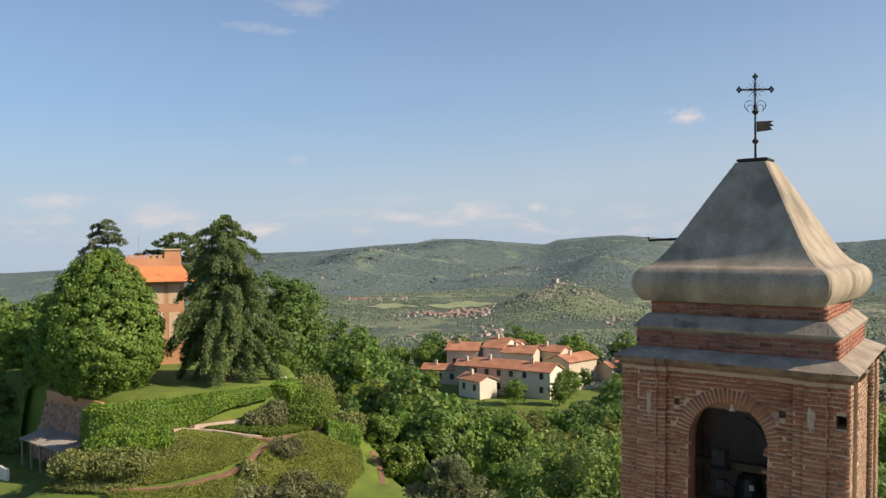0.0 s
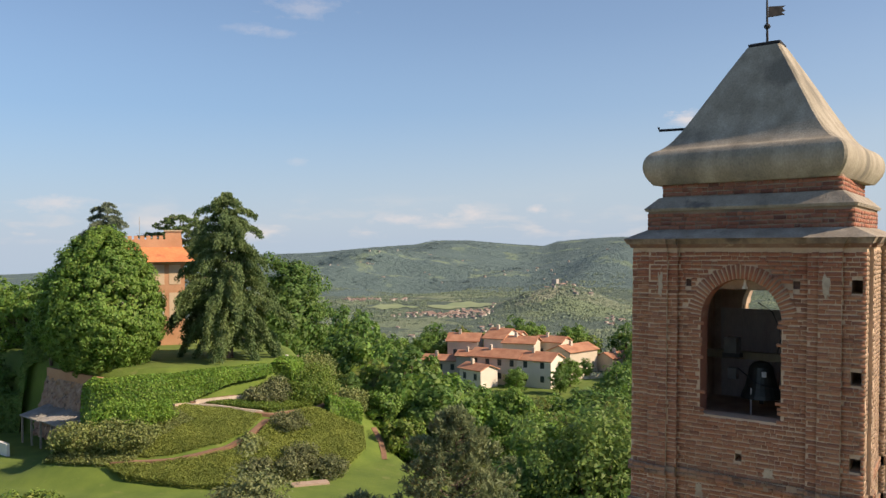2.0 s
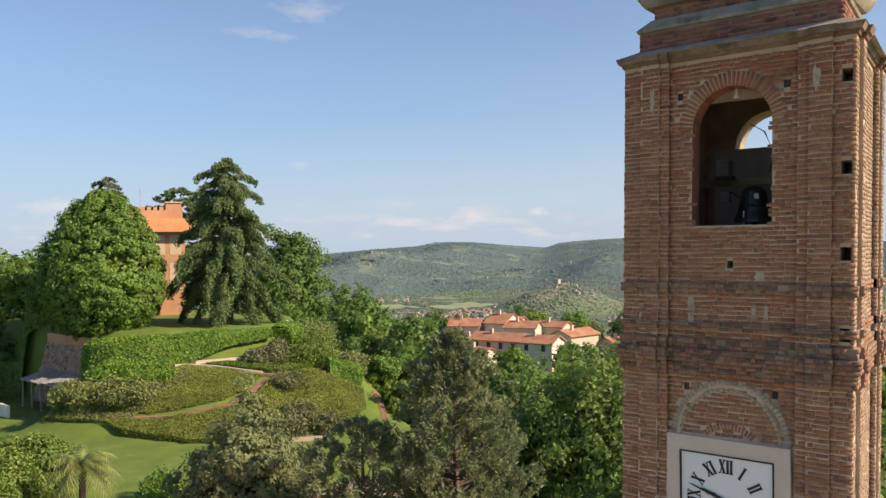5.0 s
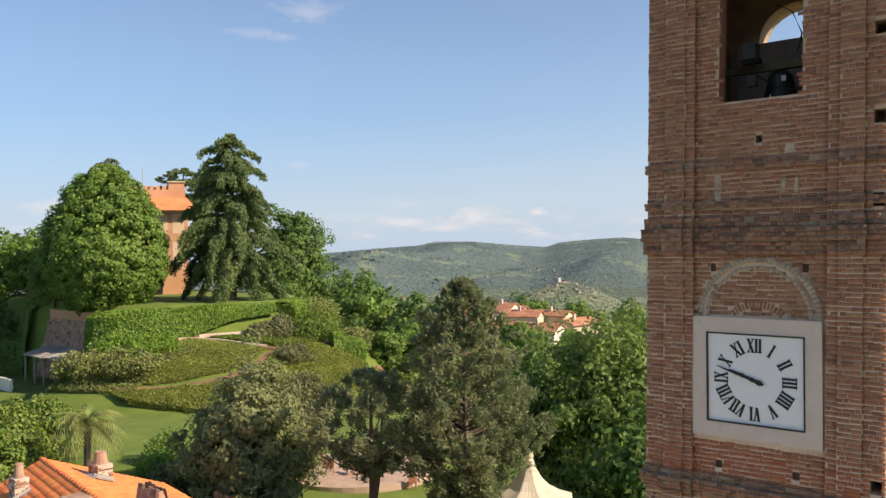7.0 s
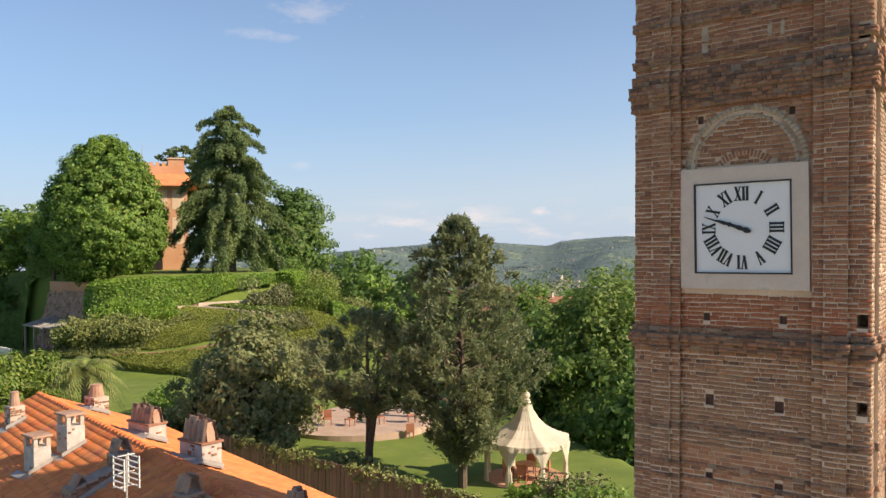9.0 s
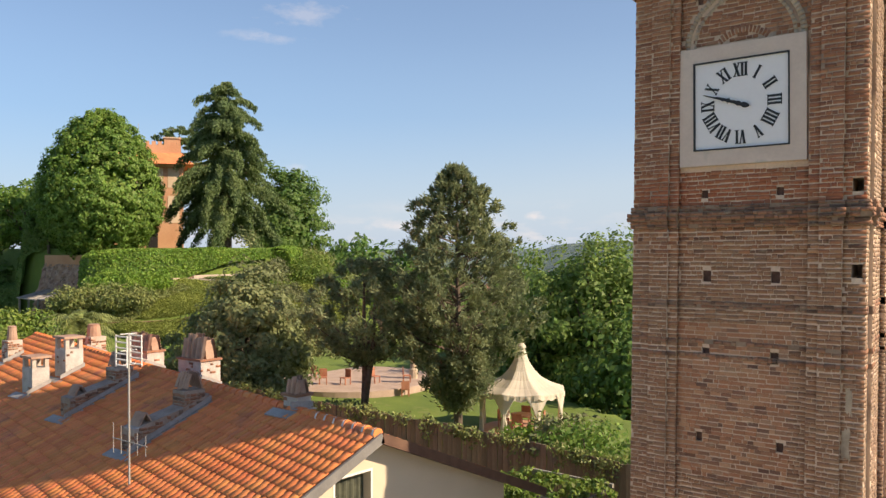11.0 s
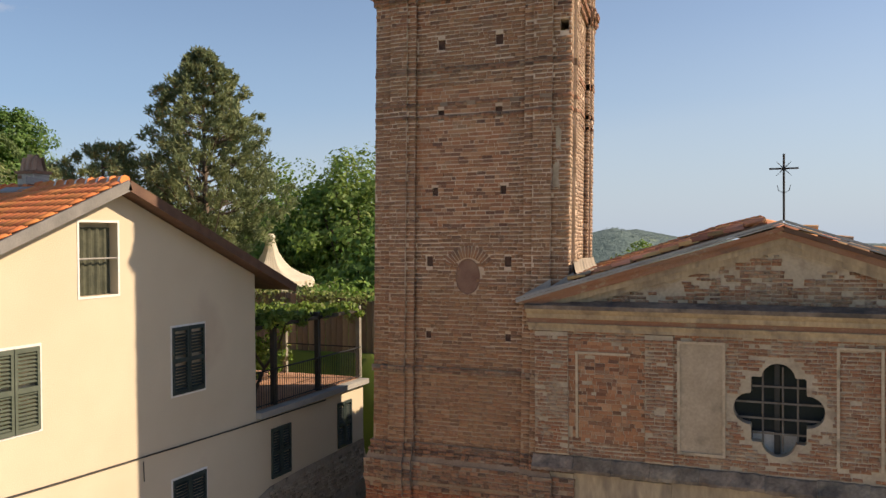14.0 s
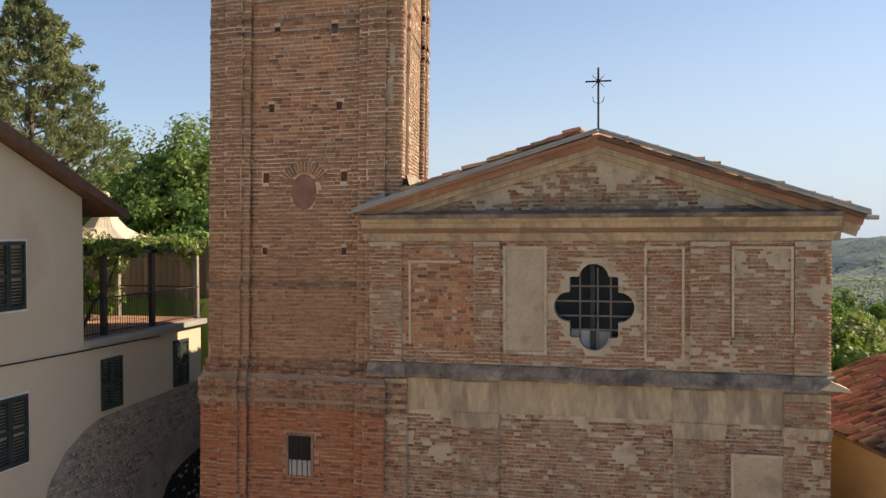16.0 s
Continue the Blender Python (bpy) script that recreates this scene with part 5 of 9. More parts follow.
part("cable", one(tube, [(gx + 0.55, gy + 0.25, 28.7), (gx + 0.85, gy + 0.3, 28.5), (gx + 1.05, gy + 0.3, 28.0), (gx + 0.95, gy + 0.3, 27.6)], 0.018, 6), M_BLACK, motor)
part("plate", one(box, gx + 0.6, gx + 0.7, gy + 0.3, gy + 0.33, 27.02, 27.14), M_TRIMWHITE, motor)
part("stay", one(tube, [(gx + 0.35, gy + 0.3, 26.1), (gx + 0.36, gy + 0.3, 26.75)], 0.018, 6), M_TRIMWHITE, motor)
lx, ly, _ = tw(0.02, -2.0, 29.2)
lamp = thing("belfry_lamp", (lx, ly, 29.2), "small white lamp under the belfry arch", "lamp")
part("shade", one(lathe, lx, ly, [(0.02, 29.28), (0.03, 29.18), (0.06, 29.1), (0.065, 29.08)], 12), M_TRIMWHITE, lamp)
# pale mortar patches and a lead cap let into the brickwork
for a, z, w, h in ((-1.72, 29.15, 0.1, 0.5), (1.72, 29.2, 0.14, 0.42), (-0.85, 24.75, 0.16, 0.3), (-0.85, 24.45, 0.14, 0.25), (0.5, 24.62, 0.09, 0.28), (0.75, 24.6, 0.08, 0.26), (0.62, 25.35, 0.22, 0.2), (2.1, 13.9, 0.16, 0.6), (2.15, 14.7, 0.12, 0.5)):
    y = (-TW if abs(a) > PIL_IN and abs(a) < TF else REC_Y if abs(a) < SUB_IN else -TW + CORNER_D) - 0.015
    bm = bmesh.new()
    pr = random.Random(int(a * 100 + z * 10))
    ring = []
    for k in range(24):
        c, d = math.cos(2 * math.pi * k / 24), math.sin(2 * math.pi * k / 24)
        q = 0.5 / max(abs(c), abs(d)) * pr.uniform(0.72, 1.18)
        ring.append((a + w * c * q, z + h * d * q))
    f, g = [bm.verts.new(tw(p, y, q)) for p, q in ring], [bm.verts.new(tw(p, y + 0.02, q)) for p, q in ring]
    bm.faces.new(f)
    for k in range(24):
        bm.faces.new((f[k], g[k], g[(k + 1) % 24], f[(k + 1) % 24]))
    part("mortar_patch", bm, M_LIME, tower, "pale mortar patch")

# ---- cross and vane on the cap ----
vane = thing("weather_vane", tw(0, 0, 34.55), "wrought iron cross with rays and a pierced weather flag", "weather vane")
vx, vy, _ = tw(0, 0, 34.55)
VD = Vector((0.78, 0.62, 0)).normalized()


def vp(a, z):
    return (vx + VD.x * a * 0.84, vy + VD.y * a * 0.84, 34.55 + (z - 34.55) * 0.88)


part("rod", one(tube, [vp(0, 34.55), vp(0, 36.72)], [0.03, 0.018], 8), M_IRON, vane)
cr = bmesh.new()
tube(cr, [vp(-0.42, 36.42), vp(0.42, 36.42)], 0.022, 6)
for a, z in ((-0.44, 36.42), (0.44, 36.42), (0, 36.76)):
    for da, dz in ((0, 0.05), (0.045, 0), (-0.045, 0), (0, -0.05)):
        tube(cr, [vp(a + da - 0.02, z + dz), vp(a + da + 0.02, z + dz)], [0.035, 0.035], 6)
part("cross_arms", cr, M_IRON, vane)
ry = bmesh.new()
for k in range(12):
    t = math.pi / 6 * k + math.pi / 12
    tube(ry, [vp(0, 36.42), vp(0.27 * math.cos(t), 36.42 + 0.27 * math.sin(t))], [0.008, 0.003], 4)
part("rays", ry, M_IRON, vane)
sc = bmesh.new()
for s in (-1, 1):
    for r0, z0 in ((0.13, 36.0), (0.1, 35.92)):
        tube(sc, [vp(s * (0.03 + r0 + r0 * math.cos(t)), z0 + r0 * math.sin(t)) for t in (math.pi * (1.3 - 1.7 * k / 10) for k in range(11))], 0.009, 5)
part("scrolls", sc, M_IRON, vane)
fl = bmesh.new()
for s in (0.0, 0.012):
    bm_pts = [(0.03, 35.3), (0.4, 35.36), (0.33, 35.43), (0.42, 35.47), (0.34, 35.53), (0.42, 35.6), (0.03, 35.58)]
prism(fl, bm_pts, "y", -0.008, 0.008)
bmesh.ops.transform(fl, matrix=Matrix.Translation((vx, vy, 34.55 * 0.12)) @ Matrix.Rotation(math.atan2(VD.y, VD.x), 4, "Z") @ Matrix.Diagonal((1, 1, 0.88, 1)), verts=fl.verts)
part("flag", fl, M_IRON, vane, "dark sheet iron flag")
part("collar", one(lathe, vx, vy, [(0.05, 34.95), (0.08, 35.0), (0.05, 35.05)], 10), M_IRON, vane)
part("collar", one(lathe, vx, vy, [(0.05, 35.63), (0.085, 35.68), (0.05, 35.73)], 10), M_IRON, vane)

# ---- roof tiles ----
def tile_field(origin, u, down, n, width, length, tile_w=0.21, tile_l=0.36, rise=0.06, jitter=0.02, seed=3, skip=None):
    """Rounded roof tiles in rows: u along the eaves, down the slope, n out of it. Real curved pieces with thickness at the lower end."""
    rng = np.random.default_rng(seed)
    o, u, down, n = (np.array(q, dtype=float) for q in (origin, u, down, n))
    u, down, n = u / np.linalg.norm(u), down / np.linalg.norm(down), n / np.linalg.norm(n)
    cols, rows = int(width / tile_w), int(length / tile_l)
    ang = np.linspace(math.pi, 0, 6)
    prof = np.stack([np.cos(ang) * 0.5 * tile_w * 0.98, np.sin(ang) * rise], 1)
    T = []
    for s, (dd, lift, k) in enumerate(((-0.05, 0.0, 0.9), (1.1, 0.03, 1.0), (1.1, 0.005, 1.0))):
        for a, h in prof:
            T.append((a * k, dd * tile_l, (h if s < 2 else h * 0.72) + lift))
    T = np.array(T)
    base = []
    for r in range(2):
        base += [(r * 6 + i, r * 6 + i + 1, r * 6 + i + 7, r * 6 + i + 6) for i in range(5)]
    base = np.array(base)
    cs = np.array([(i + 0.5) * tile_w for i in range(cols)])
    V, F, k = [], [], 0
    for r in range(rows):
        for a in cs:
            b = r * tile_l
            if skip and skip(a, b):
                continue
            ja, jb, jn = rng.normal(0, jitter, 3) * (0.5, 1, 0.35)
            p = o + u * (a + ja) + down * (b + jb) + n * jn
            q = T.copy()
            tw_ = rng.normal(0, jitter)
            V.append(p + np.outer(q[:, 0] + tw_ * (q[:, 1] - 0.2), u) + np.outer(q[:, 1], down) + np.outer(q[:, 2], n))
            F.append(base + k)
            k += len(T)
    return np.concatenate(V), np.concatenate(F)


def slope_sheet(corners, thick=0.05):
    """A slab with four top corners, thickened downwards."""
    bm = bmesh.new()
    c = [Vector(p) for p in corners]
    n = (c[1] - c[0]).cross(c[3] - c[0]).normalized()
    if n.z < 0:
        n = -n
    a = [bm.verts.new(p) for p in c]
    b = [bm.verts.new(p - n * thick) for p in c]
    bm.faces.new(a)
    bm.faces.new(b[::-1])
    for i in range(4):
        bm.faces.new((a[i], b[i], b[(i + 1) % 4], a[(i + 1) % 4]))
    return bm


# ---- the church ----
church = thing("church", (0, 0, 1.0), "small old church with a weathered brick and plaster gable front", "church")
FX0, FX1, EAVE_Z, APEX_Z = -5.17, 4.64, 11.08, 12.6
QX, QZ = -0.11, 9.0


def quatre_r(t):
    """The radius of the four-lobed window in a direction."""
    d = np.array((math.cos(t), math.sin(t)))
    r = min(0.52 / max(abs(d[0]), 1e-6), 0.66 / max(abs(d[1]), 1e-6))
    for cx, cy, cr_ in ((0, 0.62, 0.32), (0, -0.62, 0.32), (0.54, 0, 0.32), (-0.54, 0, 0.32)):
        b = d[0] * cx + d[1] * cy
        disc = b * b - (cx * cx + cy * cy - cr_ * cr_)
        if disc > 0:
            r = max(r, b + math.sqrt(disc))
    return r


def facade_wall():
    bm = bmesh.new()
    hw = 1.05
    panel(bm, lambda a, b, d: (a, d, b), FX0, FX1, 0.5, EAVE_Z, [(QX - hw, QX + hw, QZ - hw, QZ + hw, 0.0)], False)
    n = 128
    ring = []
    for k in range(n):
        t = 2 * math.pi * k / n
        r, q = quatre_r(t), hw / max(abs(math.cos(t)), abs(math.sin(t)))
        ring.append(((QX + r * math.cos(t), QZ + r * math.sin(t)), (QX + q * math.cos(t), QZ + q * math.sin(t))))
    for k in range(n):
        (a, b), (c, d) = ring[k], ring[(k + 1) % n]
        bm.faces.new([bm.verts.new((p[0], 0, p[1])) for p in (a, b, d, c)])
        bm.faces.new([bm.verts.new(p) for p in ((a[0], 0, a[1]), (c[0], 0, c[1]), (c[0], 0.5, c[1]), (a[0], 0.5, a[1]))])
    bm.faces.new([bm.verts.new(p) for p in ((FX0, 0, EAVE_Z), (FX1, 0, EAVE_Z), (0, 0, APEX_Z))])
    # returns and the inside face
    for x in (FX0, FX1):
        bm.faces.new([bm.verts.new(p) for p in ((x, 0, 0.5), (x, 0.5, 0.5), (x, 0.5, EAVE_Z), (x, 0, EAVE_Z))])
    return bm


part("facade", facade_wall(), M_LIME, church, "lime plastered brick front wall")


def in_rect(a, b, r):
    return r[0] < a < r[1] and r[2] < b < r[3]


PLASTER = ((-2.06, -1.14, 7.97, 10.3),)
HALF_BARE = ((1.0, 1.73, 7.97, 10.3), (2.77, 3.88, 8.4, 10.3))


def SOFT_PATCH(x, z):
    """Where plaster still holds: ragged patches at three scales."""
    p = Vector((x, 3.3, z))
    return 1.5 * noise.noise(p * 0.55) + 1.1 * noise.noise(p * 1.7) + 0.9 * noise.noise(p * 5.5)



def facade_skip(x, z):
    if math.hypot(x - QX, z - QZ) < quatre_r(math.atan2(z - QZ, x - QX)) + 0.15:
        return True
    if any(in_rect(x, z, r) for r in PLASTER):
        return True
    if any(in_rect(x, z, r) for r in HALF_BARE):
        return SOFT_PATCH(x, z) + 0.6 * (z - 9.3) > 0.75
    if 7.3 < z < 7.72 or 10.46 < z < EAVE_Z + 0.1:
        return True
    if 6.55 < z <= 7.3:
        return SOFT_PATCH(x, z) > -0.6 and x > -4.4
    p = SOFT_PATCH(x, z)
    if z < 6.55:
        return p > 0.85 if x > -4.3 else p > 1.2
    if z > EAVE_Z:
        return p > 0.45
    if x > 0.3 and z < 10.3:
        return p > (0.9 if x < 3.95 else 1.2)
    return p > 1.25


f_groups, f_apart = [], []
V, F, k = brick_boxes((FX0, 0, 3.2), (1, 0, 0), (0, 0, 1), (0, -1, 0), FX1 - FX0, 7.9, lambda a, b: facade_skip(a + FX0, b + 3.2), gone=0.05, proud=0.013, course=0.079, length=0.21,
                      keep=(0.3, 2.4, 8.0 - 3.2, 10.2 - 3.2))
f_groups.append((V, F))
f_apart += k


def gable_skip(a, b):
    x, z = a - 5, b + 11.1
    zr = 11.0 + (APEX_Z - 11.02) * (1 - abs(x) / 5.3)
    edge = zr - 0.36 - z
    return edge < 0 or SOFT_PATCH(x, z) > -0.25 + 1.7 * edge or (abs(x - 0.25) < 0.2 and edge < 0.5)


V, F, k = brick_boxes((-5, 0, 11.1), (1, 0, 0), (0, 0, 1), (0, -1, 0), 10, 1.6, gable_skip, gone=0.10, proud=0.022, length=0.2, course=0.079)
f_groups.append((V, F))
# pilasters stand 6 cm proud, with bricks of their own
PILASTERS = ((-5.17, -4.42), (-2.74, -2.16), (1.9, 2.68), (3.95, 4.64))
for a0, a1 in PILASTERS:
    part("pilaster", one(box, a0, a1, -0.06, -0.002, 7.7, 10.42), M_LIME, church)
    V, F, k = brick_boxes((a0, -0.06, 7.72), (1, 0, 0), (0, 0, 1), (0, -1, 0), a1 - a0, 2.68, lambda a, b, a0=a0: SOFT_PATCH(a + a0, b + 7.72) > 1.2, gone=0.05, proud=0.014, course=0.079, length=0.21)
    f_groups.append((V, F))
for a0, a1 in ((-5.17, -4.3), (-3.25, -2.2), (1.55, 2.6), (3.75, 4.64)):
    part("pilaster", one(box, a0, a1, -0.07, -0.002, 0.6, 7.3), M_FRIEZE, church)
    V, F, k = brick_boxes((a0, -0.07, 3.2), (1, 0, 0), (0, 0, 1), (0, -1, 0), a1 - a0, 3.95 if a0 > 3.7 or a0 < -5 else 3.1, lambda a, b, a0=a0: SOFT_PATCH(a + a0, b + 3.2) > (0.85 if a0 > -4.5 else 1.1), gone=0.08, proud=0.014, course=0.079, length=0.22)
    f_groups.append((V, F))
    if a0 > -4:
        part("capital", one(box, a0 - 0.04, a1 + 0.04, -0.095, -0.071, 6.46, 6.6), M_FRIEZE, church)
        part("capital", one(box, a0 - 0.02, a1 + 0.02, -0.083, -0.071, 6.36, 6.46), M_FRIEZE, church)
part("brickwork", np_mesh("brickwork", *join_boxes(f_groups)), M_BRICK_WORN, church, "patchy rows of red bricks showing through fallen plaster")["kind"] = "stuff"


def framed_panel(x0, x1, z0, z1, w=0.055, field=True, left=1.0, right=1.0, foot=True):
    """A plaster border, with as much of its two sides as is still there, round a plaster field."""
    bm = bmesh.new()
    sides = [(x0, x0 + w, z1 - (z1 - z0) * left, z1), (x1 - w, x1, z1 - (z1 - z0) * right, z1), (x0 + w, x1 - w, z1 - w, z1)]
    for r in sides + [(x0 + w, x1 - w, z0, z0 + w)] * foot:
        box(bm, r[0], r[1], -0.05, -0.001, r[2], r[3])
    p = part("panel_border", bm, M_TRIMOLD, church, "raised pale plaster border")
    if field:
        part("panel_field", one(box, x0 + w, x1 - w, -0.016, -0.001, z0 + w, z1 - w), M_PANEL, p, "grey stained plaster field")


M_PANEL = mat("grey_tan_plaster", (0.385, 0.30, 0.21), (0.475, 0.375, 0.27), 1.2, 0.9, 0.4, 18, stain=(0.29, 0.235, 0.165), stain_scale=1.6)
M_TRIMOLD = mat("old_pale_plaster", (0.46, 0.36, 0.25), (0.55, 0.44, 0.32), 1.5, 0.9, 0.4, 16, stain=(0.28, 0.23, 0.17), stain_scale=2.2)
framed_panel(-2.08, -1.12, 7.95, 10.32)
framed_panel(0.95, 1.78, 7.95, 10.32, field=False, foot=False)
framed_panel(2.72, 3.93, 8.1, 10.32, field=False, left=0.85, right=0.8, foot=False)
framed_panel(-4.25, -3.0, 8.0, 10.0, field=False, left=0.95, right=0.0, foot=False)
framed_panel(2.72, 3.93, 1.2, 6.0)
# entablatures: profile in (y, z) run along the front
for nm, prof_c, m_c, lab in (("cornice", [(0.02, 10.72), (-0.17, 10.72), (-0.2, 10.76), (-0.21, 10.82), (-0.3, 10.88), (-0.33, 10.93), (0.02, 10.93)], M_FRIEZE, "moulded ochre plaster cornice"),
                             ("cornice_fillet", [(0.02, 10.62), (-0.13, 10.62), (-0.13, 10.716), (0.02, 10.716)], M_OLDBRICK, "dark brick fillet of the cornice"),
                             ("bed_mould", [(0.02, 10.44), (-0.07, 10.44), (-0.08, 10.5), (-0.12, 10.56), (-0.16, 10.6), (-0.16, 10.616), (0.02, 10.616)], M_FRIEZE, "ochre plaster bed mould"),
                             ("cornice_shelf", [(0.02, 10.934), (-0.37, 10.934), (-0.38, 11.02), (0.02, 11.12)], M_LEDGE, "dark weathered cornice shelf")):
    part(nm, one(prism, prof_c, "x", FX0 - 0.14, FX1 + 0.16), m_c, church, lab)
lx0, rgl = FX0 - 0.05, random.Random(8)
while lx0 < FX1 + 0.05:
    lx1 = min(lx0 + rgl.uniform(0.8, 1.35), FX1 + 0.1)
    dz, dy = rgl.uniform(-0.012, 0.012), rgl.uniform(-0.015, 0.015)
    bm, sections = bmesh.new(), []
    steps_x = max(3, int((lx1 - lx0) / 0.09))
    for q in range(steps_x + 1):
        x, chip = lx0 + (lx1 - 0.006 - lx0) * q / steps_x, rgl.uniform(-0.03, 0.012)
        prof_l = [(0.02, 7.34 + dz), (-0.2 + dy - chip * 0.6, 7.35 + dz + rgl.uniform(-0.012, 0.012)), (-0.21 + dy - chip, 7.42 + dz + rgl.uniform(-0.015, 0.01)), (-0.13, 7.53 + dz + rgl.uniform(-0.02, 0.02)), (-0.06, 7.66 + dz + rgl.uniform(-0.025, 0.02)), (0.02, 7.68 + dz)]
        sections.append([bm.verts.new((x, p, r)) for p, r in prof_l])
    for a, b in zip(sections, sections[1:]):
        for q in range(6):
            bm.faces.new((a[q], a[(q + 1) % 6], b[(q + 1) % 6], b[q]))
    bm.faces.new(sections[0])
    bm.faces.new(sections[-1][::-1])
    part("ledge_slab", bm, M_LEDGE, church, "sloping weathered grey stone ledge")
    lx0 = lx1
part("ledge_end", one(prism, [(FX1 - 0.25, 7.43), (FX1 + 0.34, 7.40), (FX1 + 0.3, 7.46), (FX1 - 0.02, 7.6)], "y", -0.3, -0.02), M_TRIMOLD, church, "pale stone end block of the ledge")
part("frieze", one(box, -4.3, FX1, -0.03, -0.001, 6.62, 7.35), M_FRIEZE, church, "ochre stained plaster frieze")
# raking cornices of the pediment
for x_end, z_end, s in ((-5.37, 11.1, -1), (5.22, 10.92, 1)):
    a, b = Vector((x_end, 0, z_end)), Vector((0, 0, 12.66))
    d = (b - a)
    up = Vector((-d.z, 0, d.x)).normalized() * (1 if s < 0 else -1)
    if up.z < 0:
        up = -up
    for lo, hi, y0, m in ((-0.42, -0.30, -0.1, M_FRIEZE), (-0.30, -0.18, -0.18, M_FRIEZE), (-0.18, -0.05, -0.28, M_OLDBRICK), (-0.05, 0.03, -0.36, M_EAVE if s > 0 else M_OLDBRICK)):
        bm = bmesh.new()
        obox(bm, (a + b) / 2 + up * (lo + hi) / 2 + Vector((0, y0 / 2 + 0.01 + 0.004 * s, 0)), d / 2, up * (hi - lo) / 2, Vector((0, abs(y0) / 2, 0)))
        part("raking_cornice", bm, m, church)
# the window: dark timber cross and iron bars in the four-lobed opening, set back
M_BARS = mat("rusty_grey_iron", (0.12, 0.10, 0.085), (0.19, 0.165, 0.14), 5, 0.7, 0.3, 30)
M_DIRTYW = mat("dirty_white_board", (0.42, 0.41, 0.40), (0.52, 0.51, 0.49), 3, 0.6, 0.2)
win = bmesh.new()
box(win, QX - 0.08, QX + 0.02, 0.18, 0.26, QZ - 0.92, QZ + 0.92)
window = part("window_frame", win, M_BLACK, church, "dark window with four lobes and iron bars")
for z in (-0.5, -0.2, 0.12, 0.45):
    part("glazing_bar", one(box, QX - 0.86, QX + 0.86, 0.12, 0.15, QZ + z - 0.018, QZ + z + 0.018), M_BARS, window)
for x in (-0.3, 0.08, 0.36):
    part("glazing_bar", one(tube, [(QX + x, 0.16, QZ - 0.85), (QX + x, 0.16, QZ + 0.85)], 0.02, 6), M_BARS, window)
part("pane", one(box, QX - 1.0, QX + 1.0, 0.30, 0.31, QZ - 1.0, QZ + 1.0), M_GLASS, window, "dark dusty glass")
part("pane", one(box, QX - 0.5, QX - 0.09, 0.27, 0.28, QZ - 0.96, QZ - 0.5), M_DIRTYW, window, "pale lower pane")
part("pane", one(box, QX + 0.03, QX + 0.34, 0.27, 0.28, QZ - 0.96, QZ - 0.55), M_GREY, window, "grey lower pane")
# nave walls and roof: the nave runs back at a slant to the front
NR0, NR1 = Vector((-0.36, -0.3, 12.75)), Vector((-2.6, 13.9, 12.68))
NU = (NR1 - NR0).normalized()


def nave_z(x, y, side):
    """Height of the nave roof's plane at a place, on its left (-1) or right (1) slope."""
    return 12.75 + (0.312 if side < 0 else -0.318) * (x + 0.41 + 0.158 * y)


def hull(corners, z0, z1):
    """An upright block on any plan."""
    bm = bmesh.new()
    lo, hi = ([bm.verts.new((x, y, z)) for x, y in corners] for z in (z0, z1))
    bm.faces.new(lo[::-1])
    bm.faces.new(hi)
    for q in range(len(corners)):
        r = (q + 1) % len(corners)
        bm.faces.new((lo[q], lo[r], hi[r], hi[q]))
    return bm


part("nave_wall", hull([(FX0 + 0.02, 0.5), (FX1 - 0.02, 0.5), (2.3, 13.3), (-2.6, 13.6), (-7.8, 16.4)], 0.5, 10.5), M_LIME, church)
for side, eave_x, back in ((-1, -5.55, (-8.5, 17.1)), (1, 5.25, (2.9, 13.6))):
    eave = Vector((eave_x, -0.3, nave_z(eave_x, -0.3, side)))
    rear = Vector((back[0], back[1], nave_z(back[0], back[1], side)))
    part("roof_deck", slope_sheet([tuple(NR0), tuple(eave), tuple(rear), tuple(NR1)]), M_EAVE, church)
    dn = (Vector((side, 0.158 * side, 0)) * 0.98)
    dn.z = nave_z(dn.x, dn.y, side) - nave_z(0, 0, side)
    dn.normalize()
    nn = NU.cross(dn)
    if nn.z < 0:
        nn = -nn

    def sk(a, b, side=side, dn=dn, eave_x=eave_x, back=back):
        p = NR0 + NU * (a - 1.5) + dn * b
        f = (p.x - NR1.x) / (back[0] - NR1.x)
        past_eave = (p.x - eave_x - (back[0] - eave_x) * (p.y + 0.3) / (back[1] + 0.3)) * side > -0.1
        in_tower = side < 0 and p.x < -4.22 - SLANT * p.y and p.y < 5.3
        return p.y < -0.2 or p.y > NR1.y + (back[1] - NR1.y) * f - 0.05 or past_eave or in_tower
    V, F = tile_field(tuple(NR0 - NU * 1.5 + Vector((0, 0, 0.03))), tuple(NU), tuple(dn), tuple(nn), 20.0, 7.4, 0.2, 0.34, 0.085, 0.05, 5 + side, sk)
    part("roof_tiles", np_mesh("roof_tiles", V, F), M_TILE_OLD, church, "old weathered terracotta roof tiles")["kind"] = "stuff"
rgv = random.Random(14)
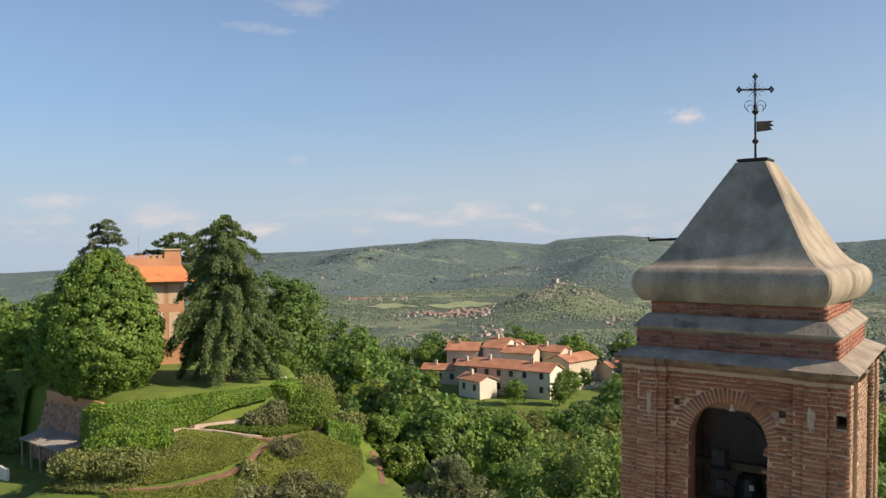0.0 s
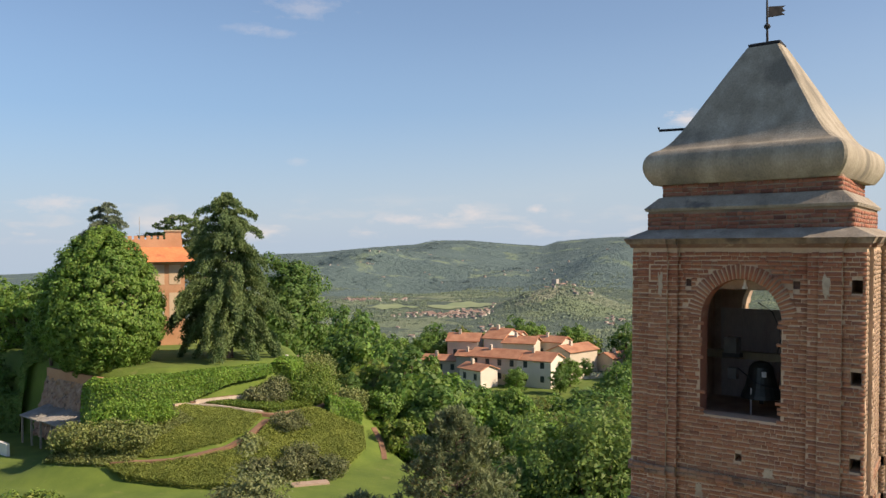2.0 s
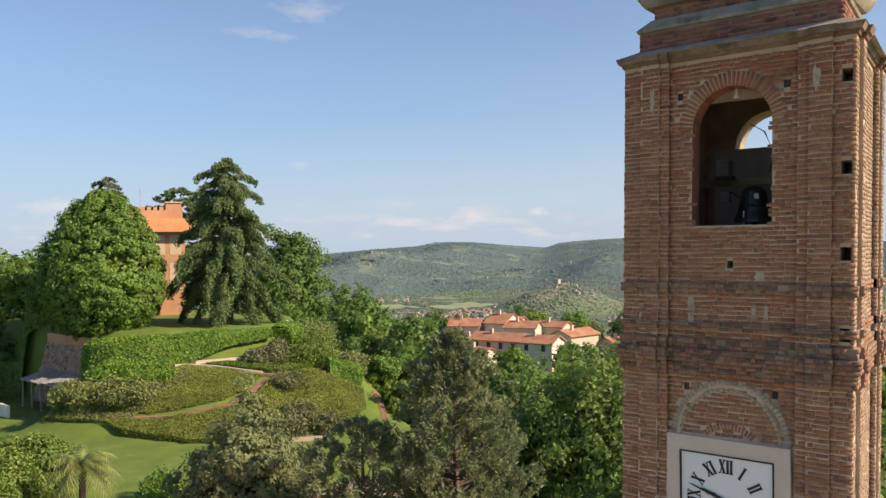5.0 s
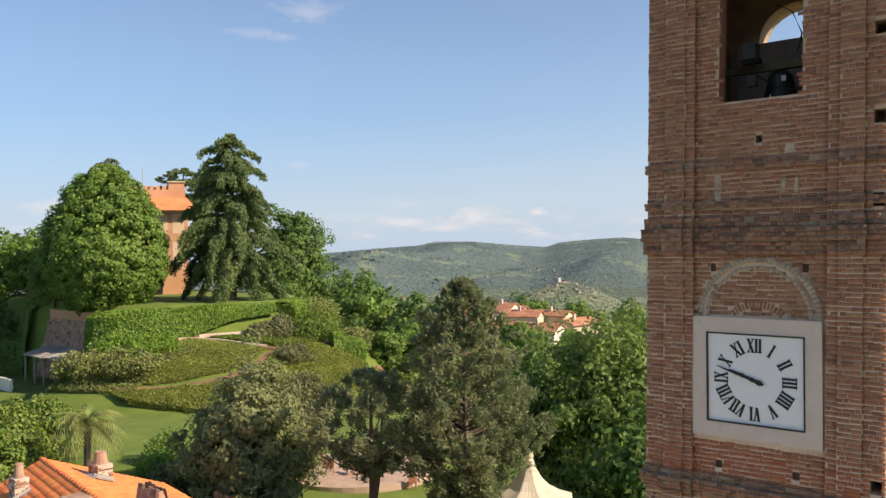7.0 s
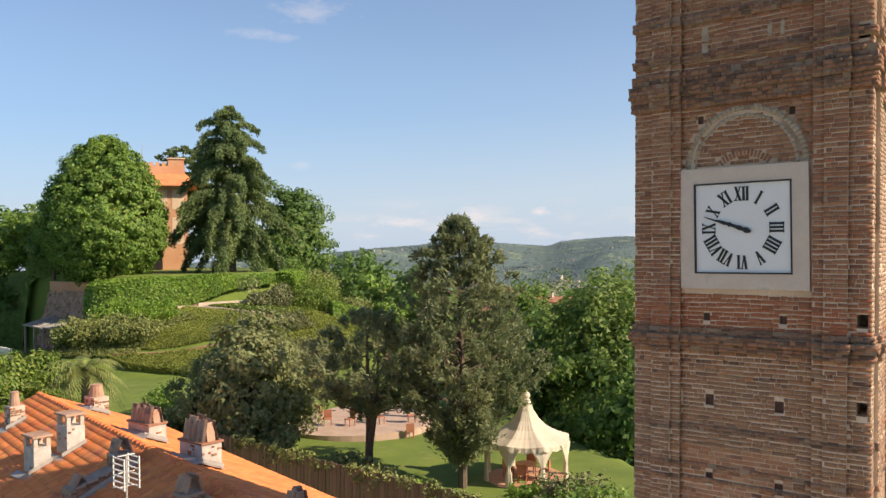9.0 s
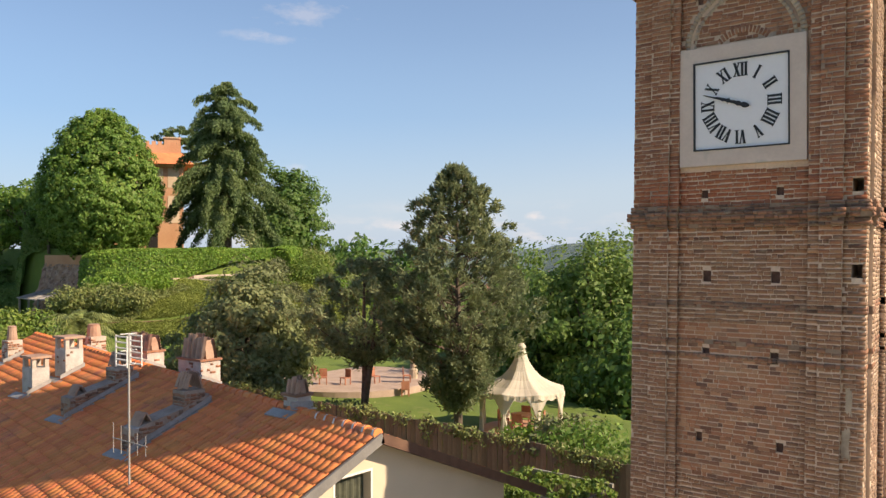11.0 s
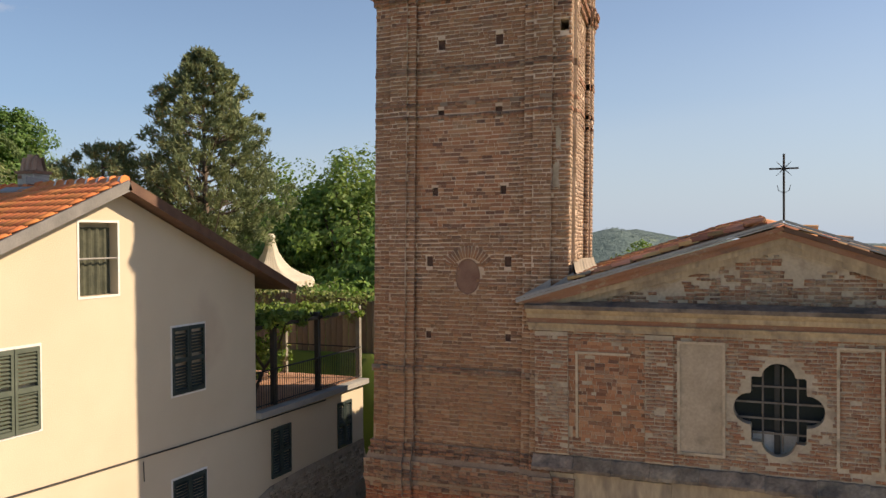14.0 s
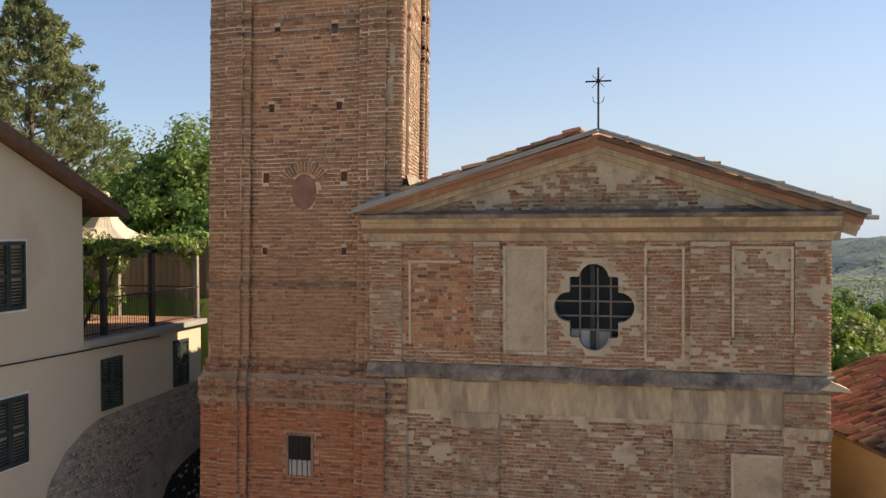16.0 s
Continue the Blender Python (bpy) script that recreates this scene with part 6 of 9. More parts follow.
for x_end, z_end in ((-5.5, 11.08), (5.3, 10.95)):
    for k in range(17):
        if rgv.random() < 0.35 or k == 0 or (x_end < 0 and k > 11):
            continue
        s0, s1 = (k + 0.1) / 17, (k + 1.0) / 17
        y = rgv.uniform(-0.1, 0.25)
        p, q = [(x_end * f, y, 12.74 + (z_end - 12.72) * f + lift) for f, lift in ((s0, 0.05), (s1, 0.06 + 0.05 * rgv.uniform(0.5, 1.4)))]
        part("verge_tile", one(tube, [p, q], [0.05, 0.065], 8), M_TILE_OLD, church, "weathered half-round verge tile")
rid = bmesh.new()
for k in range(2, 35):
    p, q = NR0 + NU * (0.41 * k), NR0 + NU * (0.41 * k + 0.45)
    w = rgv.uniform(-0.015, 0.015)
    tube(rid, [(p.x + w, p.y, p.z + 0.05), (q.x + w, q.y, q.z + 0.035)], [0.14, 0.12], 8)
part("ridge_tiles", rid, M_TILE_OLD, church)["kind"] = "stuff"
part("verge_flashing", one(prism, [(-5.5, 11.06), (-5.5, 11.12), (0.0, 12.76), (5.3, 11.0), (5.3, 10.94), (0, 12.73)], "y", -0.4, -0.3), M_ZINC, church, "grey metal verge strip")
for pts in ([(0.02, 12.765), (5.3, 11.004), (5.3, 11.06), (0.02, 12.82)], [(-0.02, 12.765), (-5.5, 11.124), (-5.5, 11.18), (-0.02, 12.82)]):
    part("verge_strip", one(prism, pts, "y", -0.38, -0.22), M_ZINC, church, "grey metal verge strip over the tiles")
part("gutter_end", one(tube, [(5.2, -0.42, 10.9), (5.42, -0.38, 10.9)], 0.05, 8), M_ZINC, church)
# flashing where the roof meets the tower: dark metal on the front, a pale fillet along the side
fl = bmesh.new()
xs = tower_x(11.6) + TW + 0.035
for p, q in (((xs - 1.15, -0.05), (xs - 0.5, -0.05)), ((xs - 0.5, -0.05), (xs, 0.03))):
    za, zb = (11.0 + 0.31 * (x + 5.5) for x in (p[0], q[0]))
    fl.faces.new([fl.verts.new(v) for v in ((p[0], p[1], za), (q[0], q[1], zb), (q[0], q[1], zb + 0.36), (p[0], p[1], za + 0.2))])
part("flashing", fl, M_ZINC, church, "grey metal flashing against the tower")
fl = bmesh.new()
rows = []
for y in (0.03, 0.8, 1.6, 2.6, 3.6, 4.75):
    x = xs - SLANT * y
    z = nave_z(x, y, -1)
    rows.append([fl.verts.new(v) for v in ((x + 0.17, y, z + 0.09), (x + 0.05, y, z + 0.2), (x, y, z + 0.42 + 0.03 * math.sin(5 * y)), (x - 0.05, y, z - 0.1))])
for a, b in zip(rows, rows[1:]):
    for q in range(3):
        fl.faces.new((a[q], b[q], b[q + 1], a[q + 1]))
part("fillet", fl, M_OLDSTONE, church, "pale cement fillet along the tower")
bm = bmesh.new()
obox(bm, (xs + 0.16, 0.75, nave_z(xs + 0.16, 0.75, -1) + 0.1), (0.2, 0.0, 0.062), (-0.06, 0.9, 0.026), (0, 0, 0.03))
part("valley_slab", bm, M_OLDSTONE, church, "pale stone slab in the valley by the tower")
# cross on the gable
cross = thing("gable_cross", (0, -0.2, 12.85), "thin iron cross with rays on the gable", "cross")
part("rod", one(tube, [(0, -0.2, 12.8), (0, -0.2, 14.12)], 0.022, 6), M_IRON, cross)
part("cross_arm", one(tube, [(-0.27, -0.2, 13.83), (0.27, -0.2, 13.83)], 0.018, 6), M_IRON, cross)
bm = bmesh.new()
for k in range(4):
    t = math.pi / 4 + math.pi / 2 * k
    tube(bm, [(0, -0.2, 13.83), (0.2 * math.cos(t), -0.2, 13.83 + 0.2 * math.sin(t))], [0.012, 0.004], 5)
part("rays", bm, M_IRON, cross)
for s in (-1, 1):
    part("scroll", one(tube, [(0, -0.2, 13.35), (s * 0.1, -0.2, 13.4), (s * 0.12, -0.2, 13.5)], 0.008, 5), M_IRON, cross)

# ---- the cream gabled house beside the tower ----
HX = -13.1
house = thing("gable_house", (HX, -4, 1.0), "cream rendered house with an orange tiled gable roof", "house")
RY, RZ, PITCH = -4.45, 13.72, 0.405
SKEW = -0.185  # the ridge runs back at a slant
HL = 27.0


def hy(x, y):
    """Carries a y at the gable back along the slanting house."""
    return y + SKEW * (x - HX)


def house_gable():
    bm = bmesh.new()
    holes = [(-5.40, -4.36, 11.36, 12.88, 0.28), (-2.72, -1.59, 8.88, 10.46, 0.12), (-7.57, -6.4, 8.9, 10.5, 0.12), (-2.74, -1.57, 5.3, 6.9, 0.12), (-7.6, -6.4, 5.3, 6.9, 0.12)]
    panel(bm, lambda a, b, d: (HX - d, a, b), -10.0, 0.5, 0.6, 13.7, holes, True)
    for s in (-1, 1):
        n = Vector((0, s * PITCH, 1))
        bmesh.ops.bisect_plane(bm, geom=bm.verts[:] + bm.edges[:] + bm.faces[:], plane_co=(0, RY, RZ - 0.16), plane_no=n, clear_outer=True)
    bmesh.ops.remove_doubles(bm, verts=bm.verts, dist=1e-4)
    return bm


part("wall", house_gable(), M_HOUSE, house, "smooth cream rendered wall")
for y in (-10.0, 0.5):
    bm, z, s = bmesh.new(), RZ - 0.16 - PITCH * abs(y - RY), 0.3 if y < 0 else -0.3
    prism(bm, [(HX - 0.01, y), (HX - HL, hy(HX - HL, y)), (HX - HL, hy(HX - HL, y) + s), (HX - 0.01, y + s)], "z", 0.6, z)
    part("side_wall", bm, M_HOUSE, house)
# roof: deck, tiles, verge boards
for s in (-1, 1):
    ye = RY + s * 6.25
    ze = RZ - PITCH * 6.25
    x0, x1 = HX + 0.42, HX - HL
    part("roof_deck", slope_sheet([(x0, hy(x0, RY), RZ), (x0, hy(x0, ye), ze), (x1, hy(x1, ye), ze), (x1, hy(x1, RY), RZ)], 0.12), M_EAVE, house, "brown boarded eaves")
    dn = Vector((0, s, -PITCH)).normalized()
    uu = Vector((-1, -SKEW, 0)).normalized()
    nn = dn.cross(uu) if s < 0 else uu.cross(dn)
    if nn.z < 0:
        nn = -nn
    V, F = tile_field((x0 - 0.05, hy(x0, RY), RZ + 0.015), uu, dn, nn, HL * 1.03, math.hypot(6.25, 6.25 * PITCH), 0.235, 0.37, 0.055, 0.006, 11 + s)
    part("roof_tiles", np_mesh("roof_tiles", V, F), M_TILE, house, "bright orange interlocking roof tiles")["kind"] = "stuff"
    a, b = Vector((x0 + 0.02, RY, RZ - 0.02)), Vector((x0 + 0.02, ye, ze - 0.02))
    bm = bmesh.new()
    d = b - a
    up = Vector((0, -d.z, d.y)).normalized()
    if up.z < 0:
        up = -up
    obox(bm, (a + b) / 2 - up * 0.04, d / 2, up * 0.11, Vector((0.03, 0, 0)))
    part("verge_board", bm, M_FASCIA if s < 0 else M_EAVE, house, "grey verge board" if s < 0 else "dark brown verge board")
rid = bmesh.new()
k = 0
while k * 0.38 < HL:
    x = HX + 0.4 - 0.38 * k
    y = hy(x, RY)
    tube(rid, [(x, y, RZ + 0.03), (x - 0.42, y + 0.42 * -SKEW, RZ + 0.01)], [0.13, 0.105], 8)
    k += 1
part("ridge_tiles", rid, M_TILE, house)["kind"] = "stuff"
mor = bmesh.new()
for k in range(7):
    x = HX + 0.38 - 0.38 * k
    tube(mor, [(x, hy(x, RY), RZ + 0.02), (x - 0.07, hy(x - 0.07, RY), RZ + 0.02)], [0.136, 0.132], 8)
part("ridge_mortar", mor, M_TRIMWHITE, house, "whitish mortar at the ridge tile joints")["kind"] = "stuff"


def shutters(y0, y1, z0, z1, m, parent):
    """A closed pair of louvred shutters in a plane of constant x."""
    w = (y1 - y0) / 2
    for i in range(2):
        a, b = y0 + w * i + 0.01, y0 + w * (i + 1) - 0.01
        bm = bmesh.new()
        for r in ((a, a + 0.06, z0, z1), (b - 0.06, b, z0, z1), (a + 0.06, b - 0.06, z0, z0 + 0.09), (a + 0.06, b - 0.06, z1 - 0.09, z1), (a + 0.06, b - 0.06, (z0 + z1) / 2 - 0.05, (z0 + z1) / 2 + 0.05)):
            box(bm, HX - 0.02, HX + 0.045, r[0], r[1], r[2], r[3])
        leaf = part("shutter", bm, m, parent)
        z = z0 + 0.12
        while z < z1 - 0.12:
            if abs(z - (z0 + z1) / 2) > 0.08:
                sl = bmesh.new()
                obox(sl, (HX + 0.012, (a + b) / 2, z), (0.024, 0, -0.016), (0, (b - a) / 2 - 0.06, 0), (0.004, 0, 0.006))
                part("slat", sl, m, leaf)
            z += 0.075


def window_trim(y0, y1, z0, z1, name="window", w=0.05):
    bm = bmesh.new()
    for r in ((y0 - w, y0, z0 - w, z1 + w), (y1, y1 + w, z0 - w, z1 + w), (y0, y1, z1, z1 + w), (y0, y1, z0 - w, z0)):
        box(bm, HX + 0.001, HX + 0.012, *r)
    return part(name, bm, M_TRIMWHITE, house, "white painted window surround")


for y0, y1, z0, z1, m in ((-2.72, -1.59, 8.88, 10.46, M_SHUTTER), (-7.57, -6.4, 8.9, 10.5, M_SHUTTER_L), (-2.74, -1.57, 5.3, 6.9, M_SHUTTER), (-7.6, -6.4, 5.3, 6.9, M_SHUTTER_L)):
    shutters(y0, y1, z0, z1, m, window_trim(y0, y1, z0, z1))
wa = window_trim(-5.40, -4.36, 11.36, 12.88)
cu = bmesh.new()
for k in range(24):
    y0, y1 = -5.38 + k * 0.0415, -5.38 + (k + 1) * 0.0415
    d0, d1 = 0.03 * math.sin(k * 1.3), 0.03 * math.sin((k + 1) * 1.3)
    cu.faces.new([cu.verts.new(p) for p in ((HX - 0.2 + d0, y0, 11.37), (HX - 0.2 + d1, y1, 11.37), (HX - 0.2 + d1, y1, 12.78), (HX - 0.2 + d0, y0, 12.78))])
part("curtain", cu, M_CURTAIN, wa, "drawn olive green curtain")
part("rail", one(tube, [(HX - 0.03, -5.40, 12.13), (HX - 0.03, -4.36, 12.13)], 0.02, 6), M_GREY, wa)
# a cable along the wall
part("cable", one(tube, [(HX + 0.03, -9.9, 7.88), (HX + 0.03, -5.95, 7.75), (HX + 0.03, -2, 7.66), (HX + 0.03, 0.1, 7.62), (HX + 0.03, 4, 7.58)], 0.018, 6), M_BLACK, house, "black cable along the wall")
part("cable_drop", one(tube, [(HX + 0.03, -3.7, 7.6), (HX + 0.03, -3.68, 7.15)], 0.012, 5), M_BLACK, house)

# ---- the lower wing with the terrace ----
wing = thing("terrace_wing", (HX, 3.4, 1.0), "low cream house wing carrying a roof terrace", "house")
bm = bmesh.new()
panel(bm, lambda a, b, d: (HX - d, a, b), 0.5, 6.4, 0.6, 7.7, [(1.17, 2.12, 5.9, 7.28, 0.1), (4.73, 5.6, 5.9, 7.33, 0.1)], True)
for p in (((HX, 6.4, 0.6), (HX - 6, 6.4, 0.6), (HX - 6, 6.4, 7.7), (HX, 6.4, 7.7)), ((HX, 0.5, 7.7), (HX, 6.4, 7.7), (HX - 6, 6.4, 7.7), (HX - 6, 0.5, 7.7))):
    bm.faces.new([bm.verts.new(q) for q in p])
part("wall", bm, M_HOUSE, wing)
for y0, y1, z0, z1 in ((1.17, 2.12, 5.9, 7.28), (4.73, 5.6, 5.9, 7.33)):
    shutters(y0, y1, z0, z1, M_SHUTTER, wing)
part("slab", one(box, HX - 6, HX + 0.18, 0.5, 6.5, 7.7, 7.86), M_GREY, wing, "grey terrace slab edge")
part("floor", one(box, HX - 6, HX - 0.15, 0.52, 6.4, 7.864, 7.9), M_PAVE, wing, "terracotta tiled terrace floor")
# rough stone patch with an arched edge at the foot
pts = [(-1.25, 0.7), (-1.2, 3.4), (-0.9, 4.5), (-0.3, 5.15), (0.5, 5.55), (1.1, 5.72), (2.6, 5.8), (4.2, 5.84), (6.4, 5.88), (6.4, 0.7)]
bm = bmesh.new()
prism(bm, [(p, q) for p, q in pts], "x", HX + 0.002, HX + 0.03)
part("stone_patch", bm, M_STUCCO_BROWN, wing, "bare rough stone where the render has gone")
V, F, _ = brick_boxes((HX + 0.03, -1.2, 0.8), (0, 1, 0), (0, 0, 1), (1, 0, 0), 7.5, 5.1, lambda a, b: b + 0.95 > np.interp(a - 1.2, [p for p, q in pts[1:9]], [q for p, q in pts[1:9]]), gone=0.22, proud=0.02, length=0.2)
part("stonework", np_mesh("stonework", V, F), M_RUBBLE, wing, "rows of old brick and stone")["kind"] = "stuff"
arch_out = [(2.42, 0.7), (2.48, 3.2), (2.71, 3.7), (3.28, 4.2), (4.18, 4.42), (5.2, 4.52), (6.4, 4.62)]
arch_in = [(3.9, 0.7), (3.98, 2.75), (4.2, 3.05), (4.47, 3.28), (5.1, 3.5), (5.8, 3.65), (6.4, 3.75)]
bm = bmesh.new()
prism(bm, arch_out + arch_in[::-1], "x", HX + 0.032, HX + 0.075)
part("arch_reveal", bm, M_STUCCO_BROWN, wing, "plastered curve round the passage arch")
# flat near-black sheet that paints the deep shade of the passage
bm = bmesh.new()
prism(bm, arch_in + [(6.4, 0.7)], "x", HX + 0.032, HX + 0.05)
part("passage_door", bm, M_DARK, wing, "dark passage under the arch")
rail = thing("terrace_railing", (HX, 3.4, 7.9), "thin dark iron railing round the terrace", "railing")
part("top_rail", one(tube, [(HX - 0.05, 0.55, 8.9), (HX - 0.05, 6.35, 8.9)], 0.022, 6), M_IRON, rail)
part("bottom_rail", one(tube, [(HX - 0.05, 0.55, 7.98), (HX - 0.05, 6.35, 7.98)], 0.016, 6), M_IRON, rail)
part("end_rail", one(tube, [(HX - 0.05, 6.35, 8.9), (HX - 6, 6.35, 8.9)], 0.022, 6), M_IRON, rail)
k = 0
while 0.6 + 0.11 * k < 6.35:
    part("baluster", one(tube, [(HX - 0.05, 0.6 + 0.11 * k, 7.9), (HX - 0.05, 0.6 + 0.11 * k, 8.9)], 0.009, 5), M_IRON, rail)
    k += 1
pergola = thing("pergola", (HX - 1, 4, 7.9), "dark iron pergola overgrown with a leafy vine", "pergola")
for x, y in ((HX - 0.12, 1.5), (HX - 0.12, 3.8), (HX - 3, 3.8), (HX - 0.12, 6.35), (HX - 3, 6.35), (HX - 3, 1.5)):
    part("post", one(box, x - 0.07, x + 0.07, y - 0.07, y + 0.07, 7.9, 10.15), M_GREYP if y > 6 else M_BROWNP, pergola)
for y in (1.5, 3.8, 6.35):
    part("beam", one(box, HX - 3.1, HX - 0.05, y - 0.05, y + 0.05, 10.15, 10.27), M_GREYP if y > 6 else M_BROWNP, pergola)
part("beam", one(box, HX - 0.17, HX - 0.05, 0.55, 6.45, 10.06, 10.15), M_BROWNP, pergola)
rng = np.random.default_rng(5)
c = np.stack([rng.uniform(HX - 3.4, HX + 0.1, 150), rng.uniform(0.7, 6.4, 150), rng.normal(10.2, 0.06, 150)], 1)
V, F = clump_leaves(c, rng.uniform(0.15, 0.28, 150), 46, 0.09, rng, 0.7)
c2 = np.stack([rng.uniform(HX - 3.6, HX - 2.6, 60), rng.uniform(0.6, 6.4, 60), rng.uniform(8.0, 10.1, 60)], 1)
V2, F2 = clump_leaves(c2, rng.uniform(0.2, 0.4, 60), 40, 0.10, rng, 0.9)
part("vine", np_mesh("vine", *stack([(V, F), (V2, F2)])), M_LEAF_L, pergola, "bright green vine leaves")
vb = bmesh.new()
tube(vb, [(HX - 1.6, 2.6, 7.9), (HX - 1.5, 3.0, 8.6), (HX - 1.2, 3.3, 9.2), (HX - 1.0, 3.6, 10.2)], [0.06, 0.05, 0.04, 0.02], 6)
tube(vb, [(HX - 1.5, 3.0, 8.6), (HX - 1.6, 2.4, 9.4), (HX - 1.7, 2.0, 10.2)], [0.045, 0.03, 0.02], 6)
part("vine_stem", vb, M_BARK, pergola)


# ---- chimneys and aerials on the long roof ----
def roof_z(x, y):
    return RZ - PITCH * abs(y - hy(x, RY))


def hood(ch, x, y, z, along, size=0.34):
    """Two old tiles leaning together over a flue; along: the axis that the opening faces."""
    for s in (-1, 1):
        bm = bmesh.new()
        lean, wide = Vector((0, -s * size * 0.30, size * 0.5)), Vector((size * 0.55, 0, 0))
        off = Vector((0, s * size * 0.34, size * 0.45))
        if along == "y":
            lean, wide, off = (Vector((v.y, v.x, v.z)) for v in (lean, wide, off))
        nrm = lean.cross(wide).normalized() * 0.022
        obox(bm, Vector((x, y, z)) + off, lean, wide, nrm)
        part("tile_hood", bm, M_HOOD, ch)


def brick_stack(ch, x, y, w, d, z0, z1, gone=0.5, material=None):
    """A rough stack: rendered core with courses of brick showing."""
    body = part("body", one(box, x - w / 2, x + w / 2, y - d / 2, y + d / 2, z0, z1), material or M_CHIM, ch)
    groups = []
    for o, u, n, L in (((x - w / 2, y - d / 2), (1, 0, 0), (0, -1, 0), w), ((x + w / 2, y - d / 2), (0, 1, 0), (1, 0, 0), d)):
        V, F, _ = brick_boxes((o[0], o[1], z0 + 0.2), u, (0, 0, 1), n, L, z1 - z0 - 0.2, None, gone=gone, length=0.24)
        groups.append((V, F))
    part("bricks", np_mesh("bricks", *join_boxes(groups)), M_OLDBRICK, body)["kind"] = "stuff"


def flash(ch, x, y, w, d):
    bm = bmesh.new()
    y0, y1 = y - d / 2 - 0.2, y + d / 2 + 0.05
    ym = (y0 + y1) / 2
    obox(bm, (x + w / 2 + 0.08, ym, roof_z(x, ym) + 0.1), (0.08, 0, 0), (0, (y1 - y0) / 2, (roof_z(x, y1) - roof_z(x, y0)) / 2), (0, 0, 0.015))
    obox(bm, (x + w / 2 + 0.012, ym, roof_z(x, ym) + 0.2), (0.012, 0, 0), (0, (y1 - y0) / 2, (roof_z(x, y1) - roof_z(x, y0)) / 2), (0, 0, 0.07))
    obox(bm, (x, y0 - 0.06, roof_z(x, y0 - 0.06) + 0.1), (w / 2 + 0.25, 0, 0), (0, 0.14, 0.14 * PITCH), (0, 0, 0.015))
    part("flashing", bm, M_ZINC, ch, "grey zinc flashing")


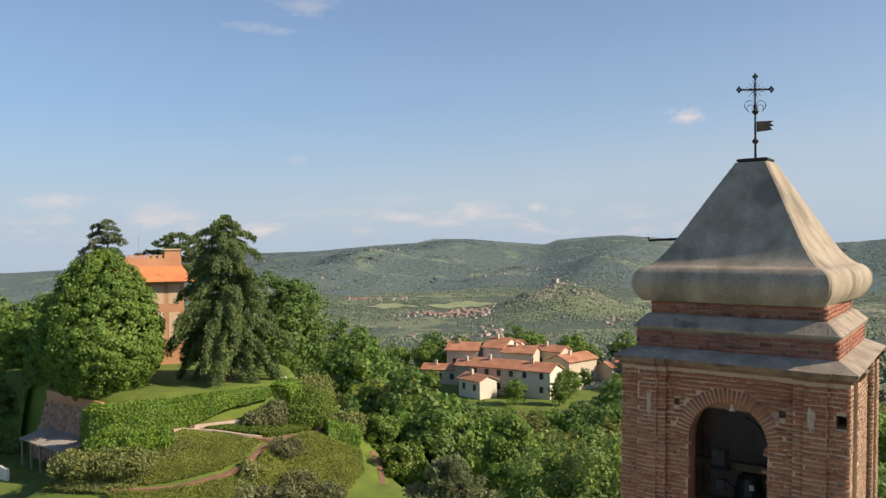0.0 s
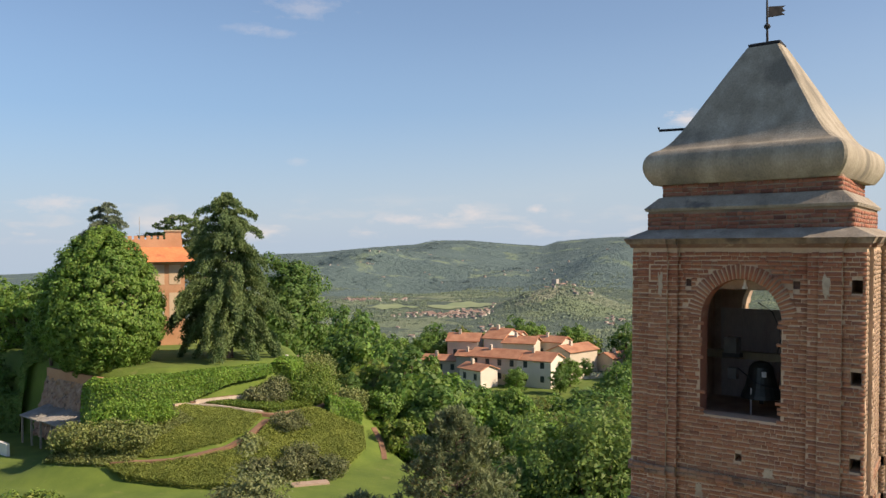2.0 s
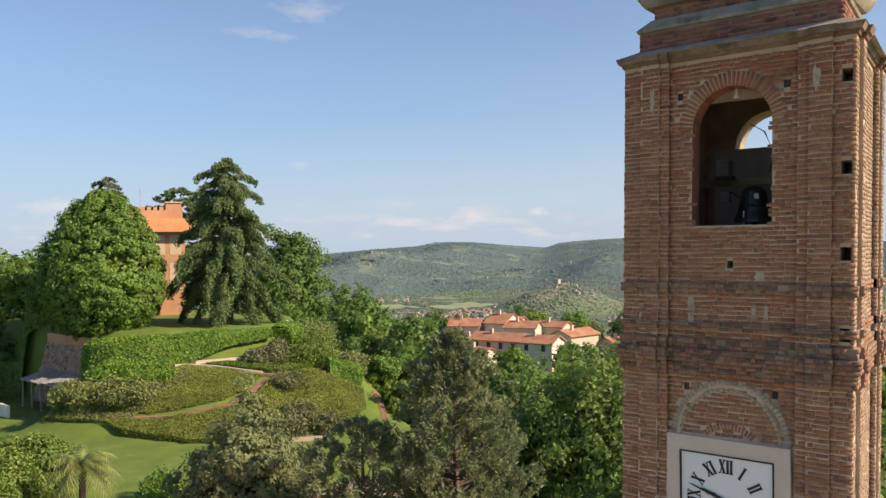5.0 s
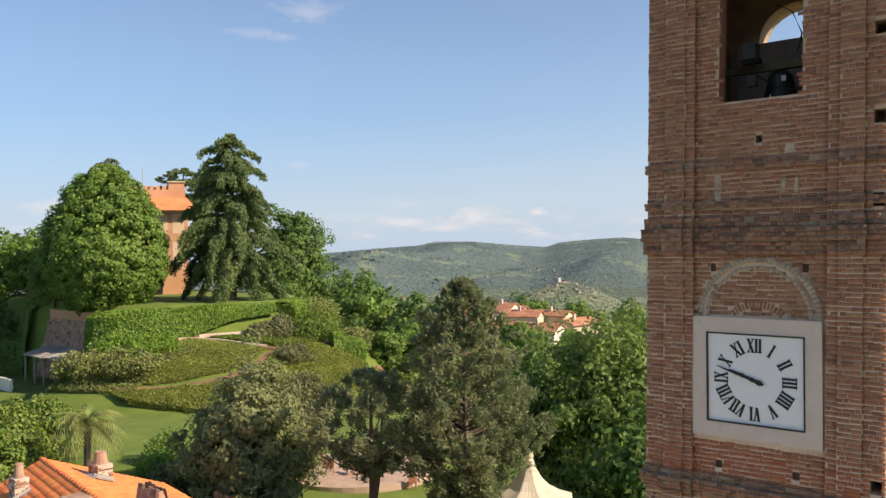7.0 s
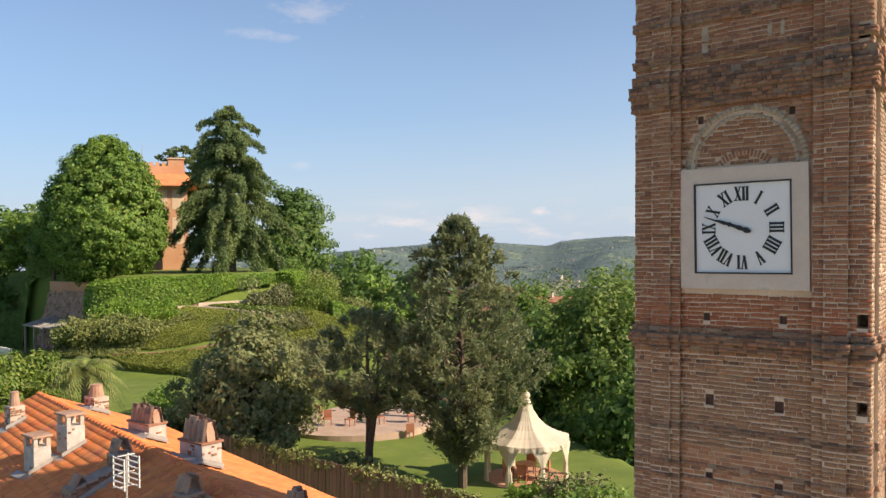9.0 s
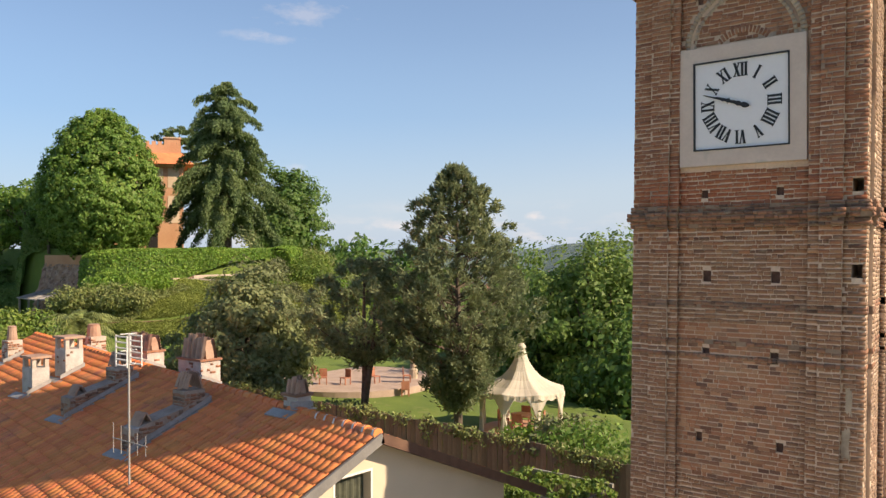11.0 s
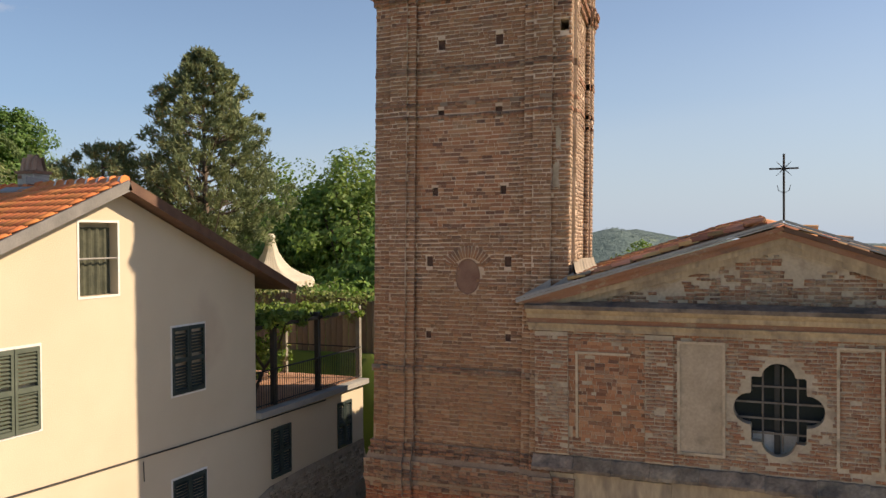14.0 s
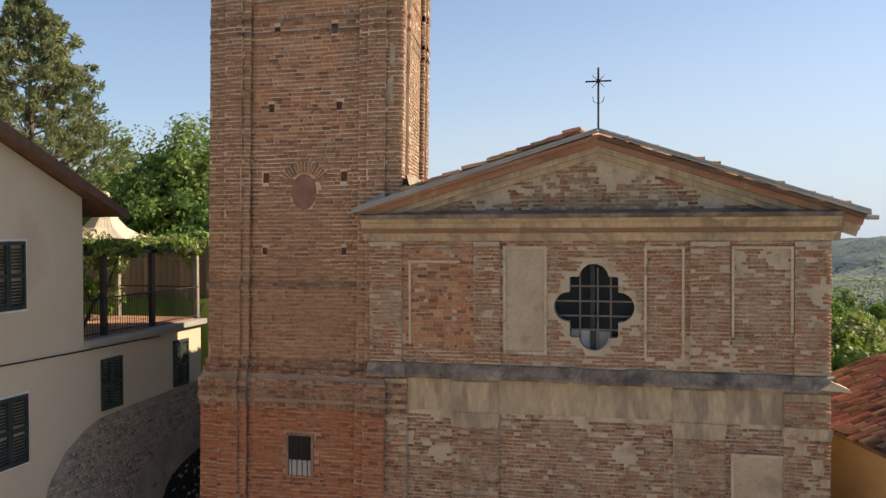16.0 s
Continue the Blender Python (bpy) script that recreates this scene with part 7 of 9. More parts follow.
def chimney(x, y, w, d, h, kind, label):
    z = min(roof_z(x, y - d / 2), roof_z(x, y + d / 2)) - 0.2
    top = roof_z(x, y) + h * 0.55
    rg = random.Random(int(abs(x * 31 + y * 17)))
    ch = thing("chimney", (x, y, z), label, "chimney", "chimneys on the long roof")
    if kind == "block":
        # long low wall up the slope with a stack and leaning hoods on it
        za, zb = roof_z(x, y - d / 2) + 0.62, roof_z(x, y + d / 2) + 0.34
        bm = bmesh.new()
        prism(bm, [(y - d / 2, z), (y + d / 2, z), (y + d / 2, zb), (y + d * 0.12, (za + zb) / 2 + 0.02), (y - d / 2, za)], "x", x - w / 2, x + w / 2)
        low = part("low_wall", bm, M_CHIM_BROWN, ch, "rough stone and brick wall")
        zr = roof_z(x, y - d / 2)
        V1, F1, _ = brick_boxes((x + w / 2, y - d / 2, zr - 0.1), (0, 1, 0), (0, 0, 1), (1, 0, 0), d, zb - zr + 0.35,
                                lambda a, b, zr=zr, za=za, zb=zb, d=d: zr - 0.1 + b + 0.09 > za + (zb - za) * a / d or b - 0.1 < a * PITCH - 0.1, gone=0.12, proud=0.02, length=0.22)
        V2, F2, _ = brick_boxes((x - w / 2, y - d / 2, zr - 0.1), (1, 0, 0), (0, 0, 1), (0, -1, 0), w, za - zr, None, gone=0.12, proud=0.02, length=0.22)
        part("wall_bricks", np_mesh("wall_bricks", *join_boxes([(V1, F1), (V2, F2)])), M_OLDBRICK, low)["kind"] = "stuff"
        brick_stack(ch, x, y + d * 0.3, w * 0.95, 0.62, (za + zb) / 2 - 0.2, (za + zb) / 2 + 0.45, 0.15, M_CHIM_BROWN)
        st = (za + zb) / 2 + 0.5
        for k in range(4):
            for s in (-1, 1):
                bm = bmesh.new()
                cx = x - w * 0.36 + k * w * 0.24
                obox(bm, (cx, y + d * 0.3 + s * 0.17, st + 0.2), (w * 0.11, 0, 0.02 * rg.uniform(-1, 1)), (0, -s * 0.07, 0.21 * rg.uniform(0.85, 1.1)), (0, 0.02, 0.007 * s))
                part("tile_hood", bm, M_HOOD, ch)
        hood(ch, x, y - d * 0.33, za - 0.06, "x", 0.42)
    elif kind == "pots":
        brick_stack(ch, x, y, w, d, z, top, 0.85, M_CHIM_GREY)
        part("lip", one(box, x - w / 2 - 0.05, x + w / 2 + 0.05, y - d / 2 - 0.05, y + d / 2 + 0.05, top, top + 0.07), M_OLDBRICK, ch)
        n = max(3, int(w / 0.24))
        for k in range(n):
            cx = x - w / 2 + (k + 0.5) * w / n
            for s in (-1, 1):
                bm = bmesh.new()
                hh = h * 0.24 * rg.uniform(0.85, 1.12)
                m = [(cx - w / n * 0.46, 0.0), (cx - w / n * 0.2, 0.045), (cx + w / n * 0.2, 0.045), (cx + w / n * 0.46, 0.0)]
                rows = []
                for zz, q in ((top + 0.07, 0.36), (top + 0.07 + 2 * hh, 0.20)):
                    rows.append([[bm.verts.new((px, y + s * (d * q + b + e), zz)) for px, b in m] for e in (0.0, -0.025)])
                for e in (0, 1):
                    for i in range(3):
                        bm.faces.new((rows[0][e][i], rows[0][e][i + 1], rows[1][e][i + 1], rows[1][e][i]))
                for i in range(3):
                    bm.faces.new((rows[1][0][i], rows[1][0][i + 1], rows[1][1][i + 1], rows[1][1][i]))
                part("tile_hood", bm, M_HOOD, ch, "upright half-round tile")
        for s in (-1, 1):
            bm = bmesh.new()
            obox(bm, (x + s * (w / 2 - 0.1), y, top + 0.07 + h * 0.2), (0.03, 0, 0), (0, d * 0.2, 0), (-s * 0.05, 0, h * 0.2))
            part("tile_hood", bm, M_HOOD, ch)
    elif kind == "slab":
        brick_stack(ch, x, y, w, d, z, top, 0.96, M_CHIM_GREY)
        for sx in (-1, 1):
            for sy in (-1, 1):
                cx, cy = x + sx * (w / 2 - 0.08), y + sy * (d / 2 - 0.08)
                part("pier", one(box, cx - 0.07, cx + 0.07, cy - 0.07, cy + 0.07, top, top + h * 0.22), M_CHIM, ch)
        part("hood", one(box, x - w / 2 - 0.06, x + w / 2 + 0.06, y - d / 2 - 0.06, y + d / 2 + 0.06, top + h * 0.22, top + 0.08 + h * 0.22), M_HOOD, ch)
    else:
        brick_stack(ch, x, y, w, d, z, top)
        part("pot", one(lathe, x, y, [(w * 0.36, top), (w * 0.28, top + h * 0.36), (w * 0.3, top + h * 0.38), (w * 0.22, top + h * 0.4)], 12), M_HOOD, ch, "terracotta pot")
    flash(ch, x, y, w, d)
    return ch


M_CHIM = mat("chimney_render", (0.42, 0.345, 0.275), (0.58, 0.50, 0.42), 2.5, 0.9, 0.5, 18, stain=(0.30, 0.22, 0.17), stain_scale=1.6)
M_CHIM_BROWN = mat("sooty_chimney_mortar", (0.27, 0.2, 0.15), (0.4, 0.31, 0.24), 2.5, 0.9, 0.5, 18, stain=(0.46, 0.42, 0.37), stain_scale=1.4, stain_at=0.6)
M_CHIM_GREY = mat("grey_white_chimney_render", (0.40, 0.37, 0.33), (0.56, 0.52, 0.47), 2.5, 0.9, 0.5, 18, stain=(0.30, 0.26, 0.22), stain_scale=1.6)
chimney(-37.2, -1.7, 0.6, 0.6, 1.5, "pot", "rendered chimney with a terracotta pot")
chimney(-30.4, -3.75, 0.78, 0.6, 1.5, "slab", "grey rendered chimney with a flat hood")
chimney(-30.2, -2.65, 0.8, 0.65, 1.7, "slab", "tall grey rendered chimney with a flat hood")
chimney(-37.2, 1.9, 0.9, 0.7, 1.4, "pot", "white rendered chimney with a terracotta pot")
chimney(-29.6, 0.0, 1.5, 0.7, 1.2, "pots", "broad rendered chimney with leaning tile hoods")
chimney(-24.6, -0.95, 1.3, 0.75, 1.5, "pots", "broad chimney with upright tile hoods")
chimney(-25.5, -3.95, 0.6, 2.2, 1.05, "block", "long low chimney wall with a brick stack and tile hoods")
chimney(-20.0, -5.0, 0.6, 2.2, 1.05, "block", "long low chimney wall with leaning brick hoods")
chimney(-16.3, -3.7, 0.5, 0.45, 0.75, "pots", "small grey chimney with stone hoods")


def aerial(x, y, top, label):
    z = roof_z(x, y)
    t = thing("tv_aerial", (x, y, z), label, "aerial")
    mast = part("mast", one(tube, [(x, y, z - 0.1), (x, y, top)], 0.025, 8), M_GREY, t)
    part("boom", one(tube, [(x - 0.75, y, z + 1.05), (x + 0.75, y, z + 1.05)], 0.014, 6), M_GREY, t)
    for k in range(5):
        xx = x - 0.7 + 0.35 * k
        part("element", one(tube, [(xx, y, z + 0.7 + 0.03 * k), (xx, y, z + 1.4 - 0.03 * k)], 0.009, 5), M_GREY, t)
    for s in (-1, 1):
        for k in range(6):
            bm, zz = bmesh.new(), top - 0.05 - 0.13 * k
            obox(bm, (x + 0.02, y + s * 0.18, zz), (0.24, 0, 0), (0, 0.012, 0.006), (0, -0.006, 0.012))
            part("reflector_bar", bm, M_TRIMWHITE, t, "white grid bar")
        for sx in (-1, 1):
            bm = bmesh.new()
            obox(bm, (x + sx * 0.24, y + s * 0.18, top - 0.38), (0.012, 0, 0), (0, 0.012, 0), (0, 0, 0.36))
            part("reflector_side", bm, M_TRIMWHITE, t, "white grid side")
    for sz in (top, top - 0.38, top - 0.7):
        part("strut", one(tube, [(x, y - 0.2, sz), (x, y + 0.2, sz)], 0.012, 5), M_TRIMWHITE, t)
    return t


aerial(-18.0, -7.2, 15.75, "tall grey television aerial with a white grid reflector")

# ---- the low annex beside the church ----
annex = thing("annex_house", (7, 2, 1.0), "ochre house with an old tiled roof beside the church", "house")
AE, AV, AUP = Vector((4.98, 1.1, 6.3)), Vector((0.277, -0.961, 0)), Vector((0.961, 0.277, 0))
A_DOWN = (AUP + Vector((0, 0, 0.42))).normalized() * -1
A_N = AV.cross(A_DOWN).normalized()
if A_N.z < 0:
    A_N = -A_N
eave_0, eave_1 = AE - AV * 3.2, AE + AV * 3.0
ridge_0, ridge_1 = eave_0 - A_DOWN * 3.0, eave_1 - A_DOWN * 3.0
bm = bmesh.new()
obox(bm, AE + AUP * 3.4 + Vector((0, 0, -2.9)), AV * 2.8, AUP * 3.0, Vector((0, 0, 2.85)))
part("wall", bm, M_YELLOW, annex, "ochre rendered wall")
part("roof_deck", slope_sheet([ridge_0, eave_0, eave_1, ridge_1], 0.1), M_EAVE, annex, "dark boarded eaves")
V, F = tile_field(ridge_0 + A_N * 0.02, AV, A_DOWN, A_N, 6.2, 3.05, 0.19, 0.3, 0.075, 0.03, 21)
part("roof_tiles", np_mesh("roof_tiles", V, F), M_TILE_SHADED, annex, "old dark red terracotta roof tiles")["kind"] = "stuff"
far_eave = ridge_0 + AUP * 2.75 + Vector((0, 0, -1.15))
part("roof_deck", slope_sheet([ridge_0, far_eave, far_eave + AV * 6.2, ridge_1], 0.1), M_TILE_SHADED, annex, "far slope of the old tiled roof")

# ---- conifers ----
def conifer(name, label, seed, x, y, z, height, width, material, tiers, boughs, per, leaf, rise=0.15, droop=0.5, bare=0.12, shape=0.8, spread=0.35, group="", trunk_r=0.35, ragged=0.25, squash=0.6, hang=0.6, needle=0.0):
    """A conifer: straight trunk and tiers of boughs clothed in needle sprays."""
    rng = np.random.default_rng(seed)
    t = thing(name, (x, y, z), label, "tree", group)
    bm = bmesh.new()
    tube(bm, [(x, y, z - 0.5), (x + 0.1, y, z + height * 0.35), (x, y + 0.1, z + height * 0.7), (x, y, z + height * 0.99)], [trunk_r * 1.2, trunk_r * 0.85, trunk_r * 0.45, 0.04])
    C, R = [], []
    for k in range(tiers):
        for b in range(boughs):
            f = min(0.985, max(0.0, (k + rng.uniform(-0.5, 1.1)) / tiers))
            h = z + height * (bare + (1 - bare) * f)
            r = width / 2 * (1 - f) ** shape * min(1, 0.6 + 2.4 * f)
            a = 2 * math.pi * (b + rng.uniform(-0.5, 0.5)) / boughs + k * 0.9
            rr = r * (1 + rng.normal() * ragged) + 0.3
            base = np.array((x, y, h))
            tip = np.array((x + rr * math.cos(a), y + rr * math.sin(a), h + rise * rr * (0.5 + f) - droop * rr / (width / 2)))
            n = max(2, int(rr / spread * 1.5))
            for q in range(n):
                s = (0.3 + 0.72 * (q + rng.uniform(0, 0.8)) / n)
                p = base + (tip - base) * s
                p[2] += rise * rr * 0.3 * math.sin(math.pi * min(s, 1))
                side = rng.normal() * spread * 0.55 * (1.1 - 0.6 * s)
                C.append((p[0] - math.sin(a) * side, p[1] + math.cos(a) * side, p[2] - hang * rng.uniform(0, 1) * spread))
                R.append(spread * rng.uniform(0.5, 1.0) * (1.05 - 0.35 * s))
            if rng.uniform() < 0.35:
                mid = (base + tip) / 2 + np.array((0, 0, rise * rr * 0.2))
                tube(bm, [tuple(base), tuple(mid), tuple(tip)], [trunk_r * 0.22 * (1 - f) + 0.02, 0.03, 0.012], 5)
    C.append((x, y, z + height * 0.99))
    R.append(spread * 0.4)
    if needle:
        cc = np.repeat(np.array(C), per, axis=0)
        d = rng.normal(size=(len(cc), 3))
        d[:, 2] = d[:, 2] * 0.8 + 0.35
        d /= np.linalg.norm(d, axis=1)[:, None]
        off = d * rng.uniform(0.3, 1.0, (len(cc), 1)) * np.repeat(np.array(R), per)[:, None]
        off[:, 2] *= squash
        V, F = needle_quads(cc + off, d + 0.35 * rng.normal(size=d.shape), leaf, rng, needle)
    else:
        V, F = clump_leaves(np.array(C), np.array(R), per, leaf, rng, squash, 0.9)
    part("trunk", bm, M_BARK, t)
    part("crown", np_mesh("crown", V, F), material, t)
    return t


def cedar(name, label, seed, x, y, z, height, width, material, boughs=120, drop=1.3, top_gap=0.0):
    """A cedar: arching boughs in layers, each hung with a curtain of needle sprays."""
    rng = np.random.default_rng(seed)
    t = thing(name, (x, y, z), label, "tree")
    bm = bmesh.new()
    tube(bm, [(x, y, z - 0.5), (x + 0.1, y, z + height * 0.35), (x, y + 0.1, z + height * 0.7), (x, y, z + height * 0.98)], [0.5, 0.38, 0.2, 0.04])
    C, A = [], []
    for k in range(boughs):
        f = (k + rng.uniform(0, 1)) / boughs
        # boughs gather in tiers, with sky between them towards the top
        tier = 0.062
        f = min(0.985, (round(f / tier) + rng.normal() * 0.13) * tier)
        f = max(f, 0.0)
        h = z + height * (0.1 + 0.9 * f)
        reach = width / 2 * (0.24 + 0.76 * (1 - f) ** 0.8) * min(1.0, (1 - f) / 0.1 + 0.12) * min(1, 0.75 + 1.5 * f) * rng.uniform(0.5, 1.2) + 0.25
        a = k * 2.399 + rng.normal() * 0.3
        ca, sa = math.cos(a), math.sin(a)
        dip = reach * (0.42 - 0.34 * f) + 0.2
        n = max(3, int(reach / 0.26))
        pts = []
        for q in range(n + 1):
            s = q / n
            zz = h + reach * 0.30 * math.sin(1.9 * s) - dip * 1.5 * s * s
            pts.append(np.array((x + ca * reach * s, y + sa * reach * s, zz)))
        tube(bm, [tuple(pts[0]), tuple(pts[n // 2]), tuple(pts[n])], [0.09 * (1 - f) + 0.03, 0.05, 0.012], 5)
        for q in range(max(1, n // 6), n + 1):
            s = q / n
            for side in (-1, 0, 1):
                w = side * rng.uniform(0.3, 1.0) * reach * 0.3 * (1.15 - s)
                base = pts[q] + np.array((-sa * w, ca * w, -abs(w) * 0.12))
                L = drop * rng.uniform(0.35, 1.0) * (1 - 0.72 * f) * (0.55 + 0.6 * s) + 0.22
                m = int(9 + 20 * L)
                u = rng.uniform(0, 1, m)
                lean = np.array((ca * 0.3, sa * 0.3, 0))
                p = base + np.outer(u * L, (0, 0, -1.0)) + np.outer(u * L, lean) + rng.normal(size=(m, 3)) * np.array((0.15, 0.15, 0.07))
                C.append(p)
                A.append(np.tile(np.array((ca * 0.5, sa * 0.5, -0.75)), (m, 1)) + rng.normal(size=(m, 3)) * 0.45)
    V, F = needle_quads(np.concatenate(C), np.concatenate(A), 0.17, rng, 0.4)
    part("trunk", bm, M_BARK, t)
    part("crown", np_mesh("crown", V, F), material, t)
    return t


def pine(name, label, seed, x, y, z, height, width, material, clumps=420, per=70, crown_from=0.16, low=0.34, cr=0.55, ragged=0.2, trunk_r=0.2, fork=0.0, top=0.75):
    """A pine: rising limbs that end in tufts of needles, in an open, uneven oval crown."""
    rng = np.random.default_rng(seed)
    t = thing(name, (x, y, z), label, "tree")
    bm = bmesh.new()
    tube(bm, [(x, y, z - 0.5), (x + 0.1, y, z + height * 0.3), (x - 0.08, y + 0.1, z + height * 0.65), (x, y, z + height * 0.96)], [trunk_r * 1.2, trunk_r * 0.9, trunk_r * 0.5, 0.03])
    if fork:
        tube(bm, [(x, y, z + height * 0.12), (x + fork, y - 0.3, z + height * 0.45), (x + fork * 1.5, y - 0.5, z + height * 0.8)], [trunk_r * 0.9, trunk_r * 0.6, 0.04])
    C, R, D = [], [], []
    for k in range(clumps):
        f = rng.uniform(0, 1) ** 1.15
        a = rng.uniform(0, 2 * math.pi)
        env = min(1.0, (f / low) ** 0.7 if f < low else (1 - (f - low) / (1 - low)) ** top)
        lobe = 1 + 0.22 * math.sin(5 * a + 9 * f + seed) + 0.12 * math.sin(23 * f + 2 * a)
        r = width / 2 * env * lobe * math.sqrt(rng.uniform(0.22, 1.0)) * (1 + ragged * rng.normal() * 0.5) + 0.08
        h = z + height * (crown_from + (1 - crown_from) * f)
        p = np.array((x + r * math.cos(a), y + r * math.sin(a), h))
        C.append(p)
        R.append(cr * rng.uniform(0.55, 1.1) * (1 - 0.45 * f))
        D.append((0.75 * math.cos(a), 0.75 * math.sin(a), 0.65))
        if k % 6 == 0:
            b = (x, y, max(z + height * 0.1, h - r * 0.55))
            tube(bm, [b, tuple((np.array(b) * 0.45 + p * 0.55) + np.array((0, 0, -0.12 * r))), tuple(p)], [0.05 * (1 - f) + 0.02, 0.035, 0.012], 5)
    C, R, D = np.array(C), np.array(R), np.array(D)
    cc = np.repeat(C, per, axis=0)
    d = rng.normal(size=(len(cc), 3)) * 0.8 + np.repeat(D, per, axis=0)
    d /= np.linalg.norm(d, axis=1)[:, None]
    off = rng.normal(size=(len(cc), 3)) * 0.42 * np.repeat(R, per)[:, None] + d * rng.uniform(-0.2, 0.6, (len(cc), 1)) * np.repeat(R, per)[:, None]
    V, F = needle_quads(cc + off, d, 0.15, rng, 0.24)
    part("trunk", bm, M_BARK, t)
    part("crown", np_mesh("crown", V, F), material, t)
    return t


def hedge_line(name, label, seed, pts, width, height, material, density=60, leaf=0.12, base=None, wobble=0.12, end_height=None, level=None):
    """A clipped hedge along a line of (x, y) on the ground: a solid core under a coat of leaves."""
    rng = np.random.default_rng(seed)
    P = np.array(pts, dtype=float)
    seg = np.linalg.norm(np.diff(P, axis=0), axis=1)
    s = np.concatenate([[0], np.cumsum(seg)])
    n = max(6, int(s[-1] / 0.8))
    u = np.linspace(0, s[-1], n)
    L = np.stack([np.interp(u, s, P[:, 0]), np.interp(u, s, P[:, 1])], 1)
    T = np.gradient(L, axis=0)
    T /= np.linalg.norm(T, axis=1)[:, None]
    N = np.stack([-T[:, 1], T[:, 0]], 1)
    z0 = land(L[:, 0], L[:, 1]) if base is None else np.full(n, base)
    prof = [(-0.5, 0.0), (-0.52, 0.6), (-0.42, 0.92), (0.0, 1.0), (0.42, 0.92), (0.52, 0.6), (0.5, 0.0)]
    V = []
    for k in range(n):
        wob = 1 + wobble * math.sin(k * 0.9 + seed) * 0.5
        hk = height + ((end_height or height) - height) * k / (n - 1) if level is None else level - z0[k]
        for a, b in prof:
            V.append((L[k, 0] + N[k, 0] * a * width * wob * 0.92, L[k, 1] + N[k, 1] * a * width * wob * 0.92, z0[k] - 0.4 + b * (hk * wob * 0.95 + 0.4)))
    m = len(prof)
    F = [(k * m + j, k * m + j + 1, (k + 1) * m + j + 1, (k + 1) * m + j) for k in range(n - 1) for j in range(m - 1)]
    e = (n - 1) * m
    F += [(0, 1, 5, 6), (1, 2, 4, 5), (e, e + 1, e + 5, e + 6), (e + 1, e + 2, e + 4, e + 5)]
    V = np.array(V)
    t = thing(name, (*P[0], float(z0[0])), label, "hedge")
    core = np_mesh("core", V, np.array(F))
    part("core", core, M_LEAF_D, t)
    Fa = np.array(F)
    cnt = int(s[-1] * (width + 2 * height) * density)
    idx = rng.integers(0, len(Fa), cnt)
    q = V[Fa[idx]]
    w1, w2 = rng.uniform(0, 1, (2, cnt, 1))
    c = (q[:, 0] * (1 - w1) + q[:, 1] * w1) * (1 - w2) + (q[:, 3] * (1 - w1) + q[:, 2] * w1) * w2
    nr = np.cross(q[:, 1] - q[:, 0], q[:, 3] - q[:, 0])
    nr /= np.linalg.norm(nr, axis=1)[:, None] + 1e-9
    k = np.where(idx < (n - 1) * (m - 1), idx // (m - 1), n // 2)
    axis = np.column_stack([L[k], z0[k] + height * 0.3])
    nr *= np.sign(np.sum(nr * (c - axis), axis=1))[:, None]
    c += nr * rng.uniform(0.0, 0.16, (cnt, 1))
    Vl, Fl = leaf_quads(c, nr, leaf, rng, 0.7)
    part("foliage", np_mesh("foliage", Vl, Fl), material, t)
    return t


def ribbon(name, label, pts, width, material, lift=0.12, category="path"):
    """A path laid on the ground along points, with a little thickness."""
    P = np.array(pts, dtype=float)
    seg = np.linalg.norm(np.diff(P, axis=0), axis=1)
    s = np.concatenate([[0], np.cumsum(seg)])
    n = max(4, int(s[-1] / 0.6))
    u = np.linspace(0, s[-1], n)
    X, Y = np.interp(u, s, P[:, 0]), np.interp(u, s, P[:, 1])
    T = np.gradient(np.stack([X, Y], 1), axis=0)
    T /= np.linalg.norm(T, axis=1)[:, None]
    bm = bmesh.new()
    rows = []
    for k in range(n):
        nx, ny = -T[k, 1] * width / 2, T[k, 0] * width / 2
        z = max(ground_z(X[k] + nx, Y[k] + ny), ground_z(X[k] - nx, Y[k] - ny), ground_z(X[k], Y[k])) + lift
        rows.append([bm.verts.new(p) for p in ((X[k] + nx, Y[k] + ny, z - 0.3), (X[k] + nx, Y[k] + ny, z), (X[k] - nx, Y[k] - ny, z), (X[k] - nx, Y[k] - ny, z - 0.3))])
    for a, b in zip(rows, rows[1:]):
        for j in range(3):
            bm.faces.new((a[j], a[j + 1], b[j + 1], b[j]))
    return tagged(part(name, bm, material), label, category, kind="structure")


# ---- the garden hill ----
broadleaf("chestnut_tree", "large dense egg-shaped green tree on the garden hill", 3, -82.7, 26.3, 16.2, 15.9, 12.4, M_LEAF, clumps=900, per=75, leaf=0.17, crown_from=0.02, egg=0.58, ragged=0.02, cr=0.052, trunk_r=0.5, lobes=0.0, shell=0.82, filler=9000, taper=0.2)
cedar("cedar_tree", "tall dark drooping cedar on the garden hill", 5, -76.8, 37.4, 18.0, 17.8, 13.0, M_CEDAR, boughs=92, drop=1.7)
conifer("cedar_tree", "flat-topped cedar standing behind the villa", 8, -101, 47, 18.0, 16.0, 13, M_CEDAR, 9, 9, 34, 0.2, rise=0.05, droop=0.4, bare=0.45, shape=0.35, spread=0.9, trunk_r=0.4, squash=0.35)
cedar("fir_tree", "bluish fir rising behind the chestnut", 9, -112.7, 42.9, 17.0, 19.2, 12.5, M_FIR, boughs=80, drop=0.9)
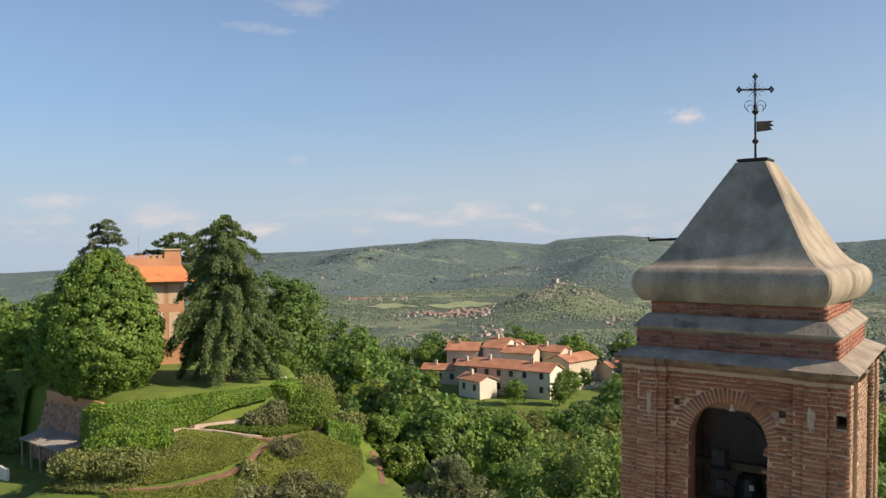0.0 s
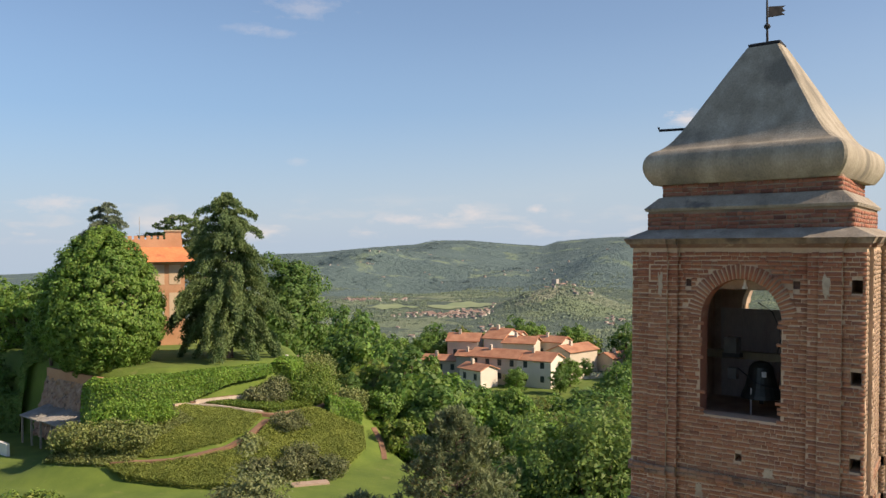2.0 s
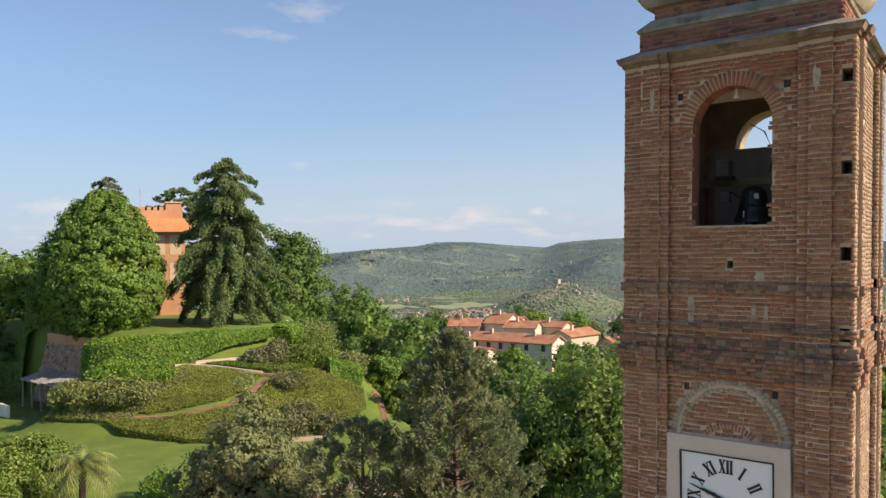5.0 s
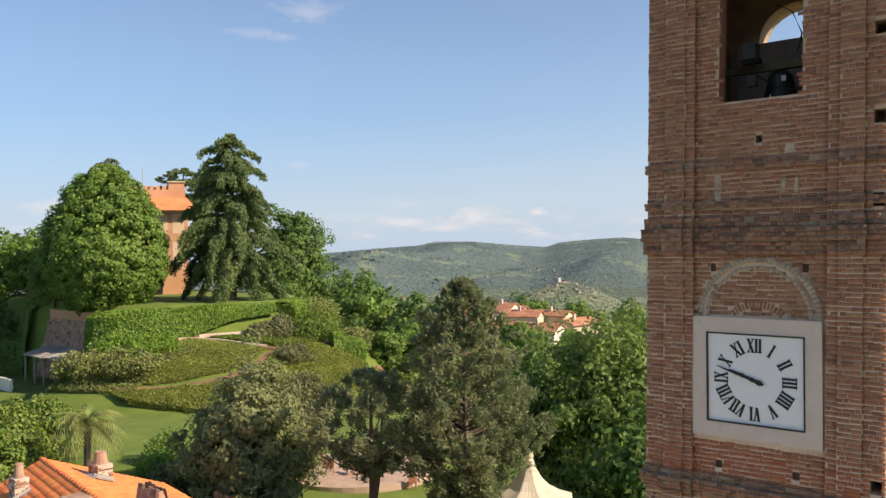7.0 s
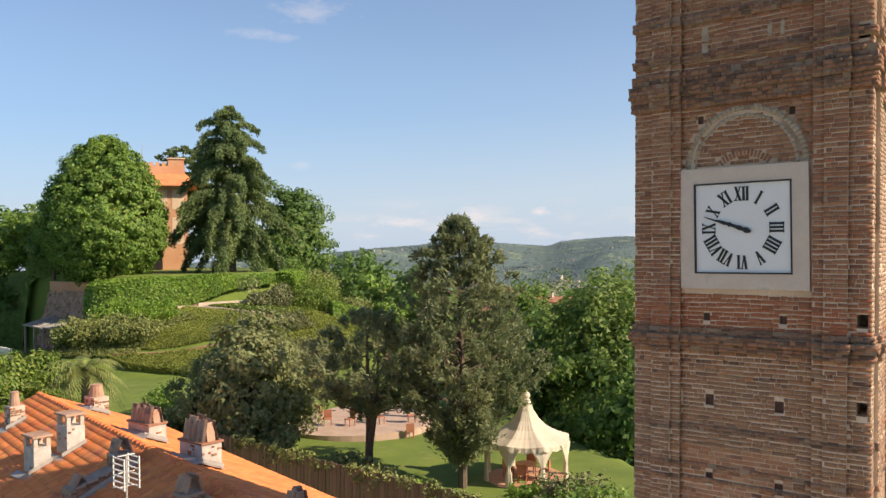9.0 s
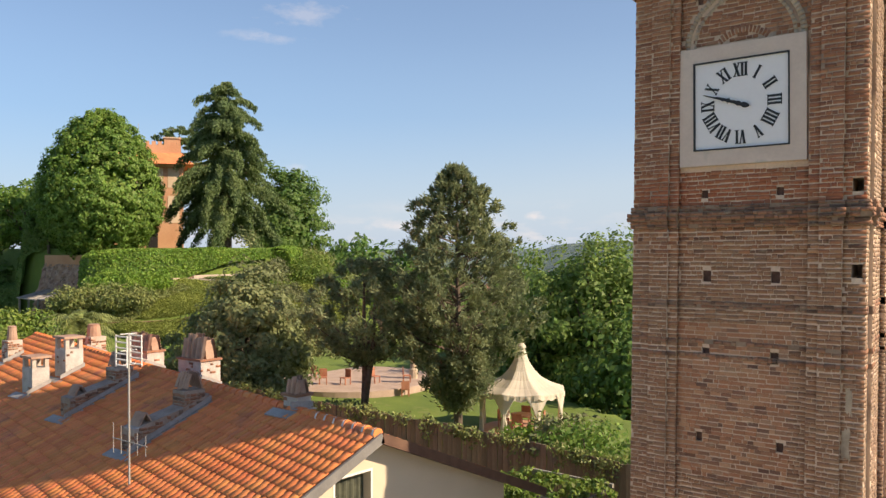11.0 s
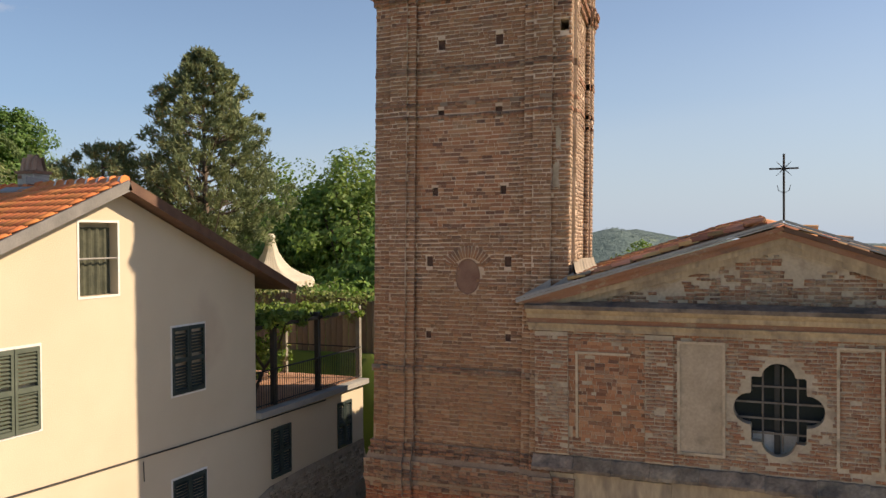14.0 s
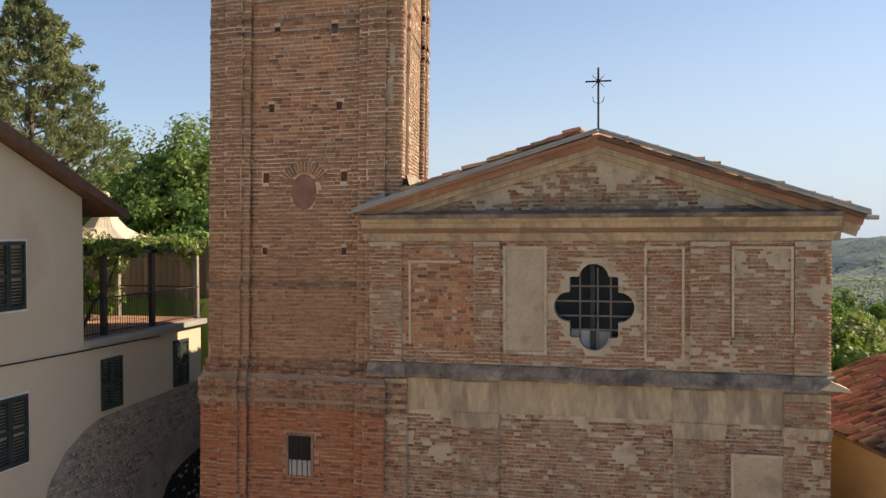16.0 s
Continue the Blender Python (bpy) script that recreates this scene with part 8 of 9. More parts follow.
broadleaf("lime_tree", "dark leafy tree on the brow of the garden hill", 11, -86.5, 53.5, 11.0, 17.2, 9.0, M_LEAF_D, clumps=220, per=90, leaf=0.24, filler=2500, crown_from=0.1, egg=0.55, cr=0.13)

# villa
M_VILLATILE = mat("villa_roof_tile", (0.66, 0.215, 0.085), (0.76, 0.28, 0.11), 0.5, 0.85, 0.6, 4, stain=(0.56, 0.18, 0.08), stain_scale=0.7, grain=0.3)
villa = thing("villa", (-95.5, 41.5, 18), "brick villa with a low orange roof and a battlemented lantern", "villa")
VU, VN = Vector((0.52, 0.854, 0)), Vector((0.854, -0.52, 0))
VC = Vector((-92.6, 39.6, 0))


def vb(a0, a1, d0, d1, z0, z1):
    """A box in the villa's own directions: a along the front, d out of it."""
    bm = bmesh.new()
    c = VC + VU * (a0 + a1) / 2 + VN * (d0 + d1) / 2 + Vector((0, 0, (z0 + z1) / 2))
    obox(bm, c, VU * (a1 - a0) / 2, VN * (d1 - d0) / 2, Vector((0, 0, (z1 - z0) / 2)))
    return bm


part("wall", vb(-7.5, 2.2, -11, 0, 17.0, 28.0), M_VILLA, villa, "orange brick wall")
for a in (-6.4, -4.6, -2.75, -0.85, 1.05):
    for z0, z1 in ((25.2, 27.6), (20.9, 24.2)):
        part("wall_panel", vb(a - 0.68, a + 0.68, 0.001, 0.04, z0, z1), M_VILLA_PANEL, villa, "cream plaster panel")
for a in (-4.6, -0.85):
    f = part("window", vb(a - 0.55, a + 0.55, 0.041, 0.1, 20.9, 24.0), M_TRIMWHITE, villa, "tall window with white shutters")
    part("pane", vb(a - 0.2, a + 0.2, 0.101, 0.11, 21.1, 23.8), M_GLASS, f)
part("cornice", vb(-7.7, 2.4, -11, 0.25, 27.75, 28.0), M_VILLA_PANEL, villa)
part("door", vb(-2.0, -0.8, 0.041, 0.1, 17.9, 20.2), M_DARK, villa)
rf = bmesh.new()
lo = [VC + VU * a + VN * d + Vector((0, 0, 28.0)) for a, d in ((-8.7, 1.3), (3.4, 1.3), (3.4, -12.2), (-8.7, -12.2))]
hi = [VC + VU * a + VN * d + Vector((0, 0, 29.75)) for a, d in ((-5.6, -2.8), (2.1, -2.8), (2.1, -8), (-5.6, -8))]
lv, hv = [rf.verts.new(p) for p in lo], [rf.verts.new(p) for p in hi]
for i in range(4):
    rf.faces.new((lv[i], lv[(i + 1) % 4], hv[(i + 1) % 4], hv[i]))
rf.faces.new(hv)
rf.faces.new(lv[::-1])
part("roof", rf, M_VILLATILE, villa, "orange tiled hip roof")
part("lantern_wall", vb(-5.2, 2.0, -7.8, -3.0, 29.7, 30.75), M_VILLA, villa, "brick battlemented lantern")
for k in range(10):
    part("merlon", vb(-5.2 + k * 0.74, -4.72 + k * 0.74, -3.35, -3.0, 30.75, 31.2), M_VILLA, villa)
part("turret", vb(0.0, 1.9, -6.2, -4.2, 30.6, 31.75), M_VILLA, villa, "small brick turret")
part("turret_cap", vb(-0.15, 2.05, -6.35, -4.05, 31.75, 31.9), M_VILLA_PANEL, villa)
part("mast", one(tube, [tuple(VC + VU * -3.1 + VN * -5 + Vector((0, 0, 31))), tuple(VC + VU * -3.1 + VN * -5 + Vector((0, 0, 33.6)))], 0.03, 6), M_GREY, villa)

# hedges, beds and paths on the slope
hedge_line("clipped_hedge", "long curved clipped green hedge along the terrace", 2, [(-77.4, 22.6), (-76.2, 22.0), (-74.6, 23.2), (-73.4, 25.6), (-72.5, 28.2), (-71.4, 31.5), (-70.6, 35), (-70.6, 37.4)], 2.4, 3.3, M_HEDGE, 150, 0.12, level=17.75, wobble=0.04)
hedge_line("clipped_hedge", "round clipped hedge block at the terrace end", 4, [(-69.9, 38.8), (-71.3, 41.4)], 2.8, 2.5, M_HEDGE, 130, 0.13, level=17.9)
hedge_line("clipped_hedge", "low clipped hedge at the end of the slope", 15, [(-63.0, 39.2), (-61.6, 42.2)], 1.7, 1.7, M_HEDGE, 130, 0.12)
M_PALEKERB = mat("pale_kerb_stone", (0.55, 0.44, 0.33), (0.66, 0.55, 0.43), 1.5, 0.9, 0.3, 14)
PATH_LOW = [(-68.8, 19.6), (-66.6, 21.5), (-65.2, 23.0), (-64.0, 25.0), (-62.95, 27.2), (-62.7, 29.5), (-63.9, 32.4)]
ribbon("garden_path", "reddish gravel path winding down the slope", PATH_LOW, 0.62, M_PATHM)
ribbon("garden_path", "reddish gravel path along the hedge", [(-71.0, 28.8), (-70.0, 31.2), (-69.1, 33.6), (-68.7, 35.6), (-68.9, 37.6)], 1.2, M_PATHM)
ribbon("path_kerb", "pale stone kerb of the path below the hedge", [(-70.4, 29.0), (-69.4, 31.2), (-68.6, 33.4), (-68.2, 35.2)], 0.42, M_PALEKERB, lift=0.42, category="kerb")
ribbon("path_kerb", "pale stone kerb crossing the slope", [(-70.8, 28.3), (-68.8, 30.1), (-66.6, 31.7), (-65.2, 33.0)], 0.24, M_PALEKERB, lift=0.26, category="kerb")
ribbon("garden_path", "reddish path round the hill's shoulder", [(-65.6, 32.4), (-64.4, 33.4), (-64.0, 35.8), (-63.8, 38.0), (-64.6, 41.4), (-67.0, 44.0)], 0.75, M_PATHM)
ribbon("garden_path", "reddish path along the lawn below the wood", [(-60.6, 43.2), (-58.2, 41.8), (-56.4, 40.4), (-55.6, 39.6)], 0.5, M_PATHM, lift=0.05)
ribbon("garden_path", "pale paved corner of the lawn path", [(-55.8, 28.6), (-54.3, 31.4)], 1.0, M_PATIO)
steps = thing("garden_steps", (-71.4, 28.1, ground_z(-71.4, 28.1)), "short flight of pale stone garden steps", "steps")
for k in range(5):
    x = -70.4 - 0.4 * k
    z = ground_z(-70.4, 28.1) + 0.17 * k
    part("step", one(box, x - 0.42, x, 27.3, 28.9, z - 0.4, z + 0.06), M_TRIMOLD, steps)


def inside(poly):
    """A test for places within a polygon of (x, y)."""
    P = np.array(poly)

    def test(x, y):
        ok = np.zeros(len(x), dtype=bool)
        for (x0, y0), (x1, y1) in zip(P, np.roll(P, -1, axis=0)):
            cross = ((y0 > y) != (y1 > y)) & (x < (x1 - x0) * (y - y0) / (y1 - y0 + 1e-9) + x0)
            ok ^= cross
        return ok
    return test


def ground_cover(name, label, seed, n, region, material, leaf, height, floor=0.0):
    """Low dense planting over part of the slope, its top gently uneven."""
    rng = np.random.default_rng(seed)
    pts = []
    while len(pts) < n:
        x, y = rng.uniform(-86, -50, 8000), rng.uniform(14, 56, 8000)
        ok = region(x, y)
        pts += list(zip(x[ok], y[ok]))
    P = np.array(pts[:n])
    top = height * (0.82 + 0.18 * np.sin(P[:, 0] * 1.1 + 0.4 * P[:, 1]) * np.sin(P[:, 1] * 0.9))
    z = land(P[:, 0], P[:, 1]) + top * (floor + (1 - floor) * np.sqrt(rng.uniform(0.0, 1.0, n)))
    V, F = leaf_quads(np.column_stack([P, z]), np.tile((0, 0, 0.8), (n, 1)), leaf, rng, 0.55)
    me = np_mesh(name, V, F)
    me.materials.append(material)
    return tagged(new(name, me), label, "ground cover", kind="stuff")


M_COVER = mat("low_evergreen_leaf", (0.205, 0.255, 0.052), (0.300, 0.342, 0.074), 0.3, 0.9, 0, 8, random="island", spread=0.12, translucent=0.25)
ground_cover("ground_cover", "low evergreen planting between the garden paths", 6, 90000, inside([(-70.9, 28.0), (-68.8, 29.7), (-66.5, 31.3), (-64.6, 32.4), (-63.3, 29.5), (-63.6, 27.3), (-64.6, 25.2), (-65.7, 23.3), (-67.0, 21.9), (-69.0, 20.2), (-71.5, 21.2), (-71.5, 24.5)]), M_COVER, 0.076, 0.4)
ground_cover("ground_cover", "clipped evergreen bed at the foot of the slope", 7, 145000, inside([(-68.8, 19.0), (-66.4, 20.9), (-64.8, 22.5), (-63.4, 24.8), (-62.3, 27.1), (-62.0, 29.5), (-63.0, 32.3), (-63.3, 35.6), (-63.1, 38.0), (-61.3, 38.8), (-60.2, 41.4), (-57.4, 39.0), (-55.8, 35.3), (-56.6, 31.8), (-57.6, 27.0), (-57.8, 25.2), (-60.9, 22.7), (-63.3, 21.0), (-66.2, 19.2)]), M_COVER, 0.078, 0.8, 0.1)
ground_cover("ground_cover", "green planting below the long hedge", 8, 45000, inside([(-69.9, 29.7), (-68.0, 33.2), (-67.8, 36), (-68.6, 39), (-65.4, 42.2), (-64.3, 38), (-64.6, 35.8), (-65.0, 33.7), (-66.6, 32.2), (-68.7, 30.5)]), M_LEAF_L, 0.09, 0.5)
ground_cover("ground_cover", "leafy planting under the shrubs of the slope", 9, 36000, lambda x, y: (hill_d(x, y) > 15.4) & (hill_d(x, y) < 23.5) & (x > -74.4) & (y < 27) & (x < -67.5), M_OLIVE2, 0.1, 0.5)
SHRUBS = ((M_OLIVE2, "grey-green rounded shrub on the slope", ((-73.6, 18.6, 1.7), (-71.8, 19.5, 1.9), (-70.2, 20.8, 1.8), (-68.8, 22.2, 1.5))),
          (M_HEDGE, "green rounded shrub on the slope", ((-73.0, 21.6, 1.9), (-71.2, 23.4, 1.8), (-70.4, 25.2, 1.4))),
          (M_OLIVE, "silvery green shrub beside the path", ((-68.0, 34.2, 1.2), (-67.2, 36.0, 1.5), (-68.6, 37.0, 1.5), (-61.9, 33.4, 1.5), (-56.0, 33.0, 1.6), (-58.3, 31.6, 1.6), (-57.4, 29.4, 1.7), (-59.0, 27.6, 1.4))),
          (M_LEAF_L, "fresh green shrub at the end of the terrace", ((-66.4, 38.6, 1.7), (-65.8, 40.4, 1.6), (-67.6, 41.0, 2.2), (-69.3, 43.2, 2.2))),
          (M_OLIVE2, "dull green shrub on the slope", ((-61.8, 29.3, 1.2), (-71.6, 45.2, 2.3), (-73.6, 46.8, 2.4), (-63.8, 43.4, 1.6))),
          (M_LEAF_L, "bright green clipped bush at the hedge's end", ((-75.9, 22.2, 1.5),)))
k = 0
for m, lab, places in SHRUBS:
    for x, y, r in places:
        k += 1
        shrub("garden_shrub", lab, 100 + k, x, y, ground_z(x, y), r * 1.15, r * 1.15, r * (1.9 if m is M_LEAF_L and k > 24 else 1.15), m, n=46, per=75, leaf=0.12, group="shrubs on the garden slope")

# stone bank and lean-to shelter at the foot of the hill
bm = bmesh.new()
rngp = random.Random(4)
rows = []
for k in range(46):
    x = -90.5 + 0.267 * k
    y = 24.0 + 0.1 * math.sin(0.35 * k)
    rows.append([bm.verts.new((x + rngp.uniform(-.06, .06), y - 1.6 * (1 - j / 20) + rngp.uniform(-.2, .16), 10.2 + j * 0.3 + rngp.uniform(-.07, .07))) for j in range(21)])
for a, b in zip(rows, rows[1:]):
    for j in range(20):
        bm.faces.new((a[j], b[j], b[j + 1], a[j + 1]))
tagged(part("stone_bank", bm, mat("reddish_rock", (0.30, 0.19, 0.135), (0.43, 0.31, 0.235), 1.6, 0.95, 1.0, 3.5, stain=(0.12, 0.09, 0.07), stain_scale=2.4, stain_at=0.55)), "rough reddish stone bank below the hedge", "bank", kind="structure")
tagged(part("bank_parapet", one(box, -90.4, -78.6, 24.0, 24.35, 15.9, 17.1), M_VILLA), "low brick parapet on top of the stone bank", "wall", kind="structure")
shelter = thing("lean_to_shelter", (-83, 21.4, 10.3), "grey metal lean-to shelter at the foot of the hill", "shelter")
for x0, x1 in ((-88.8, -84.6), (-84.3, -79.2)):
    part("roof", slope_sheet([(x0, 23.4, 13.55), (x1, 23.4, 13.45), (x1, 20.4, 12.75), (x0, 20.4, 12.85)], 0.1), M_ZINC, shelter, "ribbed grey metal roof")
    n = int((x1 - x0) / 0.4)
    for k in range(n):
        x = x0 + 0.2 + 0.4 * k
        bm = bmesh.new()
        obox(bm, (x, 21.9, 13.19), (0.03, 0, 0), (0, 1.5, 0.36), (0, 0, 0.03))
        part("rib", bm, M_ZINC, shelter)
for x in (-88.5, -86.4, -84.4, -82, -79.5):
    part("post", one(box, x - 0.08, x + 0.08, 20.5, 20.66, 10.0, 12.8), M_GREYP, shelter)
part("low_wall", one(box, -93, -84.6, 17.4, 17.7, 9.6, 11.0), M_TRIMWHITE, shelter, "low white wall")

pillar = thing("stone_pillar", (-71.2, 42.3, ground_z(-71.2, 42.3)), "pale stone pillar with a lamp globe at the hedge's end", "pillar")
pz = ground_z(-71.2, 42.3) - 1.0
part("shaft", one(lathe, -71.2, 42.3, [(0.42, pz - 0.3), (0.36, pz + 1.4), (0.22, pz + 3.0), (0.16, pz + 3.3)], 4), M_TRIMOLD, pillar)
part("globe", one(lathe, -72.2, 41.6, [(0.03, pz + 1.2), (0.03, pz + 3.0), (0.16, pz + 3.06), (0.2, pz + 3.2), (0.14, pz + 3.36), (0.02, pz + 3.4)], 12), M_TRIMWHITE, pillar, "white lamp globe on a thin post")

hedge_line("dark_hedge", "tall dark hedge beside the shelter", 16, [(-104, 17.5), (-99, 20.5), (-95.5, 23.5), (-92.6, 26.0)], 2.6, 4.2, M_LEAF_D, 60, 0.16)
hedge_line("dark_hedge", "dark green hedge along the far lawn", 17, [(-112, 10), (-104, 12.5), (-97, 15.5)], 2.2, 3.0, M_LEAF_D, 60, 0.16)

# trees and bushes of the lower garden
pine("pine_tree", "tall grey-green pine with an open crown", 21, -26.9, 15.5, 8.4, 13.3, 7.5, M_PINE, clumps=1050, per=66, crown_from=0.1, low=0.44, ragged=0.2, cr=0.44, top=0.62)
pine("pine_tree", "spreading pine with a forked trunk", 22, -31.2, 13.2, 8.6, 8.4, 7.8, M_PINE, clumps=210, per=85, crown_from=0.4, low=0.5, fork=0.9, top=0.5)
broadleaf("yew_tree", "broad grey-green evergreen bush of tree height", 23, -40.4, 12.8, 8.8, 7.9, 8.4, M_YEW, clumps=260, per=110, leaf=0.13, filler=4000, crown_from=0.02, egg=0.62, ragged=0.16, cr=0.10, trunk_r=0.2, taper=0.45)
shrub("dark_laurel", "dark broad-leaved evergreen in front of the yew", 24, -37.8, 9.9, 8.6, 4.2, 2.2, 3.4, M_YEW, n=50, per=80, leaf=0.2)
for k, (x, y, h, w) in enumerate(((-53.5, 3.6, 6.2, 6.0), (-50, 1.2, 5.6, 5.5), (-57.5, 7.8, 5.4, 5.5), (-58, 0, 6, 6))):
    broadleaf("fruit_tree", "bright green leafy garden tree behind the roof", 40 + k, x, y, 8.2, h, w, M_LEAF_L, clumps=80, per=130, leaf=0.14, crown_from=0.1, egg=0.5, cr=0.15, group="bright garden trees")
for k, (x, y, r) in enumerate(((-50, 13.2, 1.8), (-47.6, 11.0, 1.6), (-19.8, 14.2, 2.2), (-17.5, 12.2, 2.4), (-21.5, 14.0, 1.5), (-14.8, 14.5, 2.3), (-30, 10.6, 1.4), (-26.5, 11.2, 1.3), (-44.5, 9.6, 1.6), (-31.0, 11.6, 1.7), (-29.4, 11.9, 1.5))):
    shrub("garden_bush", "leafy green bush by the lawn", 300 + k, x, y, ground_z(x, y) if y > 9 else 8.3, r, r, r * 1.0, (M_LEAF, M_HEDGE, M_OLIVE, M_YEW, M_YEW)[k % 3 if k < 9 else 3], n=34, per=80, leaf=0.12, group="bushes by the lawn")

# palm
palm = thing("palm_tree", (-49, 7.2, 8.4), "small palm with drooping grey-green fronds", "palm")
part("trunk", one(tube, [(-49, 7.2, 8), (-49.05, 7.2, 10.8), (-49, 7.25, 13.2)], [0.24, 0.2, 0.22], 10), M_BARK, palm)
rng = np.random.default_rng(77)
for k in range(44):
    a, up = rng.uniform(0, 2 * math.pi), rng.uniform(-0.3, 1.3)
    L = rng.uniform(1.9, 2.7)
    pts = []
    for j in range(8):
        s = j / 7
        pts.append(Vector((-49 + math.cos(a) * L * s * math.cos(up * 0.6), 7.2 + math.sin(a) * L * s * math.cos(up * 0.6), 13.3 + L * (math.sin(up) * s - 0.75 * s * s))))
    bm = bmesh.new()
    side = Vector((-math.sin(a), math.cos(a), 0))
    for j in range(7):
        for s in (-1, 1):
            for q in range(2):
                p = pts[j].lerp(pts[j + 1], q * 0.5)
                ln = 0.5 * math.sin(math.pi * (0.15 + 0.8 * (j + q * 0.5) / 7))
                tip = p + side * s * ln + (pts[j + 1] - pts[j]) * 1.1 + Vector((0, 0, -0.16))
                e = (pts[j + 1] - pts[j]).normalized() * 0.06
                bm.faces.new([bm.verts.new(v) for v in (p - e, p + e, tip)])
    part("frond", bm, M_OLIVE2, palm)

# boundary wall of upright boards with ivy behind the long house
fence = thing("board_fence", (-25, 8.6, 8), "tall weathered board fence overgrown with creeper", "fence")
rngf = random.Random(9)
FENCE = [(-37.5, 8.2, 10.95), (-30, 8.5, 10.68), (-21.5, 8.7, 10.62), (-13.5, 9.0, 10.2)]
bm_board = None
for (x0, y0, z0), (x1, y1, z1) in zip(FENCE, FENCE[1:]):
    n = int((x1 - x0) / 0.24)
    for k in range(n):
        s = k / n
        x, y, z = x0 + (x1 - x0) * s, y0 + (y1 - y0) * s, z0 + (z1 - z0) * s
        if bm_board is None:
            b = bmesh.new()
            box(b, -0.112, 0.112, -0.02, 0.02, -3.2, 0)
            bm_board = bpy.data.meshes.new("board")
            b.to_mesh(bm_board)
            b.free()
            bm_board.materials.append(M_WOOD)
        ob = new("board", bm_board)
        ob.location = (x, y + rngf.uniform(-0.02, 0.02), z + rngf.uniform(-0.06, 0.04))
        ob.parent = fence
        ob.matrix_parent_inverse = Matrix.Translation(-fence.location)
rng = np.random.default_rng(12)
n = 90
cx = rng.uniform(-37, -13.5, n)
cz = np.interp(cx, [p[0] for p in FENCE], [p[2] for p in FENCE]) - np.abs(rng.normal(0, 0.35, n)) + 0.1
c = np.column_stack([cx, np.interp(cx, [p[0] for p in FENCE], [p[1] for p in FENCE]) - 0.08, cz])
V, F = clump_leaves(c, rng.uniform(0.2, 0.45, n), 40, 0.08, rng, 0.8)
part("creeper", np_mesh("creeper", V, F), M_OLIVE2, fence, "dull green creeper along the top")

# tent pavilion
TX, TY, TZ = -25.4, 18.9, 8.25
tent = thing("garden_pavilion", (TX, TY, TZ), "cream canvas garden pavilion with tied curtains", "pavilion")
SIDES, TURN = 8, 0.2
bm = bmesh.new()
prof = [(0.17, 12.42), (0.25, 12.3), (0.3, 12.1), (0.42, 11.8), (0.7, 11.36), (1.1, 10.96), (1.7, 10.64), (2.36, 10.42), (2.38, 10.40), (2.39, 10.2)]
N = 128
rings = []
for i, (r, z) in enumerate(prof):
    ring = []
    for k in range(N):
        t = 2 * math.pi * k / N
        edge = abs(math.sin(SIDES / 2 * (t - TURN)))  # 0 at the posts, 1 half way between them
        w = min(1.0, i / 7)
        q = 1 - 0.085 * edge * w + 0.012 * math.sin(40 * t + 0.4 * i) * (1 - 0.5 * w)
        scallop = 0.07 * abs(math.sin(SIDES * 3 * (t - TURN) / 2)) if i == len(prof) - 1 else 0
        ring.append(bm.verts.new((TX + r * q * math.cos(t), TY + r * q * math.sin(t), z - 0.1 * edge * w * (i / 9) - scallop)))
    rings.append(ring)
for a, b in zip(rings, rings[1:]):
    for k in range(N):
        bm.faces.new((a[k], a[(k + 1) % N], b[(k + 1) % N], b[k]))
roof_t = part("canopy", bm, M_TENT, tent, "pale canvas roof with scalloped edge")
part("finial", one(lathe, TX, TY, [(0.17, 12.4), (0.24, 12.5), (0.24, 12.6), (0.18, 12.7), (0.05, 12.75)], 14), M_TENT, roof_t, "gathered canvas knob")
for k in range(SIDES):
    t = TURN + 2 * math.pi * k / SIDES
    out_d, along = Vector((math.cos(t), math.sin(t), 0)), Vector((-math.sin(t), math.cos(t), 0))
    p = Vector((TX, TY, 0)) + out_d * 2.18
    post = part("post", one(tube, [(p.x, p.y, TZ), (p.x, p.y, 10.4)], 0.035, 8), M_GREYP, tent)
    bm = bmesh.new()
    rows = []
    for w, thick, z in ((0.62, 0.05, 10.28), (0.46, 0.06, 10.0), (0.26, 0.07, 9.65), (0.1, 0.08, 9.32), (0.09, 0.08, 9.26), (0.16, 0.09, 9.0), (0.2, 0.1, 8.6), (0.19, 0.1, TZ + 0.08)):
        row = []
        for q in range(20):
            a = 2 * math.pi * q / 20
            fold = 1 + 0.18 * math.sin(5 * a + k)
            row.append(bm.verts.new(p + along * w * math.cos(a) + out_d * thick * math.sin(a) * fold + Vector((0, 0, z))))
        rows.append(row)
    for a, b in zip(rows, rows[1:]):
        for q in range(20):
            bm.faces.new((a[q], a[(q + 1) % 20], b[(q + 1) % 20], b[q]))
    part("curtain", bm, M_TENT, post, "tied cream curtain")
part("base_rim", one(lathe, TX, TY, [(2.6, TZ - 0.3), (2.6, TZ + 0.03), (2.2, TZ + 0.03)], SIDES), M_TRIMWHITE, tent, "pale stone rim of the floor")
part("floor", one(lathe, TX, TY, [(2.3, TZ - 0.2), (2.3, TZ + 0.06)], SIDES), M_PAVE, tent, "terracotta floor")
table = thing("garden_table", (TX, TY, TZ + 0.06), "round pinkish garden table under the pavilion", "table")
part("top", one(lathe, TX, TY, [(0.55, TZ + 0.74), (0.55, TZ + 0.8)], 20), M_PAVE, table)
part("leg", one(lathe, TX, TY, [(0.25, TZ + 0.06), (0.06, TZ + 0.2), (0.06, TZ + 0.74)], 12), M_PAVE, table)


